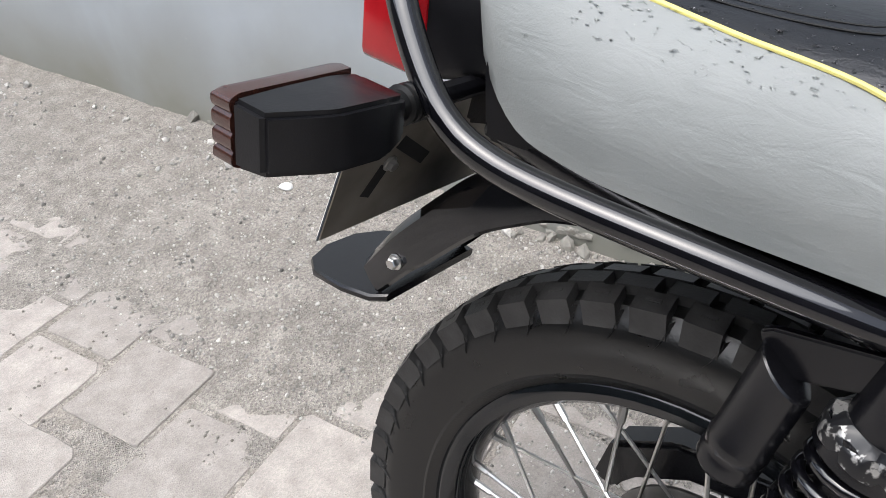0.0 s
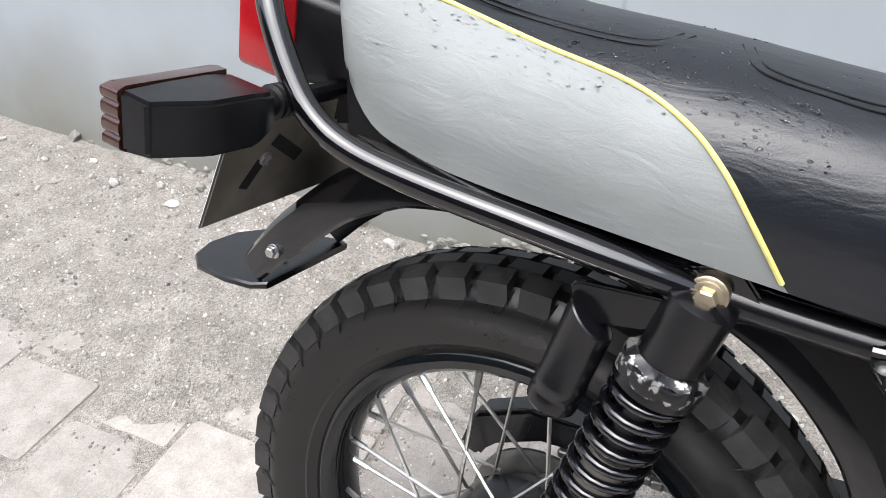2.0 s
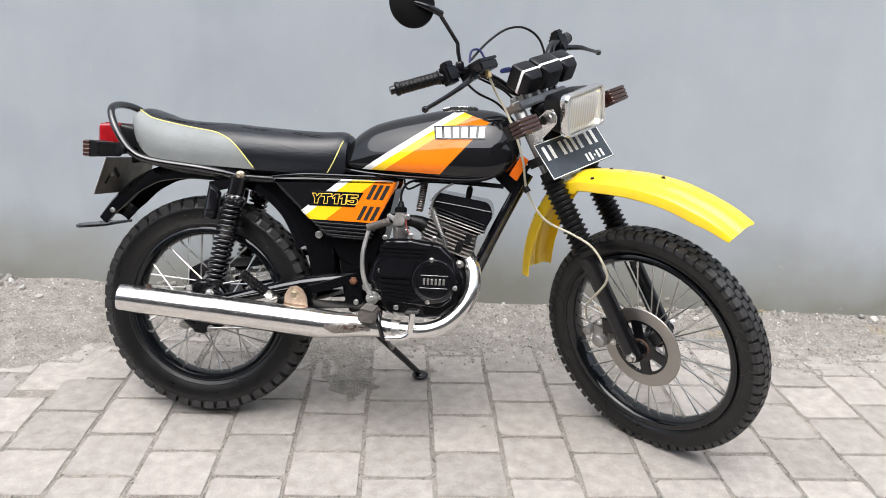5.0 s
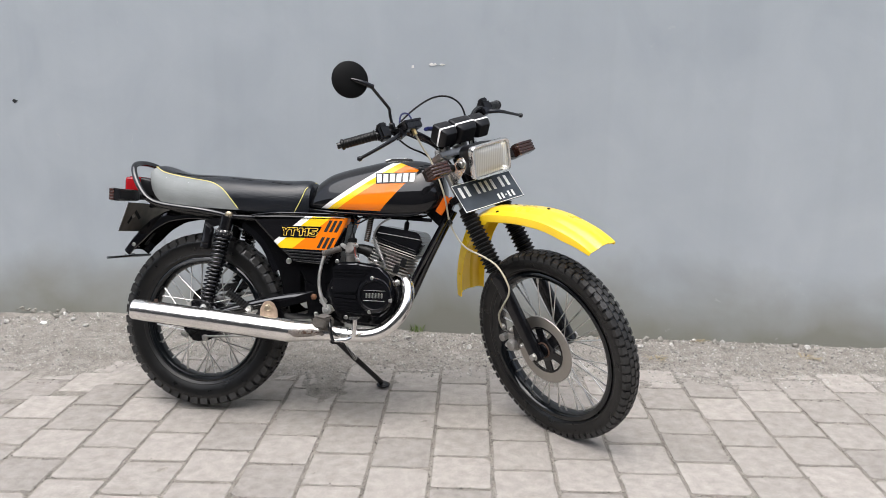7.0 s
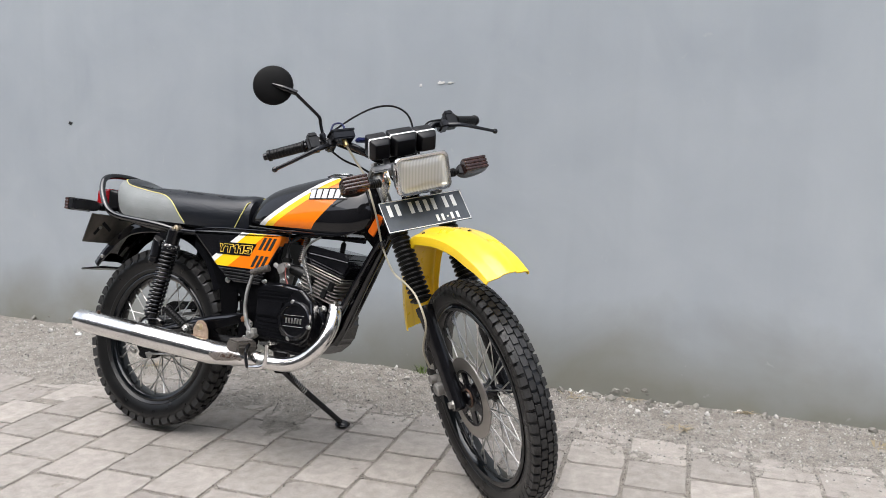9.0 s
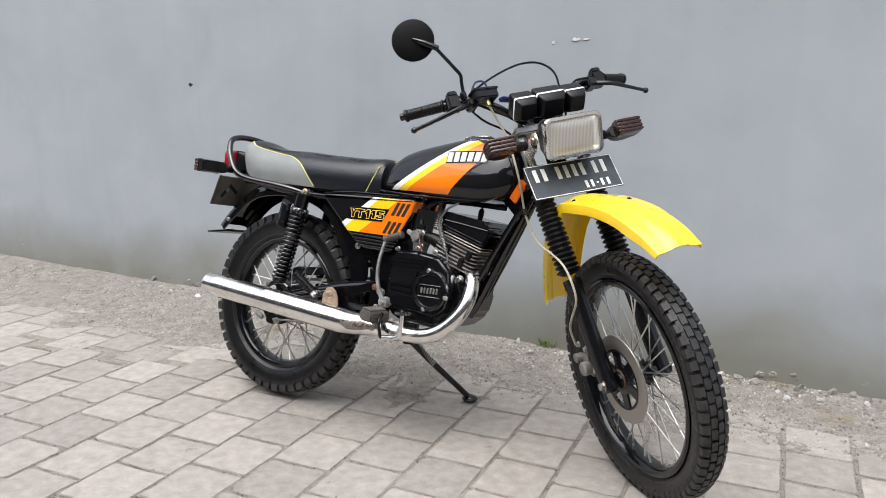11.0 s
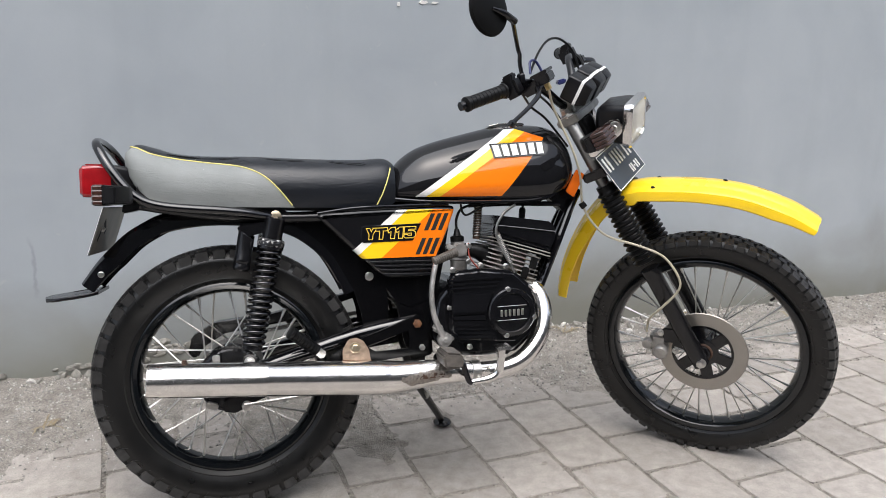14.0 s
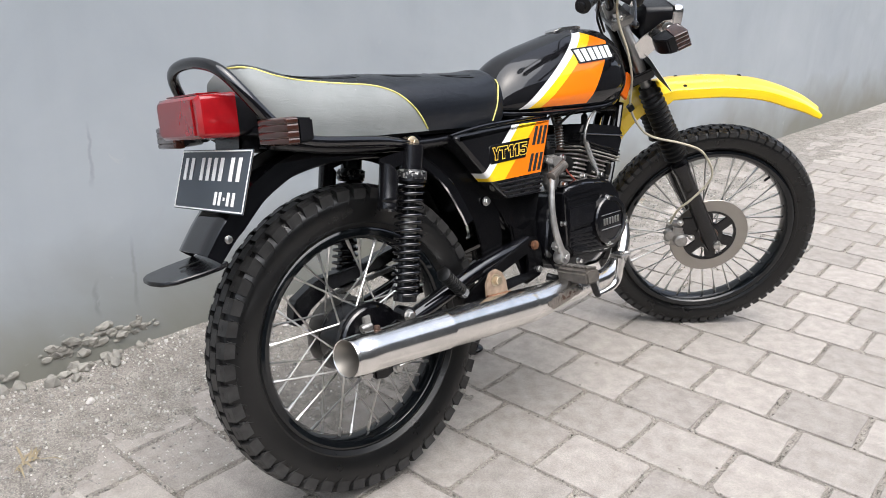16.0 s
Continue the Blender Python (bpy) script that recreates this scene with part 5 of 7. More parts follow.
def shear(bm, s):
    for v in bm.verts:
        v.co.y += s * -0.13 * (v.co.x - 0.31)
    return bm


BLOCK = {"Y": [(0, 1), (0.34, 1), (0.5, 0.70), (0.66, 1), (1, 1), (0.68, 0.45), (0.68, 0), (0.32, 0), (0.32, 0.45)],
         "T": [(0, 1), (1, 1), (1, 0.72), (0.66, 0.72), (0.66, 0), (0.34, 0), (0.34, 0.72), (0, 0.72)],
         "1": [(0, 0.72), (0.45, 1), (1, 1), (1, 0), (0.44, 0), (0.44, 0.64), (0.16, 0.52)],
         "5": [(0, 1), (1, 1), (1, 0.76), (0.36, 0.76), (0.36, 0.64), (0.82, 0.64), (1, 0.50), (1, 0.14), (0.82, 0), (0.16, 0), (0, 0.14), (0, 0.32), (0.32, 0.32), (0.36, 0.23), (0.66, 0.23), (0.66, 0.42), (0, 0.42)]}


def lettering(words, cells, grow, at, span, slant, rise, s, lift):
    """Bold block letters on a bike's side, each in its own share of the span, swelled by grow."""
    out = bmesh.new()
    for ch, (c0, c1) in zip(words, cells):
        pts = [Vector(((c0 + (c1 - c0) * x) * span[0], y * span[1])) for x, y in BLOCK[ch]]
        n = len(pts)
        fat = []
        for i, p in enumerate(pts):
            d0, d1 = (p - pts[i - 1]).normalized(), (pts[(i + 1) % n] - p).normalized()
            n0, n1 = Vector((-d0.y, d0.x)), Vector((-d1.y, d1.x))
            k = (n0 + n1).normalized()
            fat.append(p + k * (grow / max(0.55, k.dot(n0))))
        vs = []
        for q in fat:
            a = q.x if s < 0 else span[0] - q.x
            x = at[0] + a + slant * q.y * (1 if s < 0 else -1)
            vs.append(out.verts.new((x, s * lift, at[1] + q.y + rise * (x - at[0]))))
        out.faces.new(vs)
    return out


for s in (-1, 1):
    g = puffed(CV, s * 0.072, s * 0.115, 0.020, 0.013)
    cover = bpart("side_cover", shear(g, s), M["cover"], None, "black side cover with white, yellow and orange bands")
    g = slab([(0.320, 0.688), (0.465, 0.692), (0.443, 0.650), (0.318, 0.647), (0.314, 0.652), (0.314, 0.683)], s * 0.1145, s * 0.1165, 0.0006, None, 1)
    bpart("model_badge", shear(g, s), M["satin_black"], cover, "black model badge with gold blocks")
    for lift, grow, mt, lb in ((0.1168, 0.0010, "gold_paint", "gold outlined model number"), (0.1172, -0.0011, "satin_black", "black face of the model number")):
        bpart("badge_lettering", shear(lettering("YT115", ((0.0, 0.215), (0.195, 0.425), (0.435, 0.585), (0.595, 0.745), (0.765, 1.0)), grow, (0.3225, 0.6545), (0.126, 0.0275), 0.10, 0.02, s, lift), s), M[mt], cover, lb)
    # vent slots: solid black bars whose colour stands for the shade inside
    for (x0, z0, z1) in ((0.472, 0.674, 0.716), (0.490, 0.674, 0.716), (0.508, 0.674, 0.716), (0.449, 0.615, 0.655), (0.467, 0.615, 0.655), (0.485, 0.615, 0.655)):
        k = 0.45
        dx = (z1 - z0) * k
        g = slab([(x0, z0), (x0 + 0.011, z0), (x0 + 0.011 + dx, z1), (x0 + dx, z1)], s * 0.100, s * 0.1160, 0.0006, None, 1)
        bpart("vent_slot", shear(g, s), M["dark"], cover, "vent slot drawn as a black bar, its inner shade in the colour")
    for k in range(4):
        z0 = 0.5655 + k * 0.0105
        g = slab([(0.372 - 0.012 * k, z0), (0.492 + 0.005 * k, z0 - 0.003), (0.494 + 0.005 * k, z0 + 0.003), (0.366 - 0.012 * k, z0 + 0.006)], s * 0.112, s * 0.1185, 0.0015, None, 1)
        bpart("cover_rib", shear(g, s), M["plastic_black"], cover)
    g = tube([(0.21, s * 0.113, 0.719), (0.30, s * 0.114, 0.731), (0.42, s * 0.099, 0.735), (0.537, s * 0.083, 0.738)], 0.004, 8)
    bpart("cover_rim", g, M["gloss_black"], cover)

# ---- frame ----
frame_ob = bpart("frame", tube([(0.90, 0, 0.80), (0.75, 0, 0.80), (0.55, 0, 0.765), (0.40, 0, 0.72)], 0.02, 14), M["satin_black"], None, "black tubular steel frame")
fr = frame_ob
for s in (-1, 1):
    bpart("seat_rail", tube([(0.48, s * 0.05, 0.735), (0.36, s * 0.075, 0.722), (0.22, s * 0.085, 0.712), (0.10, s * 0.092, 0.712), (-0.05, s * 0.09, 0.722), (-0.19, s * 0.08, 0.745)], 0.0125, 12), M["satin_black"], fr)
    bpart("rear_strut", tube([(0.205, s * 0.045, 0.708), (0.29, s * 0.045, 0.625), (0.38, s * 0.045, 0.53), (0.455, s * 0.045, 0.455)], 0.0125, 12), M["satin_black"], fr)
    bpart("pivot_plate", slab([(0.40, 0.50), (0.44, 0.475), (0.49, 0.50), (0.495, 0.36), (0.44, 0.345), (0.42, 0.40)], s * 0.066, s * 0.078, 0.004), M["deep_black"], fr)
    bpart("pivot_bolt", bolt((0.451, s * 0.096, 0.443), (0, s, 0), 0.011, 0.010), M["rust"] if s < 0 else M["steel"], fr, "rusty pivot bolt" if s < 0 else "")
    g = slab([(0.060, 0.735), (0.145, 0.722), (0.150, 0.700), (0.115, 0.690), (0.085, 0.705)], s * 0.086, s * 0.094, 0.003)
    bpart("shock_mount", g, M["satin_black"], fr)
bpart("down_tube", tube([(0.915, 0, 0.775), (0.885, 0, 0.715), (0.83, 0, 0.59), (0.775, 0, 0.455), (0.745, 0, 0.40)], 0.0175, 14), M["gloss_black"], fr)
for s in (-1, 1):
    bpart("side_tube", tube([(0.895, s * 0.03, 0.745), (0.83, s * 0.045, 0.60), (0.765, s * 0.05, 0.455)], 0.010, 10), M["gloss_black"], fr)
bpart("head_gusset", slab([(0.80, 0.775), (0.92, 0.80), (0.885, 0.70), (0.86, 0.725)], -0.02, 0.02, 0.003), M["satin_black"], fr)
bpart("headstock", turned([(0.03, 0.59), (0.031, 0.60), (0.028, 0.61), (0.028, 0.70), (0.031, 0.72), (0.03, 0.73)], STEM, _a, 20), M["satin_black"], fr)
bpart("engine_hanger", tube([(0.60, -0.045, 0.735), (0.72, -0.05, 0.738), (0.85, -0.045, 0.735)], 0.007, 8), M["satin_black"], fr)
for s in (-1, 1):
    bpart("cover_bolt", bolt((0.337, s * 0.068, 0.562), (0, s, 0), 0.008, 0.008), M["steel"], fr)
# battery box and air box behind the covers
bpart("air_box", slab([(0.30, 0.70), (0.55, 0.715), (0.53, 0.60), (0.51, 0.50), (0.49, 0.455), (0.415, 0.455), (0.402, 0.52), (0.37, 0.545), (0.32, 0.60)], -0.065, 0.065, 0.01), M["deep_black"], None, "black air box behind the side covers")

for s in (-1, 1):
    g = slab([(0.150, 0.708), (0.205, 0.714), (0.300, 0.640), (0.345, 0.580), (0.380, 0.540), (0.386, 0.470), (0.372, 0.425), (0.345, 0.405), (0.322, 0.425), (0.316, 0.470), (0.300, 0.530), (0.262, 0.592), (0.214, 0.640), (0.168, 0.672)], s * 0.058, s * 0.064, 0.002)
    bpart("inner_guard", g, M["deep_black"], fr, "black inner mudguard side")

# grab rail round the tail
RL = [(0.108, 0.100, 0.712), (0.06, 0.118, 0.721), (0.0, 0.132, 0.729), (-0.10, 0.142, 0.737), (-0.155, 0.145, 0.746), (-0.19, 0.144, 0.763), (-0.22, 0.138, 0.794), (-0.25, 0.126, 0.836), (-0.272, 0.102, 0.872), (-0.283, 0.060, 0.888)]
rail_pts = [(x, -y, z) for x, y, z in RL] + [(-0.286, 0, 0.893)] + RL[::-1]
bpart("grab_rail", tube(rail_pts, 0.0105, 12, 4), M["gloss_black"], None, "glossy black tubular grab rail")
for s in (-1, 1):
    g = slab([(0.085, 0.722), (0.125, 0.738), (0.150, 0.715), (0.125, 0.694), (0.10, 0.703)], s * 0.094, s * 0.100, 0.002)
    bpart("rail_bracket", g, M["gloss_black"], None, "black grab rail bracket")

# ---- tail: lamp, indicators, plate, mudguard ----
g = rings(bmesh.new(), [[(x, y, z) for y, z in rounded_rect(0, 0.800, hy, hz, 0.010, 4)] for x, hy, hz in ((-0.205, 0.078, 0.030), (-0.235, 0.090, 0.036), (-0.250, 0.093, 0.037))])
tail = bpart("tail_lamp", g, M["plastic_black"], None, "boxy red tail lamp on a black base")
g = rings(bmesh.new(), [[(x, y, z) for y, z in rounded_rect(0, 0.800, hy, hz, 0.009, 4)] for x, hy, hz in ((-0.249, 0.095, 0.0385), (-0.254, 0.096, 0.039), (-0.310, 0.092, 0.036), (-0.317, 0.085, 0.030))])
tl = bpart("tail_lens", g, M["tail_red"], tail, "deep red glossy lens")
bpart("lens_ridge", box((-0.3175, -0.07, 0.80), (0.004, 0.006, 0.060), 0.001), M["tail_red"], tl)
bpart("lens_ridge", box((-0.285, -0.006, 0.8385), (0.045, 0.13, 0.003), 0.001), M["tail_red"], tl)
bpart("lamp_bracket", slab([(-0.236, 0.725), (-0.19, 0.735), (-0.19, 0.80), (-0.225, 0.80)], -0.055, 0.050, 0.004), M["satin_black"], tail)
for s in (-1, 1):
    indicator((-0.237, s * 0.168, 0.766), s, -1, None, "rear_indicator", "rear turn signal in black plastic with a smoked brown lens", 0.104, 0.0215, 0.0016, 0.006)
bpart("indicator_bar", tube([(-0.214, -0.132, 0.765), (-0.214, 0.132, 0.765)], 0.008, 10), M["satin_black"], None, "black bar that carries the rear indicators")

m = Matrix.Translation((-0.274, -0.008, 0.688)) @ Matrix.Rotation(radians(180), 4, 'Z') @ Matrix.Rotation(radians(-18.5), 4, 'Y') @ Matrix.Diagonal((1, 1.06, 1, 1))
rp, extra = number_plate("rear_plate", None, m, M["plate_black"], "black rear number plate with a white border and bare metal back", None)
extra("plate_back", box((-0.0014, 0, 0), (0.0012, 0.273, 0.110), 0.0003, None, None, 1), M["plate_back"], "stained bare metal back")
extra("plate_stain", merge(box((-0.0022, 0.06, 0.01), (0.0004, 0.05, 0.012), 0.0001, (35, 0, 0), None, 1), box((-0.0022, 0.095, -0.01), (0.0004, 0.012, 0.03), 0.0001, (25, 0, 0), None, 1)), M["dark"], "dark tar smear")
extra("plate_bolt", bolt((-0.002, 0.085, 0.005), (-1, 0, 0), 0.005, 0.005), M["steel"])

RG = [(0.317, 0.535), (0.30, 0.570), (0.255, 0.642), (0.18, 0.702), (0.09, 0.732), (0.0, 0.740), (-0.08, 0.737), (-0.151, 0.723), (-0.190, 0.705), (-0.23, 0.680), (-0.266, 0.646), (-0.297, 0.612), (-0.330, 0.566)]
g = guard(RG, lambda t: 0.066, lambda t: 0.043 - 0.010 * max(0.0, (t - 0.88) / 0.12), 0.003, 0.0)
bpart("rear_mudguard", g, M["gloss_black"], None, "satin black rear mudguard")
FLP = [(-0.290, -0.066), (-0.290, 0.066), (-0.305, 0.074), (-0.36, 0.066), (-0.395, 0.048), (-0.411, 0.020), (-0.414, -0.020), (-0.405, -0.050), (-0.385, -0.066), (-0.34, -0.074), (-0.305, -0.074)]
fl = rings(bmesh.new(), [[(x, y * k, 0.553 + 0.155 * (x + 0.28) - dz - 0.006 * (y / 0.08) ** 2) for x, y in FLP] for dz, k in ((0.007, 0.97), (0.005, 1.0), (0.001, 1.0), (-0.001, 0.97))])
flap = bpart("mud_flap", fl, M["satin_black"], None, "black plastic mud flap with rounded corners")
for s in (-1, 1):
    bpart("flap_screw", bolt((-0.283, s * 0.0655, 0.586), (0, s, 0), 0.0055, 0.007), M["steel"], flap)
bpart("flap_rib", slab([(-0.315, 0.5475), (-0.355, 0.5415), (-0.355, 0.5435), (-0.315, 0.5497)], -0.010, -0.006, 0.0005), M["dark"], flap)

# ---- rear suspension ----
for s in (-1, 1):
    top, low = Vector((0.113, s * 0.107, 0.715)), Vector((0.045, s * 0.114, 0.377))
    ax = (low - top).normalized()
    P = lambda h: top + ax * h
    body = turned([(0.012, 0.0), (0.0235, 0.006), (0.0235, 0.058), (0.030, 0.060), (0.031, 0.078), (0.026, 0.082)], P(0.0), ax, 24)
    body = turned([(0.013, 0.08), (0.013, 0.18), (0.017, 0.182), (0.017, 0.30), (0.024, 0.302), (0.024, 0.318), (0.012, 0.32)], P(0), ax, 20, body)
    body = turned([(0.017, -0.016), (0.017, 0.016)], low, (0, 1, 0), 20, body)
    sh = bpart("shock_absorber", body, M["satin_black"], None, "black twin rear shock absorber with a coil spring")
    bpart("lower_bolt", bolt(low + Vector((0, s * 0.016, 0)), (0, s, 0), 0.009, 0.010), M["steel"], sh)
    bpart("spring", coil(P(0.074), P(0.305), 0.0255, 0.0042, 16, 18, 8), M["gloss_black"], sh, "glossy black coil spring", 80)
    bpart("damper_tube", turned([(0.0165, 0.145), (0.0165, 0.23), (0.014, 0.232)], P(0), ax, 20), M["disc_steel"], sh, "chromed damper body")
    bpart("shock_bolt", bolt(top + Vector((0, s * 0.002, 0)), (0, s, 0), 0.0078, 0.010, turned([(0.0135, -0.02), (0.0135, 0.001), (0.012, 0.002)], top, (0, s, 0), 24)), M["zinc"], sh, "tarnished zinc bolt")
    o = ax.orthogonal().normalized()
    e = ax.cross(o)
    loops = []
    for h, r in ((0.054, 0.0242), (0.056, 0.0305), (0.064, 0.0315), (0.072, 0.031), (0.075, 0.0255)):
        loops.append([P(h + (0.006 * abs(math.sin(4 * t)) if 0.055 < h < 0.057 else 0)) + r * (1 + 0.03 * math.sin(7 * t)) * (math.cos(t) * o + math.sin(t) * e)
                      for t in [2 * math.pi * q / 48 for q in range(48)]])
    bpart("preload_collar", rings(bmesh.new(), loops), M["worn_black"], sh, "chipped black preload collar over bare alloy")
    cx = Vector((0.047, s * 0.112, 0.683))
    can = turned([(0.010, 0.0), (0.0180, 0.0), (0.0192, 0.0015), (0.0192, 0.066), (0.0200, 0.068), (0.0200, 0.074), (0.0192, 0.076), (0.0192, 0.080), (0.0200, 0.082), (0.0198, 0.090), (0.016, 0.095)], cx, Vector((-0.016, 0, -0.088)), 28)
    down = Vector((-0.016, 0, -0.088)).normalized()
    for v in can.verts:
        if (v.co - cx).dot(down) < 0.003:
            v.co += down * (0.010 + 0.55 * (v.co.x - cx.x))
    bpart("gas_canister", can, M["satin_black"], sh, "black remote gas canister")
    bpart("canister_arm", slab([(0.024, 0.690), (0.030, 0.694), (0.108, 0.706), (0.112, 0.694), (0.080, 0.676), (0.050, 0.668), (0.030, 0.676)], s * 0.104, s * 0.112, 0.0015), M["satin_black"], sh)

# ---- swing arm, chain, brake gear ----
for s in (-1, 1):
    arm = bpart("swing_arm", tube([(0.455, s * 0.072, 0.446), (0.30, s * 0.078, 0.418), (0.12, s * 0.088, 0.366), (-0.03, s * 0.092, 0.322)], 0.0185, 14, 3), M["gloss_black"], None, "glossy black swing arm tube")
    bpart("axle_adjuster", box((-0.035, s * 0.098, 0.318), (0.05, 0.016, 0.034), 0.004), M["alloy"] if s < 0 else M["satin_black"], arm)
bpart("chain_guard", slab([(-0.11, 0.36), (-0.10, 0.41), (-0.04, 0.445), (0.10, 0.46), (0.33, 0.515), (0.335, 0.50), (0.12, 0.435), (-0.02, 0.42), (-0.07, 0.39), (-0.085, 0.355)], 0.062, 0.10, 0.005), M["satin_black"], None, "black chain guard")
for a, b in ((Vector((0.0, 0.078, 0.402)), Vector((0.49, 0.078, 0.478))), (Vector((0.0, 0.078, 0.242)), Vector((0.49, 0.078, 0.412)))):
    g, n, d = bmesh.new(), 40, b - a
    for k in range(n):
        box(a + d * ((k + 0.5) / n), (d.length / n * 1.12, 0.010 if k % 2 else 0.014, 0.010), 0.002, (0, -math.degrees(math.atan2(d.z, d.x)), 0), g, 1)
    bpart("drive_chain", g, M["dirty_alloy"], None, "greasy run of the drive chain")
bpart("brake_rod", tube([(0.03, -0.10, 0.268), (0.20, -0.105, 0.285), (0.50, -0.11, 0.315)], 0.0035, 8), M["steel"], None, "steel rear brake rod")
g = slab([(-0.02, 0.25), (0.01, 0.245), (0.06, 0.272), (0.19, 0.318), (0.185, 0.33), (0.05, 0.292), (0.0, 0.285), (-0.02, 0.27)], -0.085, -0.075, 0.003)
ta = bpart("torque_arm", g, M["satin_black"], None, "black brake torque arm")
bpart("torque_nut", bolt((0.035, -0.086, 0.262), (0, -1, 0), 0.009, 0.009), M["steel"], ta)
bpart("rod_spring", box((-0.045, -0.088, 0.268), (0.03, 0.016, 0.016), 0.004, (0, 20, 0)), M["steel"], ta)

# brake arm and its adjuster on the drum
ba = bpart("brake_arm", slab([(-0.042, 0.388), (-0.024, 0.390), (-0.022, 0.338), (-0.036, 0.334)], -0.096, -0.088, 0.002), M["alloy"], None, "steel rear brake arm on the drum")
bpart("adjuster_nut", turned([(0.007, -0.012), (0.009, -0.008), (0.009, 0.010), (0.005, 0.014)], (-0.036, -0.094, 0.366), (1, 0, 0.1), 12), M["dirty_alloy"], ba)
bpart("arm_bolt", bolt((-0.031, -0.096, 0.342), (0, -1, 0), 0.007, 0.008), M["steel"], ba)
# pillion pegs, foot pegs
for s in (-1, 1):
    a, b = Vector((0.212, s * 0.108, 0.383)), Vector((0.140, s * 0.135, 0.442))
    d = (b - a).normalized()
    prof = [(0.009, 0.012)]
    for k in range(8):
        prof += [(0.0145, 0.014 + k * 0.0095), (0.0145, 0.0205 + k * 0.0095), (0.0125, 0.0215 + k * 0.0095), (0.0125, 0.0228 + k * 0.0095)]
    prof += [(0.0155, 0.090), (0.0155, 0.097), (0.012, 0.099)]
    peg = bpart("pillion_peg", turned(prof, a, d, 18), M["rubber_soft"], None, "folded rubber pillion foot peg")
    bpart("peg_pin", box(a + d * 0.002, (0.024, 0.022, 0.02), 0.004, (0, 40, 0)), M["steel"], peg)
    g = slab([(0.222, 0.352), (0.241, 0.378), (0.318, 0.415), (0.448, 0.464), (0.466, 0.461), (0.472, 0.432), (0.426, 0.4255), (0.321, 0.394), (0.300, 0.372)], s * 0.090, s * 0.0985, 0.0025)
    merge(g, slab([(0.424, 0.424), (0.470, 0.452), (0.478, 0.440), (0.481, 0.386), (0.466, 0.368), (0.424, 0.363), (0.425, 0.382), (0.433, 0.390), (0.433, 0.417)], s * 0.0905, s * 0.0982, 0.0025))
    merge(g, slab([(0.225, 0.354), (0.251, 0.345), (0.318, 0.349), (0.460, 0.366), (0.463, 0.382), (0.424, 0.381), (0.346, 0.3745), (0.318, 0.396), (0.262, 0.386)], s * 0.0907, s * 0.0980, 0.0025))
    hanger = bpart("foot_peg_hanger", g, M["deep_black"], None, "glossy black foot peg hanger with an open window")
    bpart("hanger_bolt", bolt((0.462, s * 0.096, 0.383), (0, s, 0), 0.008, 0.009), M["steel"], hanger)
    pegb = slab([(0.489, 0.378), (0.502, 0.388), (0.532, 0.384), (0.542, 0.370), (0.536, 0.348), (0.494, 0.350)], s * 0.128, s * 0.220, 0.005)
    fp = bpart("foot_peg", pegb, M["worn_rubber"], None, "worn grey-black rubber foot peg")
    for k in range(7):
        bpart("tread_bar", box((0.515, s * (0.141 + k * 0.012), 0.3865), (0.036, 0.006, 0.005), 0.0015, (0, 8, 0), None, 1), M["worn_rubber"], fp)
    bpart("peg_arm", tube([(0.50, s * 0.09, 0.355), (0.51, s * 0.12, 0.352), (0.515, s * 0.17, 0.372)], 0.009, 10), M["satin_black"], fp)

# brake pedal
g = tube([(0.535, -0.165, 0.372), (0.543, -0.186, 0.356), (0.550, -0.190, 0.335), (0.558, -0.192, 0.312), (0.566, -0.192, 0.306)], [0.009, 0.009, 0.008, 0.0075, 0.006], 10, flat=0.7)
ped = bpart("brake_pedal", g, M["satin_black"], None, "rear brake pedal with a bent metal arm")
g = tube([(0.562, -0.192, 0.309), (0.590, -0.194, 0.313), (0.612, -0.194, 0.317), (0.629, -0.196, 0.328), (0.635, -0.200, 0.350), (0.637, -0.204, 0.388)], [0.006, 0.0075, 0.009, 0.010, 0.010, 0.0095], 12, flat=0.6)
g = box((0.638, -0.203, 0.393), (0.037, 0.042, 0.010), 0.003, (0, -4, 0), g)
bpart("pedal_arm", g, M["chrome"], ped, "bright worn metal pedal arm")

# ---- exhaust ----
HD = [(0.40, -0.148, 0.330), (0.45, -0.147, 0.331), (0.52, -0.145, 0.328), (0.60, -0.142, 0.324), (0.67, -0.135, 0.328), (0.725, -0.125, 0.352), (0.768, -0.110, 0.400), (0.786, -0.092, 0.450), (0.782, -0.070, 0.498), (0.760, -0.045, 0.530), (0.735, -0.03, 0.545)]
g = tube(HD, 0.0225, 20)
ex = bpart("exhaust_pipe", g, M["chrome"], None, "chromed exhaust pipe curving under the engine")
A, Bq = Vector((-0.171, -0.225, 0.366)), Vector((0.36, -0.150, 0.3245))
ax = (Bq - A).normalized()
Lm = (Bq - A).length
prof = [(0.033, 0.001), (0.0345, 0.0), (0.0355, 0.003), (0.036, 0.006), (0.0362, 0.026), (0.0372, 0.028), (0.0375, 0.06), (0.039, 0.25), (0.0395, 0.252), (0.0395, 0.256), (0.039, 0.258), (0.0405, Lm - 0.06), (0.0405, Lm - 0.010)]
muf = bpart("muffler", turned(prof, A, ax, 48, cap=False), M["chrome"], None, "long chromed muffler with an open tapered end")
CONE = [Bq - ax * 0.011, Bq + ax * 0.015, Vector((0.42, -0.1475, 0.3245)), Vector((0.47, -0.1465, 0.3275)), Vector((0.53, -0.1450, 0.3275)), Vector((0.585, -0.1435, 0.3250))]
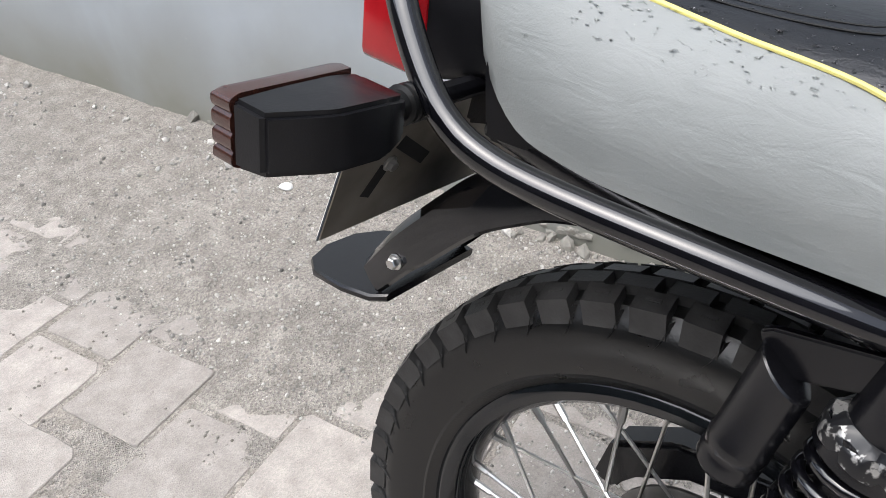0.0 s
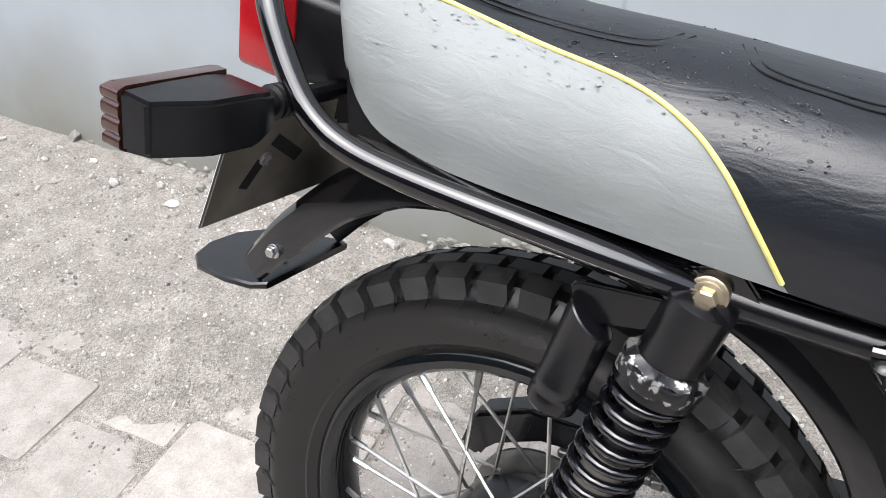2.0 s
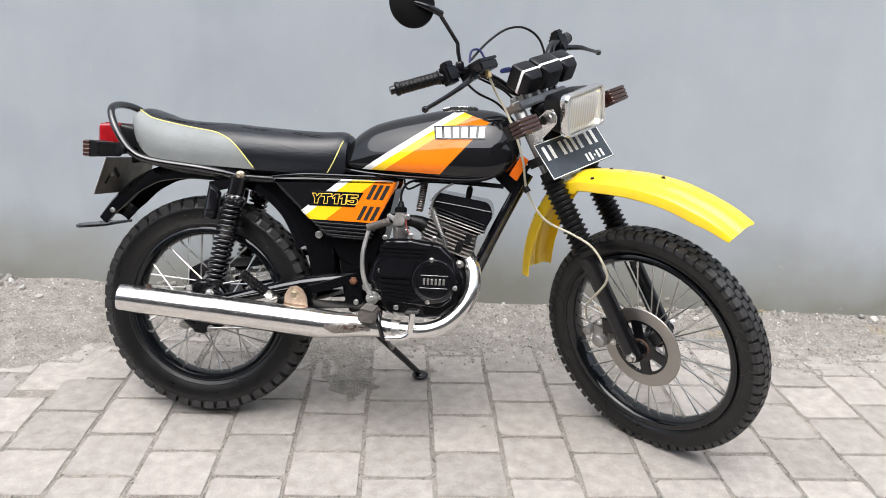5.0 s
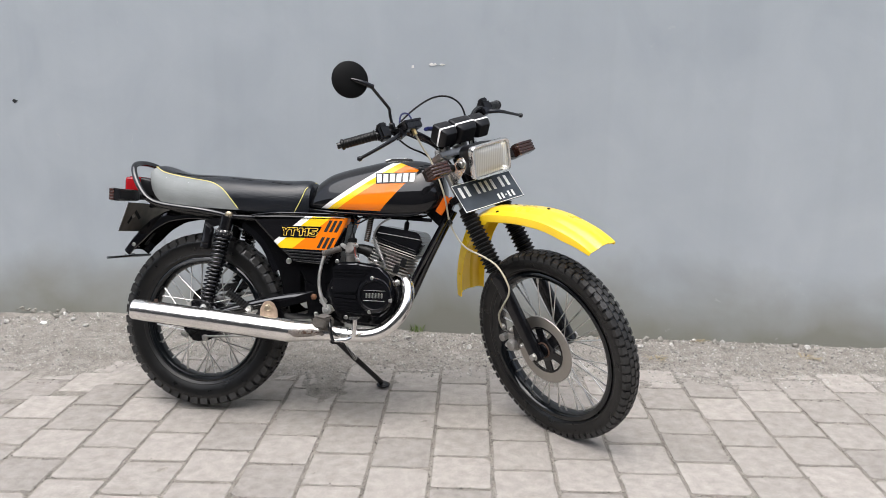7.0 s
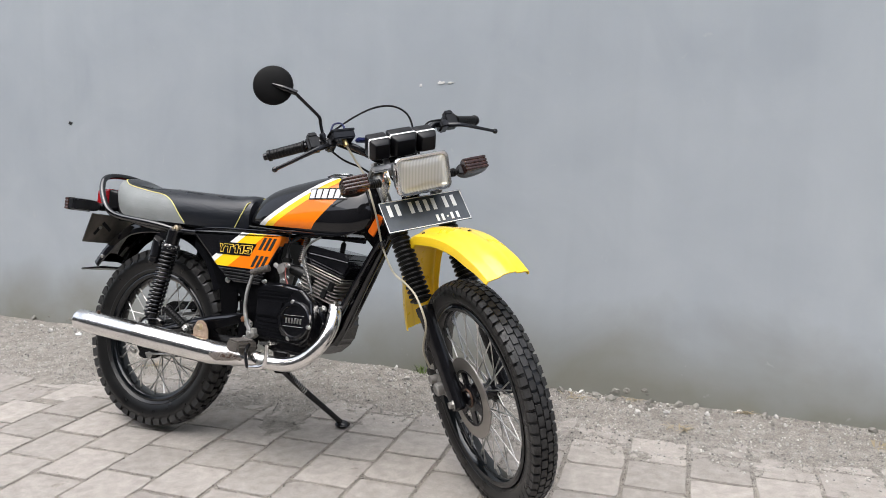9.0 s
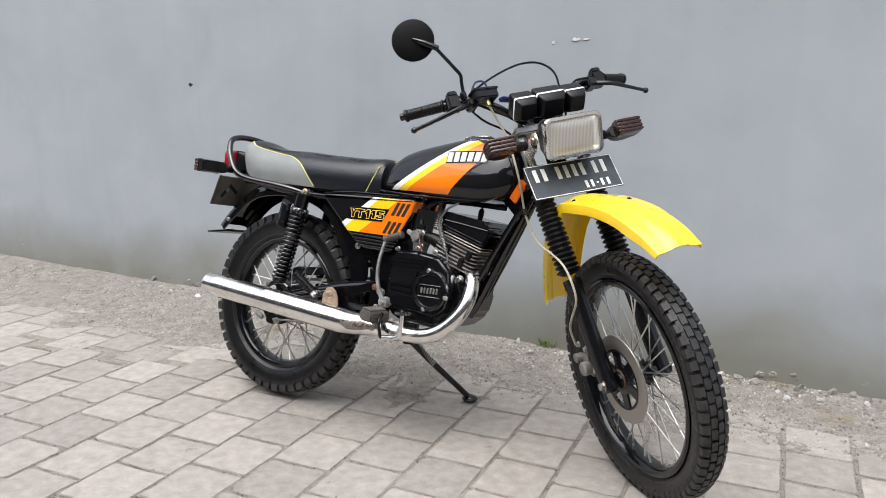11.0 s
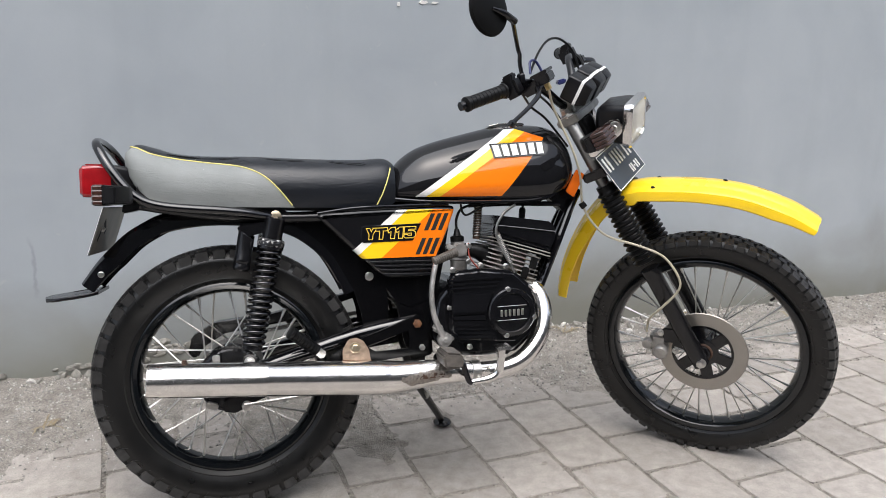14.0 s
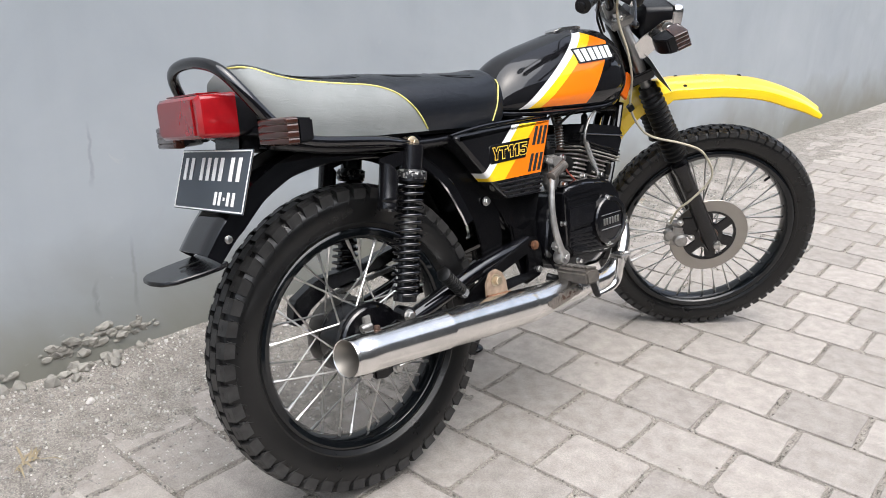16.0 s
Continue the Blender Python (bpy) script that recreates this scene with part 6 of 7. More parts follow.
CONE_R = [0.0405, 0.0400, 0.0362, 0.0325, 0.0275, 0.0240]
bpart("muffler_cone", tube(CONE, CONE_R, 40), M["chrome"], muf, "long chromed cone joining the pipe to the muffler")


def cone_patch(x0, x1, a0, a1, seed, n=34, m=18):
    """A ragged scab of rust and crumpled chrome on the outer side of the cone."""
    bm = bmesh.new()
    vs = {}
    for i in range(n + 1):
        x = x0 + (x1 - x0) * i / n
        k = max(j for j in range(len(CONE) - 1) if CONE[j].x <= x or j == 0)
        f = (x - CONE[k].x) / (CONE[k + 1].x - CONE[k].x)
        c, r = CONE[k].lerp(CONE[k + 1], f), CONE_R[k] + (CONE_R[k + 1] - CONE_R[k]) * f
        for j in range(m + 1):
            a = radians(a0 + (a1 - a0) * j / m)
            q = r + 0.0008 + 0.0010 * noise.noise((x * 160, a * 7, seed))
            vs[i, j] = bm.verts.new((x, c.y - q * math.cos(a), c.z + q * math.sin(a)))
    for i in range(n):
        for j in range(m):
            u, v = 2 * (i + 0.5) / n - 1, 2 * (j + 0.5) / m - 1
            if u * u + v * v < 0.85 + 0.9 * noise.noise((u * 3.1, v * 2.7, seed)):
                bm.faces.new((vs[i, j], vs[i + 1, j], vs[i + 1, j + 1], vs[i, j + 1]))
    for v in [v for v in bm.verts if not v.link_faces]:
        bm.verts.remove(v)
    return bm


bpart("rust_scab", cone_patch(0.395, 0.520, -30, 24, 2.7), M["scab"], muf, "dull brown-grey rusted and dented chrome", 60)
bpart("rust_scab", cone_patch(0.425, 0.505, -12, 12, 6.1, 22, 12), M["rust_dark"], muf, "darker flaking rust", 60)
bpart("muffler_mouth", turned([(0.0335, 0.0012), (0.0305, 0.010), (0.025, 0.026), (0.0185, 0.050), (0.0165, 0.075)], A, ax, 40, cap=False), M["disc_steel"], muf, "brownish tapered mouth of the muffler")
bpart("muffler_baffle", turned([(0.0168, 0.074), (0.012, 0.080), (0.004, 0.081)], A, ax, 32), M["dark"], muf)
g = slab([(0.262, 0.362), (0.262, 0.392), (0.276, 0.416), (0.296, 0.420), (0.314, 0.410), (0.326, 0.388), (0.330, 0.360)], -0.128, -0.122, 0.002)
bpart("muffler_stud", bolt((-0.092, -0.2145, 0.396), (0, 0, 1), 0.006, 0.008), M["rust_dark"], muf)
bk = bpart("muffler_bracket", g, M["rust_light"], muf, "rusted steel muffler bracket")
bpart("weld", tube([(0.26, -0.133, 0.364), (0.295, -0.133, 0.361), (0.332, -0.132, 0.359)], 0.005, 8), M["rust"], muf, "rusty weld")
bpart("bracket_nut", bolt((0.292, -0.128, 0.396), (0, -1, 0), 0.010, 0.012), M["zinc"], muf)
g = turned([(0.0245, -0.012), (0.0265, -0.010), (0.0265, 0.010), (0.0245, 0.012)], (0.585, -0.1435, 0.3245), (0.08, 0.008, -0.002), 24)
clp = bpart("pipe_clamp", g, M["steel"], ex)
bpart("clamp_bolt", bolt((0.59, -0.168, 0.312), (0, -1, -0.3), 0.006, 0.012), M["steel"], ex)
bpart("heat_stain", turned([(0.0228, -0.02), (0.0231, -0.015), (0.0231, 0.02), (0.0228, 0.025)], (0.752, -0.038, 0.536), (-0.6, 0.3, 0.45), 20, cap=False), M["rust"], ex, "rusty joint at the port")

# ---- engine ----
eng = bpart("engine", slab([(0.485, 0.42), (0.51, 0.375), (0.56, 0.355), (0.70, 0.352), (0.755, 0.40), (0.770, 0.47), (0.745, 0.525), (0.69, 0.545), (0.54, 0.552), (0.50, 0.50)], -0.105, 0.115, 0.012, None, 3), M["engine_black"], None, "black enamelled two-stroke engine")
shift = Vector((0.009, 0.004, 0.007))
g = slab([(0.517, 0.556), (0.535, 0.566), (0.60, 0.571), (0.685, 0.562), (0.728, 0.525), (0.742, 0.458), (0.728, 0.405), (0.695, 0.378), (0.535, 0.388), (0.517, 0.415)], -0.142, -0.100, 0.010, None, 3)
case = bpart("clutch_cover", g, M["engine_black"], eng, "glossy black clutch cover")
for (a, b) in (((0.518, 0.543), (0.655, 0.5475)), ((0.517, 0.533), (0.648, 0.5365)), ((0.517, 0.523), (0.640, 0.5255)),
               ((0.531, 0.4345), (0.618, 0.4285)), ((0.531, 0.4240), (0.622, 0.4190)), ((0.532, 0.4140), (0.628, 0.4090)), ((0.534, 0.4040), (0.636, 0.3990))):
    bpart("cover_ridge", box(((a[0] + b[0]) / 2, -0.1430, (a[1] + b[1]) / 2), (b[0] - a[0], 0.009, 0.0062), 0.0022, (0, -math.degrees(math.atan2(b[1] - a[1], b[0] - a[0])), 0)), M["engine_black"], eng)
bpart("cover_panel", slab([(0.521, 0.512), (0.628, 0.514), (0.614, 0.490), (0.610, 0.463), (0.521, 0.461)], -0.1475, -0.136, 0.003, None, 2), M["engine_black"], eng)
bpart("cover_panel", slab([(0.521, 0.4575), (0.609, 0.459), (0.612, 0.440), (0.523, 0.443)], -0.1450, -0.136, 0.003, None, 2), M["engine_black"], eng)
RC = (0.674, -0.14, 0.460)
g = turned([(0.061, 0.0), (0.061, 0.010), (0.058, 0.014), (0.049, 0.015), (0.0475, 0.012), (0.047, 0.009), (0.02, 0.010)], RC, (0, -1, 0), 48)
gc = bpart("generator_cover", g, M["engine_black"], eng, "round black engine cover with a polished ring")
for z in (0.4735, 0.4385):
    bpart("cover_line", box((0.674, -0.1508, z + 0.003), (0.076, 0.002, 0.0018), 0.0005, (0, -2, 0), None, 1), M["steel"], eng, "pale raised line")
for k in range(6):
    bpart("cover_block", box((0.647 + k * 0.0108, -0.1508, 0.4583 + 0.0004 * k), (0.0064, 0.0024, 0.0165), 0.0006, None, None, 1), M["steel"], eng, "pale raised block")
for (x, z) in ((0.664, 0.517), (0.731, 0.447), (0.660, 0.404)):
    bpart("cover_screw", bolt((x, -0.148, z), (0, -1, 0), 0.006, 0.006), M["steel"], eng)
for (x, z) in ((0.528, 0.568), (0.60, 0.578), (0.665, 0.574), (0.523, 0.40), (0.57, 0.375), (0.520, 0.475)):
    bpart("case_screw", bolt((x, -0.125, z), (0, -1, 0), 0.0055, 0.012), M["steel"], eng)
shift = Vector()
bpart("mount_bolt", bolt((0.745, -0.08, 0.510), (0, -1, 0), 0.009, 0.014), M["steel"], eng)
# cylinder, fins and head, tilted forward
TC = radians(17)
CYL = Matrix.Translation((0.683, 0, 0.545)) @ Matrix.Rotation(TC, 4, 'Y')


def cyl_part(name, bm, mt, label=""):
    bm.transform(CYL)
    return bpart(name, bm, mt, eng, label)


cyl_part("cylinder", turned([(0.058, -0.02), (0.056, 0.10)], (0.012, 0, 0), (0, 0, 1), 28), M["fin_alloy"], "oily alloy cylinder")
for k in range(7):
    h = 0.008 + k * 0.0112
    hx = 0.066 + 0.003 * math.sin(k)
    bm = bmesh.new()
    lp = rounded_rect(0.0, 0.0, 0.080, hx + 0.008, 0.018, 4)
    rings(bm, [[(0.014 + b, a, h) for a, b in lp], [(0.014 + b, a, h + 0.0034) for a, b in lp]])
    fin = cyl_part("cooling_fin", bm, M["fin_alloy"], "alloy cooling fin")
for (fx, h0) in ((-0.01, 0.050), (0.050, 0.030), (0.066, 0.060)):
    cyl_part("fin_damper", box((fx, -0.079, h0), (0.018, 0.012, 0.030), 0.002), M["rubber_soft"])
HB = [(0.657, 0.640), (0.800, 0.596), (0.828, 0.652), (0.818, 0.680), (0.76, 0.692), (0.668, 0.702), (0.655, 0.682)]
bpart("cylinder_head", slab(HB, -0.084, 0.084, 0.006), M["engine_black"], eng, "black cylinder head shroud")
bpart("head_lid", slab([(0.652, 0.684), (0.822, 0.663), (0.824, 0.672), (0.81, 0.690), (0.668, 0.708)], -0.088, 0.088, 0.004), M["engine_black"], eng)
bpart("lid_edge", tube([(0.652, -0.088, 0.684), (0.735, -0.0885, 0.675), (0.822, -0.088, 0.664)], 0.0018, 6), M["engine_black"], eng)
for k in range(4):
    z = 0.602 + k * 0.0085
    bpart("head_fin", slab([(0.645 + 0.002 * k, z + 0.042), (0.806, z - 0.004), (0.807, z - 0.001), (0.645 + 0.002 * k, z + 0.045)], -0.090, 0.090, 0.0008, None, 1), M["fin_alloy"] if k < 2 else M["engine_black"], eng)
plug = turned([(0.006, 0), (0.009, 0.01), (0.009, 0.028), (0.006, 0.034)], (0.752, -0.02, 0.693), (0.1, 0, 1), 14)
bpart("spark_plug_cap", plug, M["rubber_soft"], eng)
bpart("plug_lead", tube([(0.755, -0.02, 0.725), (0.760, -0.022, 0.750), (0.765, -0.02, 0.775)], 0.0035, 8), M["rubber_soft"], eng)
# intake, carburettor
g = box((0.568, -0.055, 0.618), (0.040, 0.044, 0.042), 0.006)
g = turned([(0.016, 0.0), (0.016, 0.010)], (0.567, -0.055, 0.634), (-0.03, 0, 1), 20, g)
g = turned([(0.014, -0.02), (0.016, 0.0), (0.016, 0.012)], (0.568, -0.075, 0.622), (0, -1, 0), 16, g)
carb = bpart("carburettor", g, M["cast_grey"], None, "dirty alloy carburettor")
bpart("carburettor_cap", turned([(0.0175, 0.009), (0.0175, 0.020), (0.014, 0.023), (0.010, 0.024), (0.006, 0.040)], (0.567, -0.055, 0.634), (-0.03, 0, 1), 18), M["rubber_soft"], carb, "black plastic carburettor cap")
bpart("float_bowl", turned([(0.008, -0.018), (0.016, -0.012), (0.021, 0.002), (0.022, 0.022), (0.024, 0.024), (0.024, 0.030)], (0.570, -0.055, 0.572), (0, 0, 1), 20), M["cast_grey"], carb)
bpart("intake_stub", tube([(0.525, -0.05, 0.622), (0.575, -0.053, 0.622), (0.615, -0.052, 0.618), (0.645, -0.045, 0.605)], [0.014, 0.015, 0.019, 0.026], 16), M["rubber_soft"], carb)
bpart("carb_screw", bolt((0.590, -0.078, 0.632), (0, -1, 0), 0.006, 0.01), M["steel"], carb)
bpart("carb_screw", bolt((0.590, -0.075, 0.592), (0, -1, 0), 0.005, 0.01), M["steel"], carb)
bpart("carb_arm", box((0.545, -0.078, 0.628), (0.028, 0.012, 0.014), 0.003, (0, 25, 0)), M["alloy"], carb)
bpart("throttle_cable", tube([(0.566, -0.055, 0.668), (0.566, -0.052, 0.70), (0.585, -0.045, 0.728), (0.64, -0.04, 0.742)], 0.0035, 8), M["rubber_soft"], carb)
sp_ = bpart("breather_pipe", tube([(0.628, -0.04, 0.735), (0.624, -0.045, 0.69), (0.618, -0.05, 0.648)], 0.009, 12), M["rust_dark"], None, "rusty spring-wrapped breather pipe")
bpart("pipe_spring", coil((0.628, -0.04, 0.735), (0.619, -0.05, 0.655), 0.010, 0.0018, 12, 12, 5), M["dirty_alloy"], sp_)
bpart("wire_loom", tube([(0.572, -0.07, 0.745), (0.585, -0.07, 0.71), (0.640, -0.075, 0.735), (0.72, -0.06, 0.742)], 0.003, 8), M["rubber_soft"], None, "black wiring under the tank")
ol = bpart("oil_line", tube([(0.712, -0.088, 0.735), (0.678, -0.095, 0.712), (0.658, -0.097, 0.672), (0.672, -0.098, 0.625), (0.700, -0.098, 0.575), (0.706, -0.100, 0.54), (0.700, -0.100, 0.515)], 0.0036, 8), M["dirty_alloy"], None, "grey oil line over the cylinder fins")
bpart("line_spring", coil((0.660, -0.097, 0.665), (0.694, -0.098, 0.588), 0.0058, 0.0014, 18, 10, 5), M["dirty_alloy"], ol)
bpart("red_wire", tube([(0.588, -0.085, 0.640), (0.590, -0.09, 0.605), (0.612, -0.10, 0.575), (0.648, -0.11, 0.553)], 0.002, 6), M["red_wire"], None, "red wire by the carburettor")
# kick starter
g = tube([(0.494, -0.131, 0.599), (0.485, -0.134, 0.560), (0.480, -0.137, 0.520), (0.484, -0.139, 0.475), (0.496, -0.138, 0.438), (0.510, -0.136, 0.412)], [0.0075, 0.0074, 0.0074, 0.0078, 0.0088, 0.010], 12, flat=0.8)
g = turned([(0.017, -0.012), (0.018, -0.008), (0.018, 0.008), (0.016, 0.012)], (0.513, -0.128, 0.405), (0, -1, 0), 20, g)
g = box((0.496, -0.130, 0.434), (0.026, 0.020, 0.022), 0.005, (0, 30, 0), g)
kick = bpart("kick_starter", g, M["alloy"], None, "worn alloy kick-start lever")
prof = [(0.008, 0)]
for k in range(10):
    prof += [(0.0112, 0.002 + k * 0.0056), (0.0112, 0.0055 + k * 0.0056), (0.0098, 0.0062 + k * 0.0056)]
prof += [(0.0118, 0.060), (0.0118, 0.066), (0.008, 0.068)]
bpart("kick_rubber", turned(prof, (0.486, -0.133, 0.598), (0.066, 0.012, 0.024), 16), M["worn_rubber"], kick, "ribbed worn rubber on the kick lever")
bpart("kick_bolt", bolt((0.513, -0.140, 0.405), (0, -1, 0), 0.008, 0.006), M["alloy"], kick)

# side stand
g = tube([(0.478, 0.105, 0.262), (0.52, 0.17, 0.198), (0.57, 0.255, 0.125), (0.603, 0.312, 0.076)], [0.013, 0.011, 0.010, 0.010], 12)
st = bpart("side_stand", g, M["satin_black"], None, "black side stand resting on the pavers")
g = turned([(0.026, -0.006), (0.028, -0.002), (0.026, 0.002), (0.012, 0.010)], (0.608, 0.322, 0.068), (0, -0.182, 0.983), 20)
bpart("stand_foot", g, M["satin_black"], st)
bpart("stand_spring", coil((0.47, 0.09, 0.28), (0.53, 0.178, 0.188), 0.008, 0.002, 16, 10, 5), M["steel"], st)
bpart("stand_bracket", slab([(0.44, 0.35), (0.51, 0.35), (0.50, 0.255), (0.46, 0.25)], 0.075, 0.10, 0.004), M["satin_black"], st)


# ---- pavers, pebbles, small growth ----
def paver_mesh(seed, hu=PU / 2 - 0.0055, hv=PV / 2 - 0.0065):
    """A square paver with knocked corners and edges that wander."""
    rnd = random.Random(seed)
    bm = bmesh.new()
    j = lambda: rnd.uniform(-0.0016, 0.0016)
    c = []
    for (sx, sy), (dx, dy) in zip(((-1, -1), (1, -1), (1, 1), (-1, 1)), ((1, 0), (0, 1), (-1, 0), (0, -1))):
        k = 0.004 + 0.014 * rnd.random() ** 3
        x, y = sx * hu, sy * hv
        c += [(x - (sx * k if dy else 0), y - (sy * k if dx else 0)), (x + dx * k + (j() if dy else 0), y + dy * k + (j() if dx else 0))]
        for f in (0.36, 0.68):
            bite = 0.004 * rnd.random() ** 4
            c.append((x + dx * 2 * hu * f + (-sx * bite + j() if dy else 0), y + dy * 2 * hv * f + (-sy * bite + j() if dx else 0)))
    lo = [(x, y, -0.04) for x, y in c]
    mid = [(x, y, -0.0022) for x, y in c]
    top = [(x * 0.982, y * 0.982, 0.0) for x, y in c]
    bm = rings(bm, [lo, mid, top])
    return finish(bm, 12)


rnd = random.Random(7)
near_meshes = [paver_mesh(k) for k in range(14)]
for me in near_meshes:
    me.materials.append(M["paver"])
far_v, far_f = [], []
for i in range(-30, 48):
    u0 = PV_U0 + i * PU
    v0 = ROW[i % 2]
    for j in range(-28, 5):
        cu, cv = u0 + PU / 2, v0 + j * PV + PV / 2
        p = pu * cu + pv * cv
        if p.y > 0.72:
            continue
        if p.x < -0.72 and p.y > -0.02:
            p = p + pu * 0.075 + pv * 0.035
        dz = rnd.uniform(-0.0015, 0.001)
        m = Matrix.Translation((p.x, p.y, dz)) @ Matrix.Rotation(PV_ANG + rnd.uniform(-0.008, 0.008), 4, 'Z') @ Matrix.Rotation(rnd.choice((0, 1)) * math.pi, 4, 'Z')
        m = m @ Euler((rnd.uniform(-0.006, 0.006), rnd.uniform(-0.006, 0.006), 0)).to_matrix().to_4x4()
        me = rnd.choice(near_meshes)
        if -1.3 < p.x < 2.45 and -1.25 < p.y < 0.45:
            ob = new("paver", me)
            ob.parent = pavement
            ob.matrix_basis = m
        else:
            b = len(far_v)
            far_v += [m @ v.co for v in me.vertices]
            far_f += [tuple(b + k for k in q.vertices) for q in me.polygons]
me = bpy.data.meshes.new("far_pavers")
me.from_pydata(far_v, [], far_f)
me.materials.append(M["paver_far"])
ob = new("paver_field", me)
ob.parent = pavement
tagged(ob, "more grey concrete pavers further off", kind="stuff")

rnd = random.Random(11)


def scatter(name, count, area, size, material, label, category, flat=0.6):
    vs, fs = [], []
    ico = bmesh.new()
    bmesh.ops.create_icosphere(ico, subdivisions=1, radius=1)
    base = [v.co.copy() for v in ico.verts]
    faces = [[v.index for v in f.verts] for f in ico.faces]
    ico.free()
    for _ in range(count):
        x, y = area(rnd)
        r = size * (0.35 + rnd.random() ** 3 * 1.3)
        z = max(grit_height(x, y), -0.002)
        rot = Euler((rnd.random() * 6, rnd.random() * 6, rnd.random() * 6)).to_matrix()
        b = len(vs)
        for c in base:
            q = rot @ Vector((c.x * rnd.uniform(0.7, 1.2), c.y * rnd.uniform(0.6, 1.1), c.z * flat))
            vs.append((x + q.x * r, y + q.y * r, z + r * 0.15 + q.z * r))
        fs += [tuple(b + k for k in f) for f in faces]
    me = bpy.data.meshes.new(name)
    me.from_pydata(vs, [], fs)
    me.materials.append(material)
    return tagged(new(name, me), label, category, kind="stuff")


scatter("grit", 7000, lambda r: (r.uniform(-1.5, 0.4), 0.90 - 0.62 * r.random() ** 1.2), 0.0030, M["grit"], "fine grit lying on the cement strip", "grit", 0.7)
scatter("grit", 6000, lambda r: (r.uniform(-2.6, 3.4), 0.90 - 0.60 * r.random() ** 1.3), 0.0042, M["grit"], "loose pale grit scattered on the cement strip", "grit")
scatter("grit", 7000, lambda r: (r.uniform(0.4, 3.4), 0.86 - 0.52 * r.random() ** 1.3), 0.0040, M["grit"], "fine grit lying on the cement strip", "grit", 0.7)


def joint_spot(r):
    """A spot on one of the sandy joints between the pavers."""
    while True:
        i = r.randrange(-9, 13)
        if r.random() < 0.5:
            u, v = PV_U0 + i * PU + r.gauss(0, 0.005), r.uniform(-1.6, 1.0)
        else:
            u, v = PV_U0 + (i + r.random()) * PU, ROW[i % 2] + r.randrange(-8, 5) * PV + r.gauss(0, 0.005)
        p = pu * u + pv * v
        if -1.4 < p.x < 2.5 and -1.5 < p.y < 0.35:
            return p.x, p.y


scatter("grit", 9000, joint_spot, 0.0026, M["joint_grit"], "coarse grey-brown sand in the joints of the pavers", "sand", 0.8)
scatter("pebbles", 170, lambda r: (r.uniform(-2.6, 3.2), 0.90 - 0.26 * r.random() ** 2), 0.012, M["pebble"], "small pale stones along the wall", "pebbles")


rub = random.Random(5)


def lumps(name, spots, label, category):
    """Crusts of old mortar that cling to the foot of the wall."""
    vs, fs = [], []
    ico = bmesh.new()
    bmesh.ops.create_icosphere(ico, subdivisions=2, radius=1)
    base = [v.co.copy() for v in ico.verts]
    faces = [[v.index for v in f.verts] for f in ico.faces]
    ico.free()
    for cx, cz, sx, sz, n in spots:
        for _ in range(n):
            x, z = rub.gauss(cx, sx), max(0.02, rub.gauss(cz, sz))
            r = 0.004 + 0.010 * rub.random() ** 2
            b = len(vs)
            o = Vector((rub.random() * 9, rub.random() * 9, 0))
            for c in base:
                k = r * (1 + 0.5 * noise.noise(c * 1.6 + o))
                vs.append((x + c.x * k * 1.5, wall_y(x) + c.y * k * 0.6, z + c.z * k))
            fs += [tuple(b + q for q in f) for f in faces]
    me = bpy.data.meshes.new(name)
    me.from_pydata(vs, [], fs)
    me.materials.append(M["chip_dirty"])
    return tagged(new(name, me), label, category, kind="stuff")


lumps("mortar_crust", ((-0.36, 0.085, 0.035, 0.012, 22), (-0.27, 0.095, 0.035, 0.014, 26), (-0.19, 0.080, 0.012, 0.008, 8), (-0.135, 0.092, 0.022, 0.014, 14), (-0.52, 0.055, 0.03, 0.008, 10), (1.50, 0.05, 0.06, 0.008, 6), (-1.35, 0.06, 0.08, 0.010, 20)),
      "crusts of old mortar on the wall's foot", "mortar")


def wall_spot(r):
    """Heaps of broken plaster at the wall's foot."""
    cx, sp = r.choice(((-0.42, 0.16), (-0.30, 0.08), (-1.05, 0.2), (1.5, 0.25), (-0.15, 0.1), (2.2, 0.3)))
    x = r.gauss(cx, sp)
    return x, wall_y(x) - abs(r.gauss(0, 0.03)) - 0.005


scatter("rubble", 150, wall_spot, 0.016, M["chip_dirty"], "broken plaster crumbs at the wall's foot", "rubble")


def tuft(name, x, y, n, h, material, label, category, lie=0.4):
    r2 = random.Random(int((x + 9) * 100))
    vs, fs = [], []
    z0 = max(grit_height(x, y), 0)
    for _ in range(n):
        a = r2.random() * 6.283
        l = h * r2.uniform(0.5, 1.1)
        w = 0.0016 + 0.0014 * r2.random()
        d = Vector((math.cos(a), math.sin(a), 0))
        e = Vector((-d.y, d.x, 0))
        o = Vector((x + r2.uniform(-1, 1) * h * 0.6, y + r2.uniform(-1, 1) * h * 0.25, z0))
        tip = o + d * l * lie * 1.3 + Vector((0, 0, l * (1 - lie)))
        mid = o.lerp(tip, 0.5) + Vector((0, 0, l * 0.12))
        b = len(vs)
        vs += [o - e * w, o + e * w, mid + e * w, mid - e * w, tip]
        fs += [(b, b + 1, b + 2, b + 3), (b + 3, b + 2, b + 4)]
    me = bpy.data.meshes.new(name)
    me.from_pydata(vs, [], fs)
    me.materials.append(material)
    return tagged(new(name, me), label, category, kind="stuff")


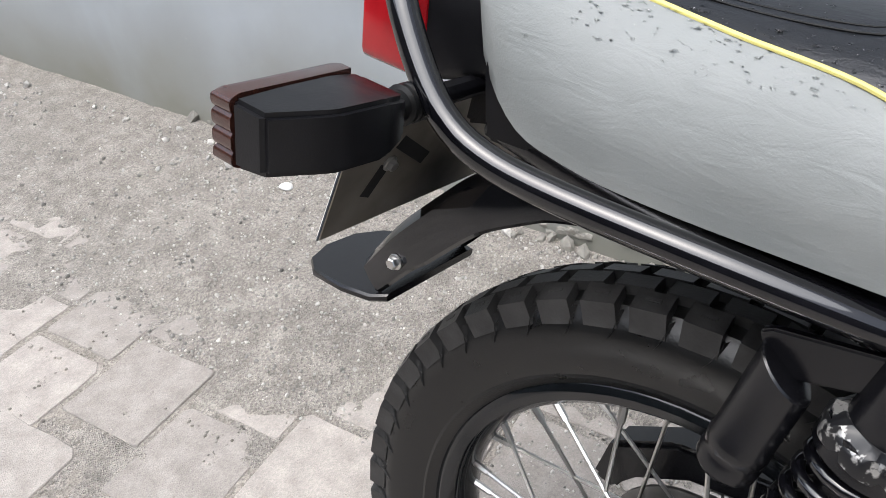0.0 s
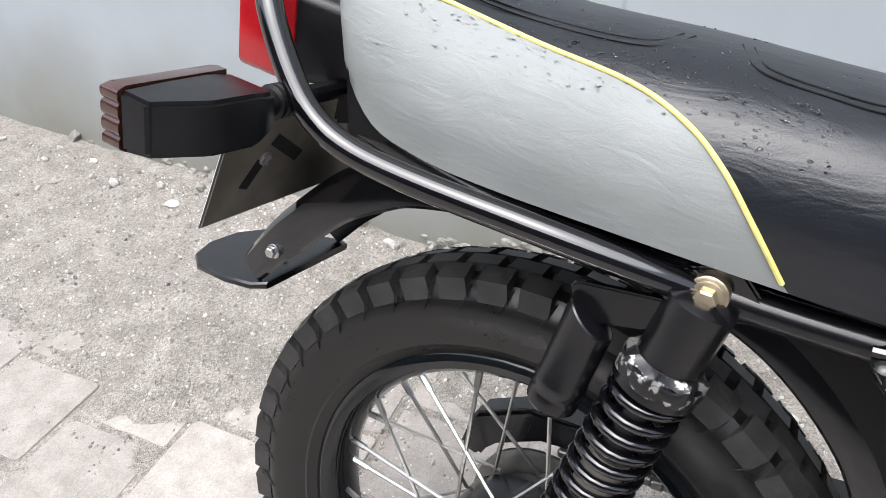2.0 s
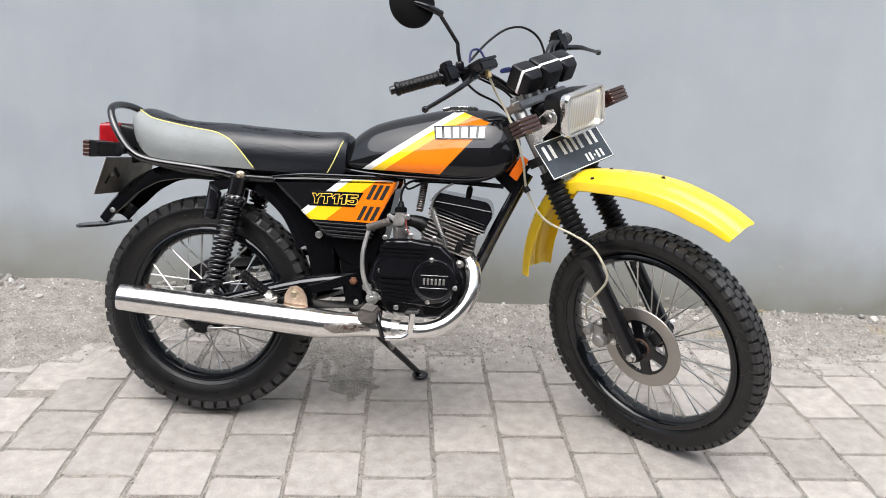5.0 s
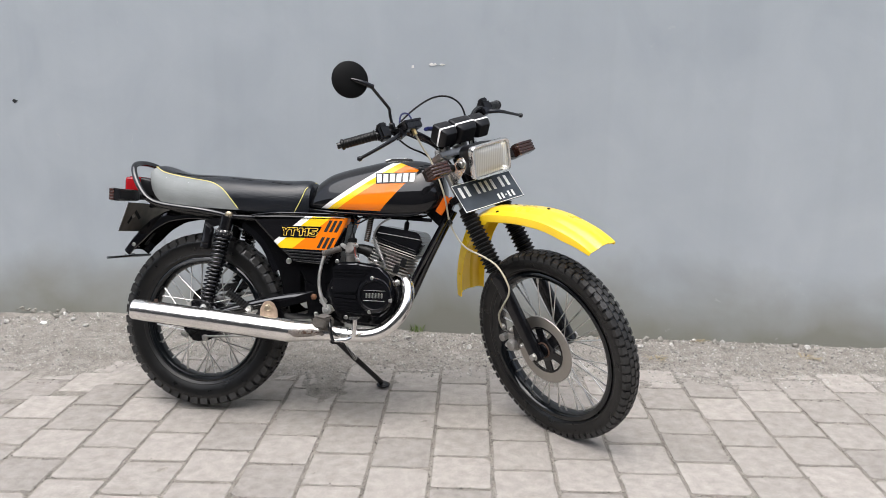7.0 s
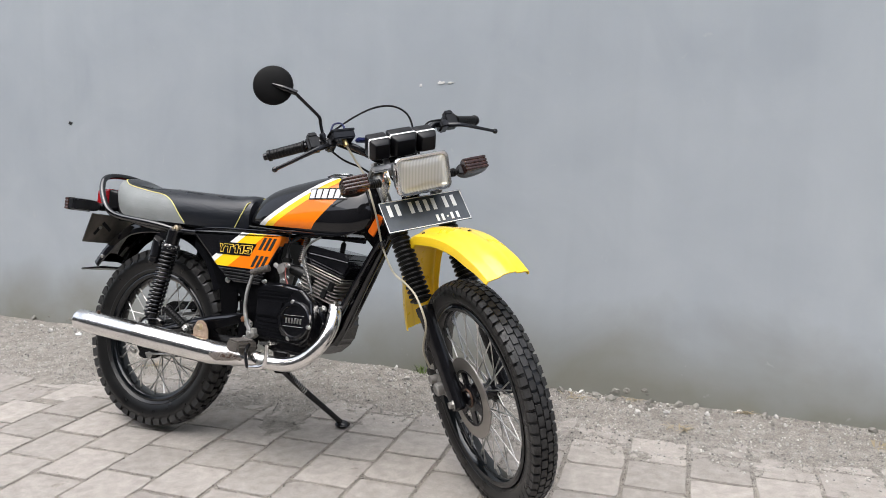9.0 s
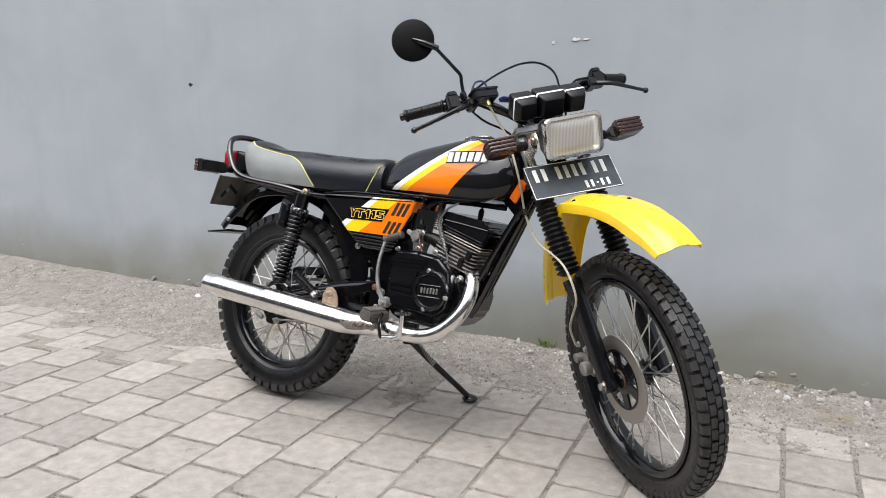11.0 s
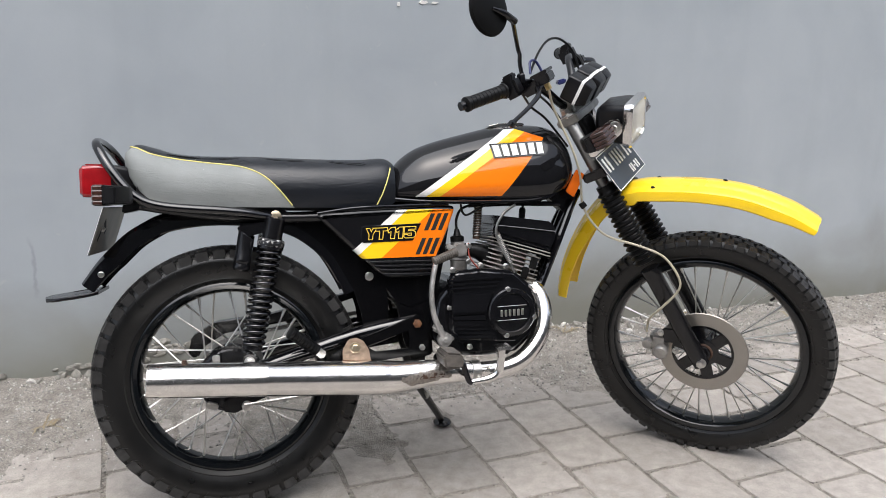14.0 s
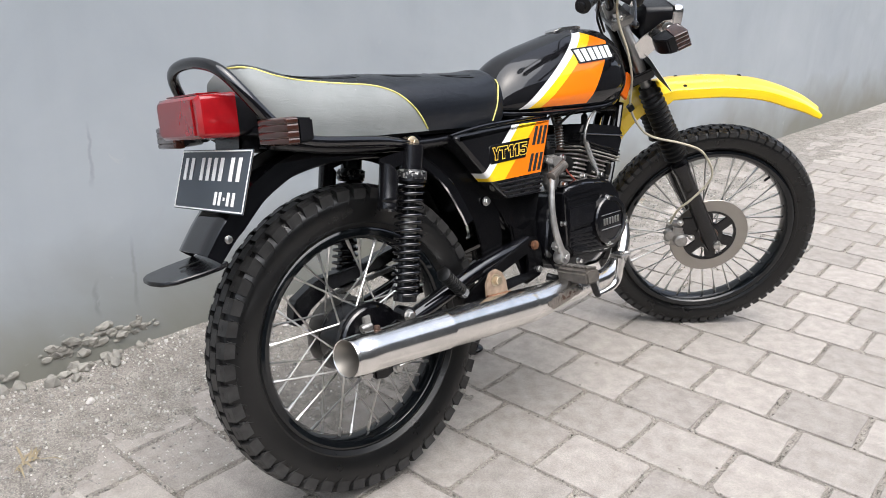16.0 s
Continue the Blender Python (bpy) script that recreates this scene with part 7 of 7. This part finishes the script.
for (x, y, n, h, mt) in ((0.62, 0.870, 26, 0.06, "weed"), (1.52, 0.845, 16, 0.05, "straw"), (1.95, 0.83, 14, 0.06, "straw"), (1.72, 0.62, 14, 0.06, "straw"), 
                         (-0.60, 0.60, 16, 0.06, "straw"), (1.30, 0.80, 18, 0.06, "straw"), (2.4, 0.66, 20, 0.06, "straw")):
    tuft("grass_tuft", x, y, n, h, M[mt], "small weed growing from the grit" if mt == "weed" else "dry straw lying on the grit", "weed" if mt == "weed" else "straw", 0.35 if mt == "weed" else 0.95)


def chip(x, z, pts, material, name, label):
    bm = bmesh.new()
    lo = [bm.verts.new((x + a, wall_y(x) + 0.001, z + c)) for a, c in pts]
    hi = [bm.verts.new((x + a * 0.9, wall_y(x) - 0.003, z + c * 0.9)) for a, c in pts]
    bm.faces.new(hi)
    n = len(lo)
    for i in range(n):
        bm.faces.new((lo[i], lo[(i + 1) % n], hi[(i + 1) % n], hi[i]))
    ob = part(name, bm, material, None, label)
    ob.parent = wall
    ob.matrix_parent_inverse = wall.matrix_world.inverted()
    return ob


chip(0.692, 1.283, [(-0.020, -0.003), (-0.008, -0.008), (0.006, -0.006), (0.017, 0.000), (0.010, 0.006), (0.001, 0.003), (-0.010, 0.008)], M["chip"], "plaster_chip", "white chip in the paint")
chip(0.731, 1.283, [(-0.014, -0.003), (0.002, -0.005), (0.017, 0.001), (0.006, 0.003), (-0.006, 0.004)], M["chip"], "plaster_chip", "white chip in the paint")
chip(0.599, 1.272, [(-0.006, -0.006), (0.006, -0.005), (0.005, 0.008), (-0.005, 0.006)], M["chip"], "plaster_chip", "white chip in the paint")
chip(-1.302, 1.10, [(-0.012, 0.0), (0.0, -0.010), (0.010, -0.004), (0.016, 0.003), (-0.004, 0.010)], M["dark"], "dark_mark", "dark mark on the wall")

# one clean white stone by the wall
bm = bmesh.new()
bmesh.ops.create_icosphere(bm, subdivisions=3, radius=1)
for v in bm.verts:
    k = 1 + 0.22 * noise.noise(v.co * 1.3)
    v.co = Vector((v.co.x * 0.017 * k, v.co.y * 0.012 * k, v.co.z * 0.009 * k))
bm.transform(Matrix.Translation((-1.186, 0.80, max(grit_height(-1.186, 0.80), 0) + 0.007)) @ Matrix.Rotation(0.5, 4, 'Z'))
tagged(part("stone", bm, M["white_paint"], None), "small white stone lying on the grit", "stone")


# ---- coarse sand in the joints ----
def joint_spot(r):
    i = r.randrange(-8, 12)
    off = r.gauss(0, 0.0042)
    if r.random() < 0.5:
        p = pu * (PV_U0 + i * PU + off) + pv * r.uniform(-1.5, 0.5)
    else:
        v0 = ROW[i % 2]
        p = pu * (PV_U0 + (i + r.random()) * PU) + pv * (v0 + r.randrange(-6, 4) * PV + off)
    return p.x, p.y


scatter("joint_sand", 11000, joint_spot, 0.0026, M["dirt"], "coarse sand grains washed into the paver joints", "sand", 0.7)
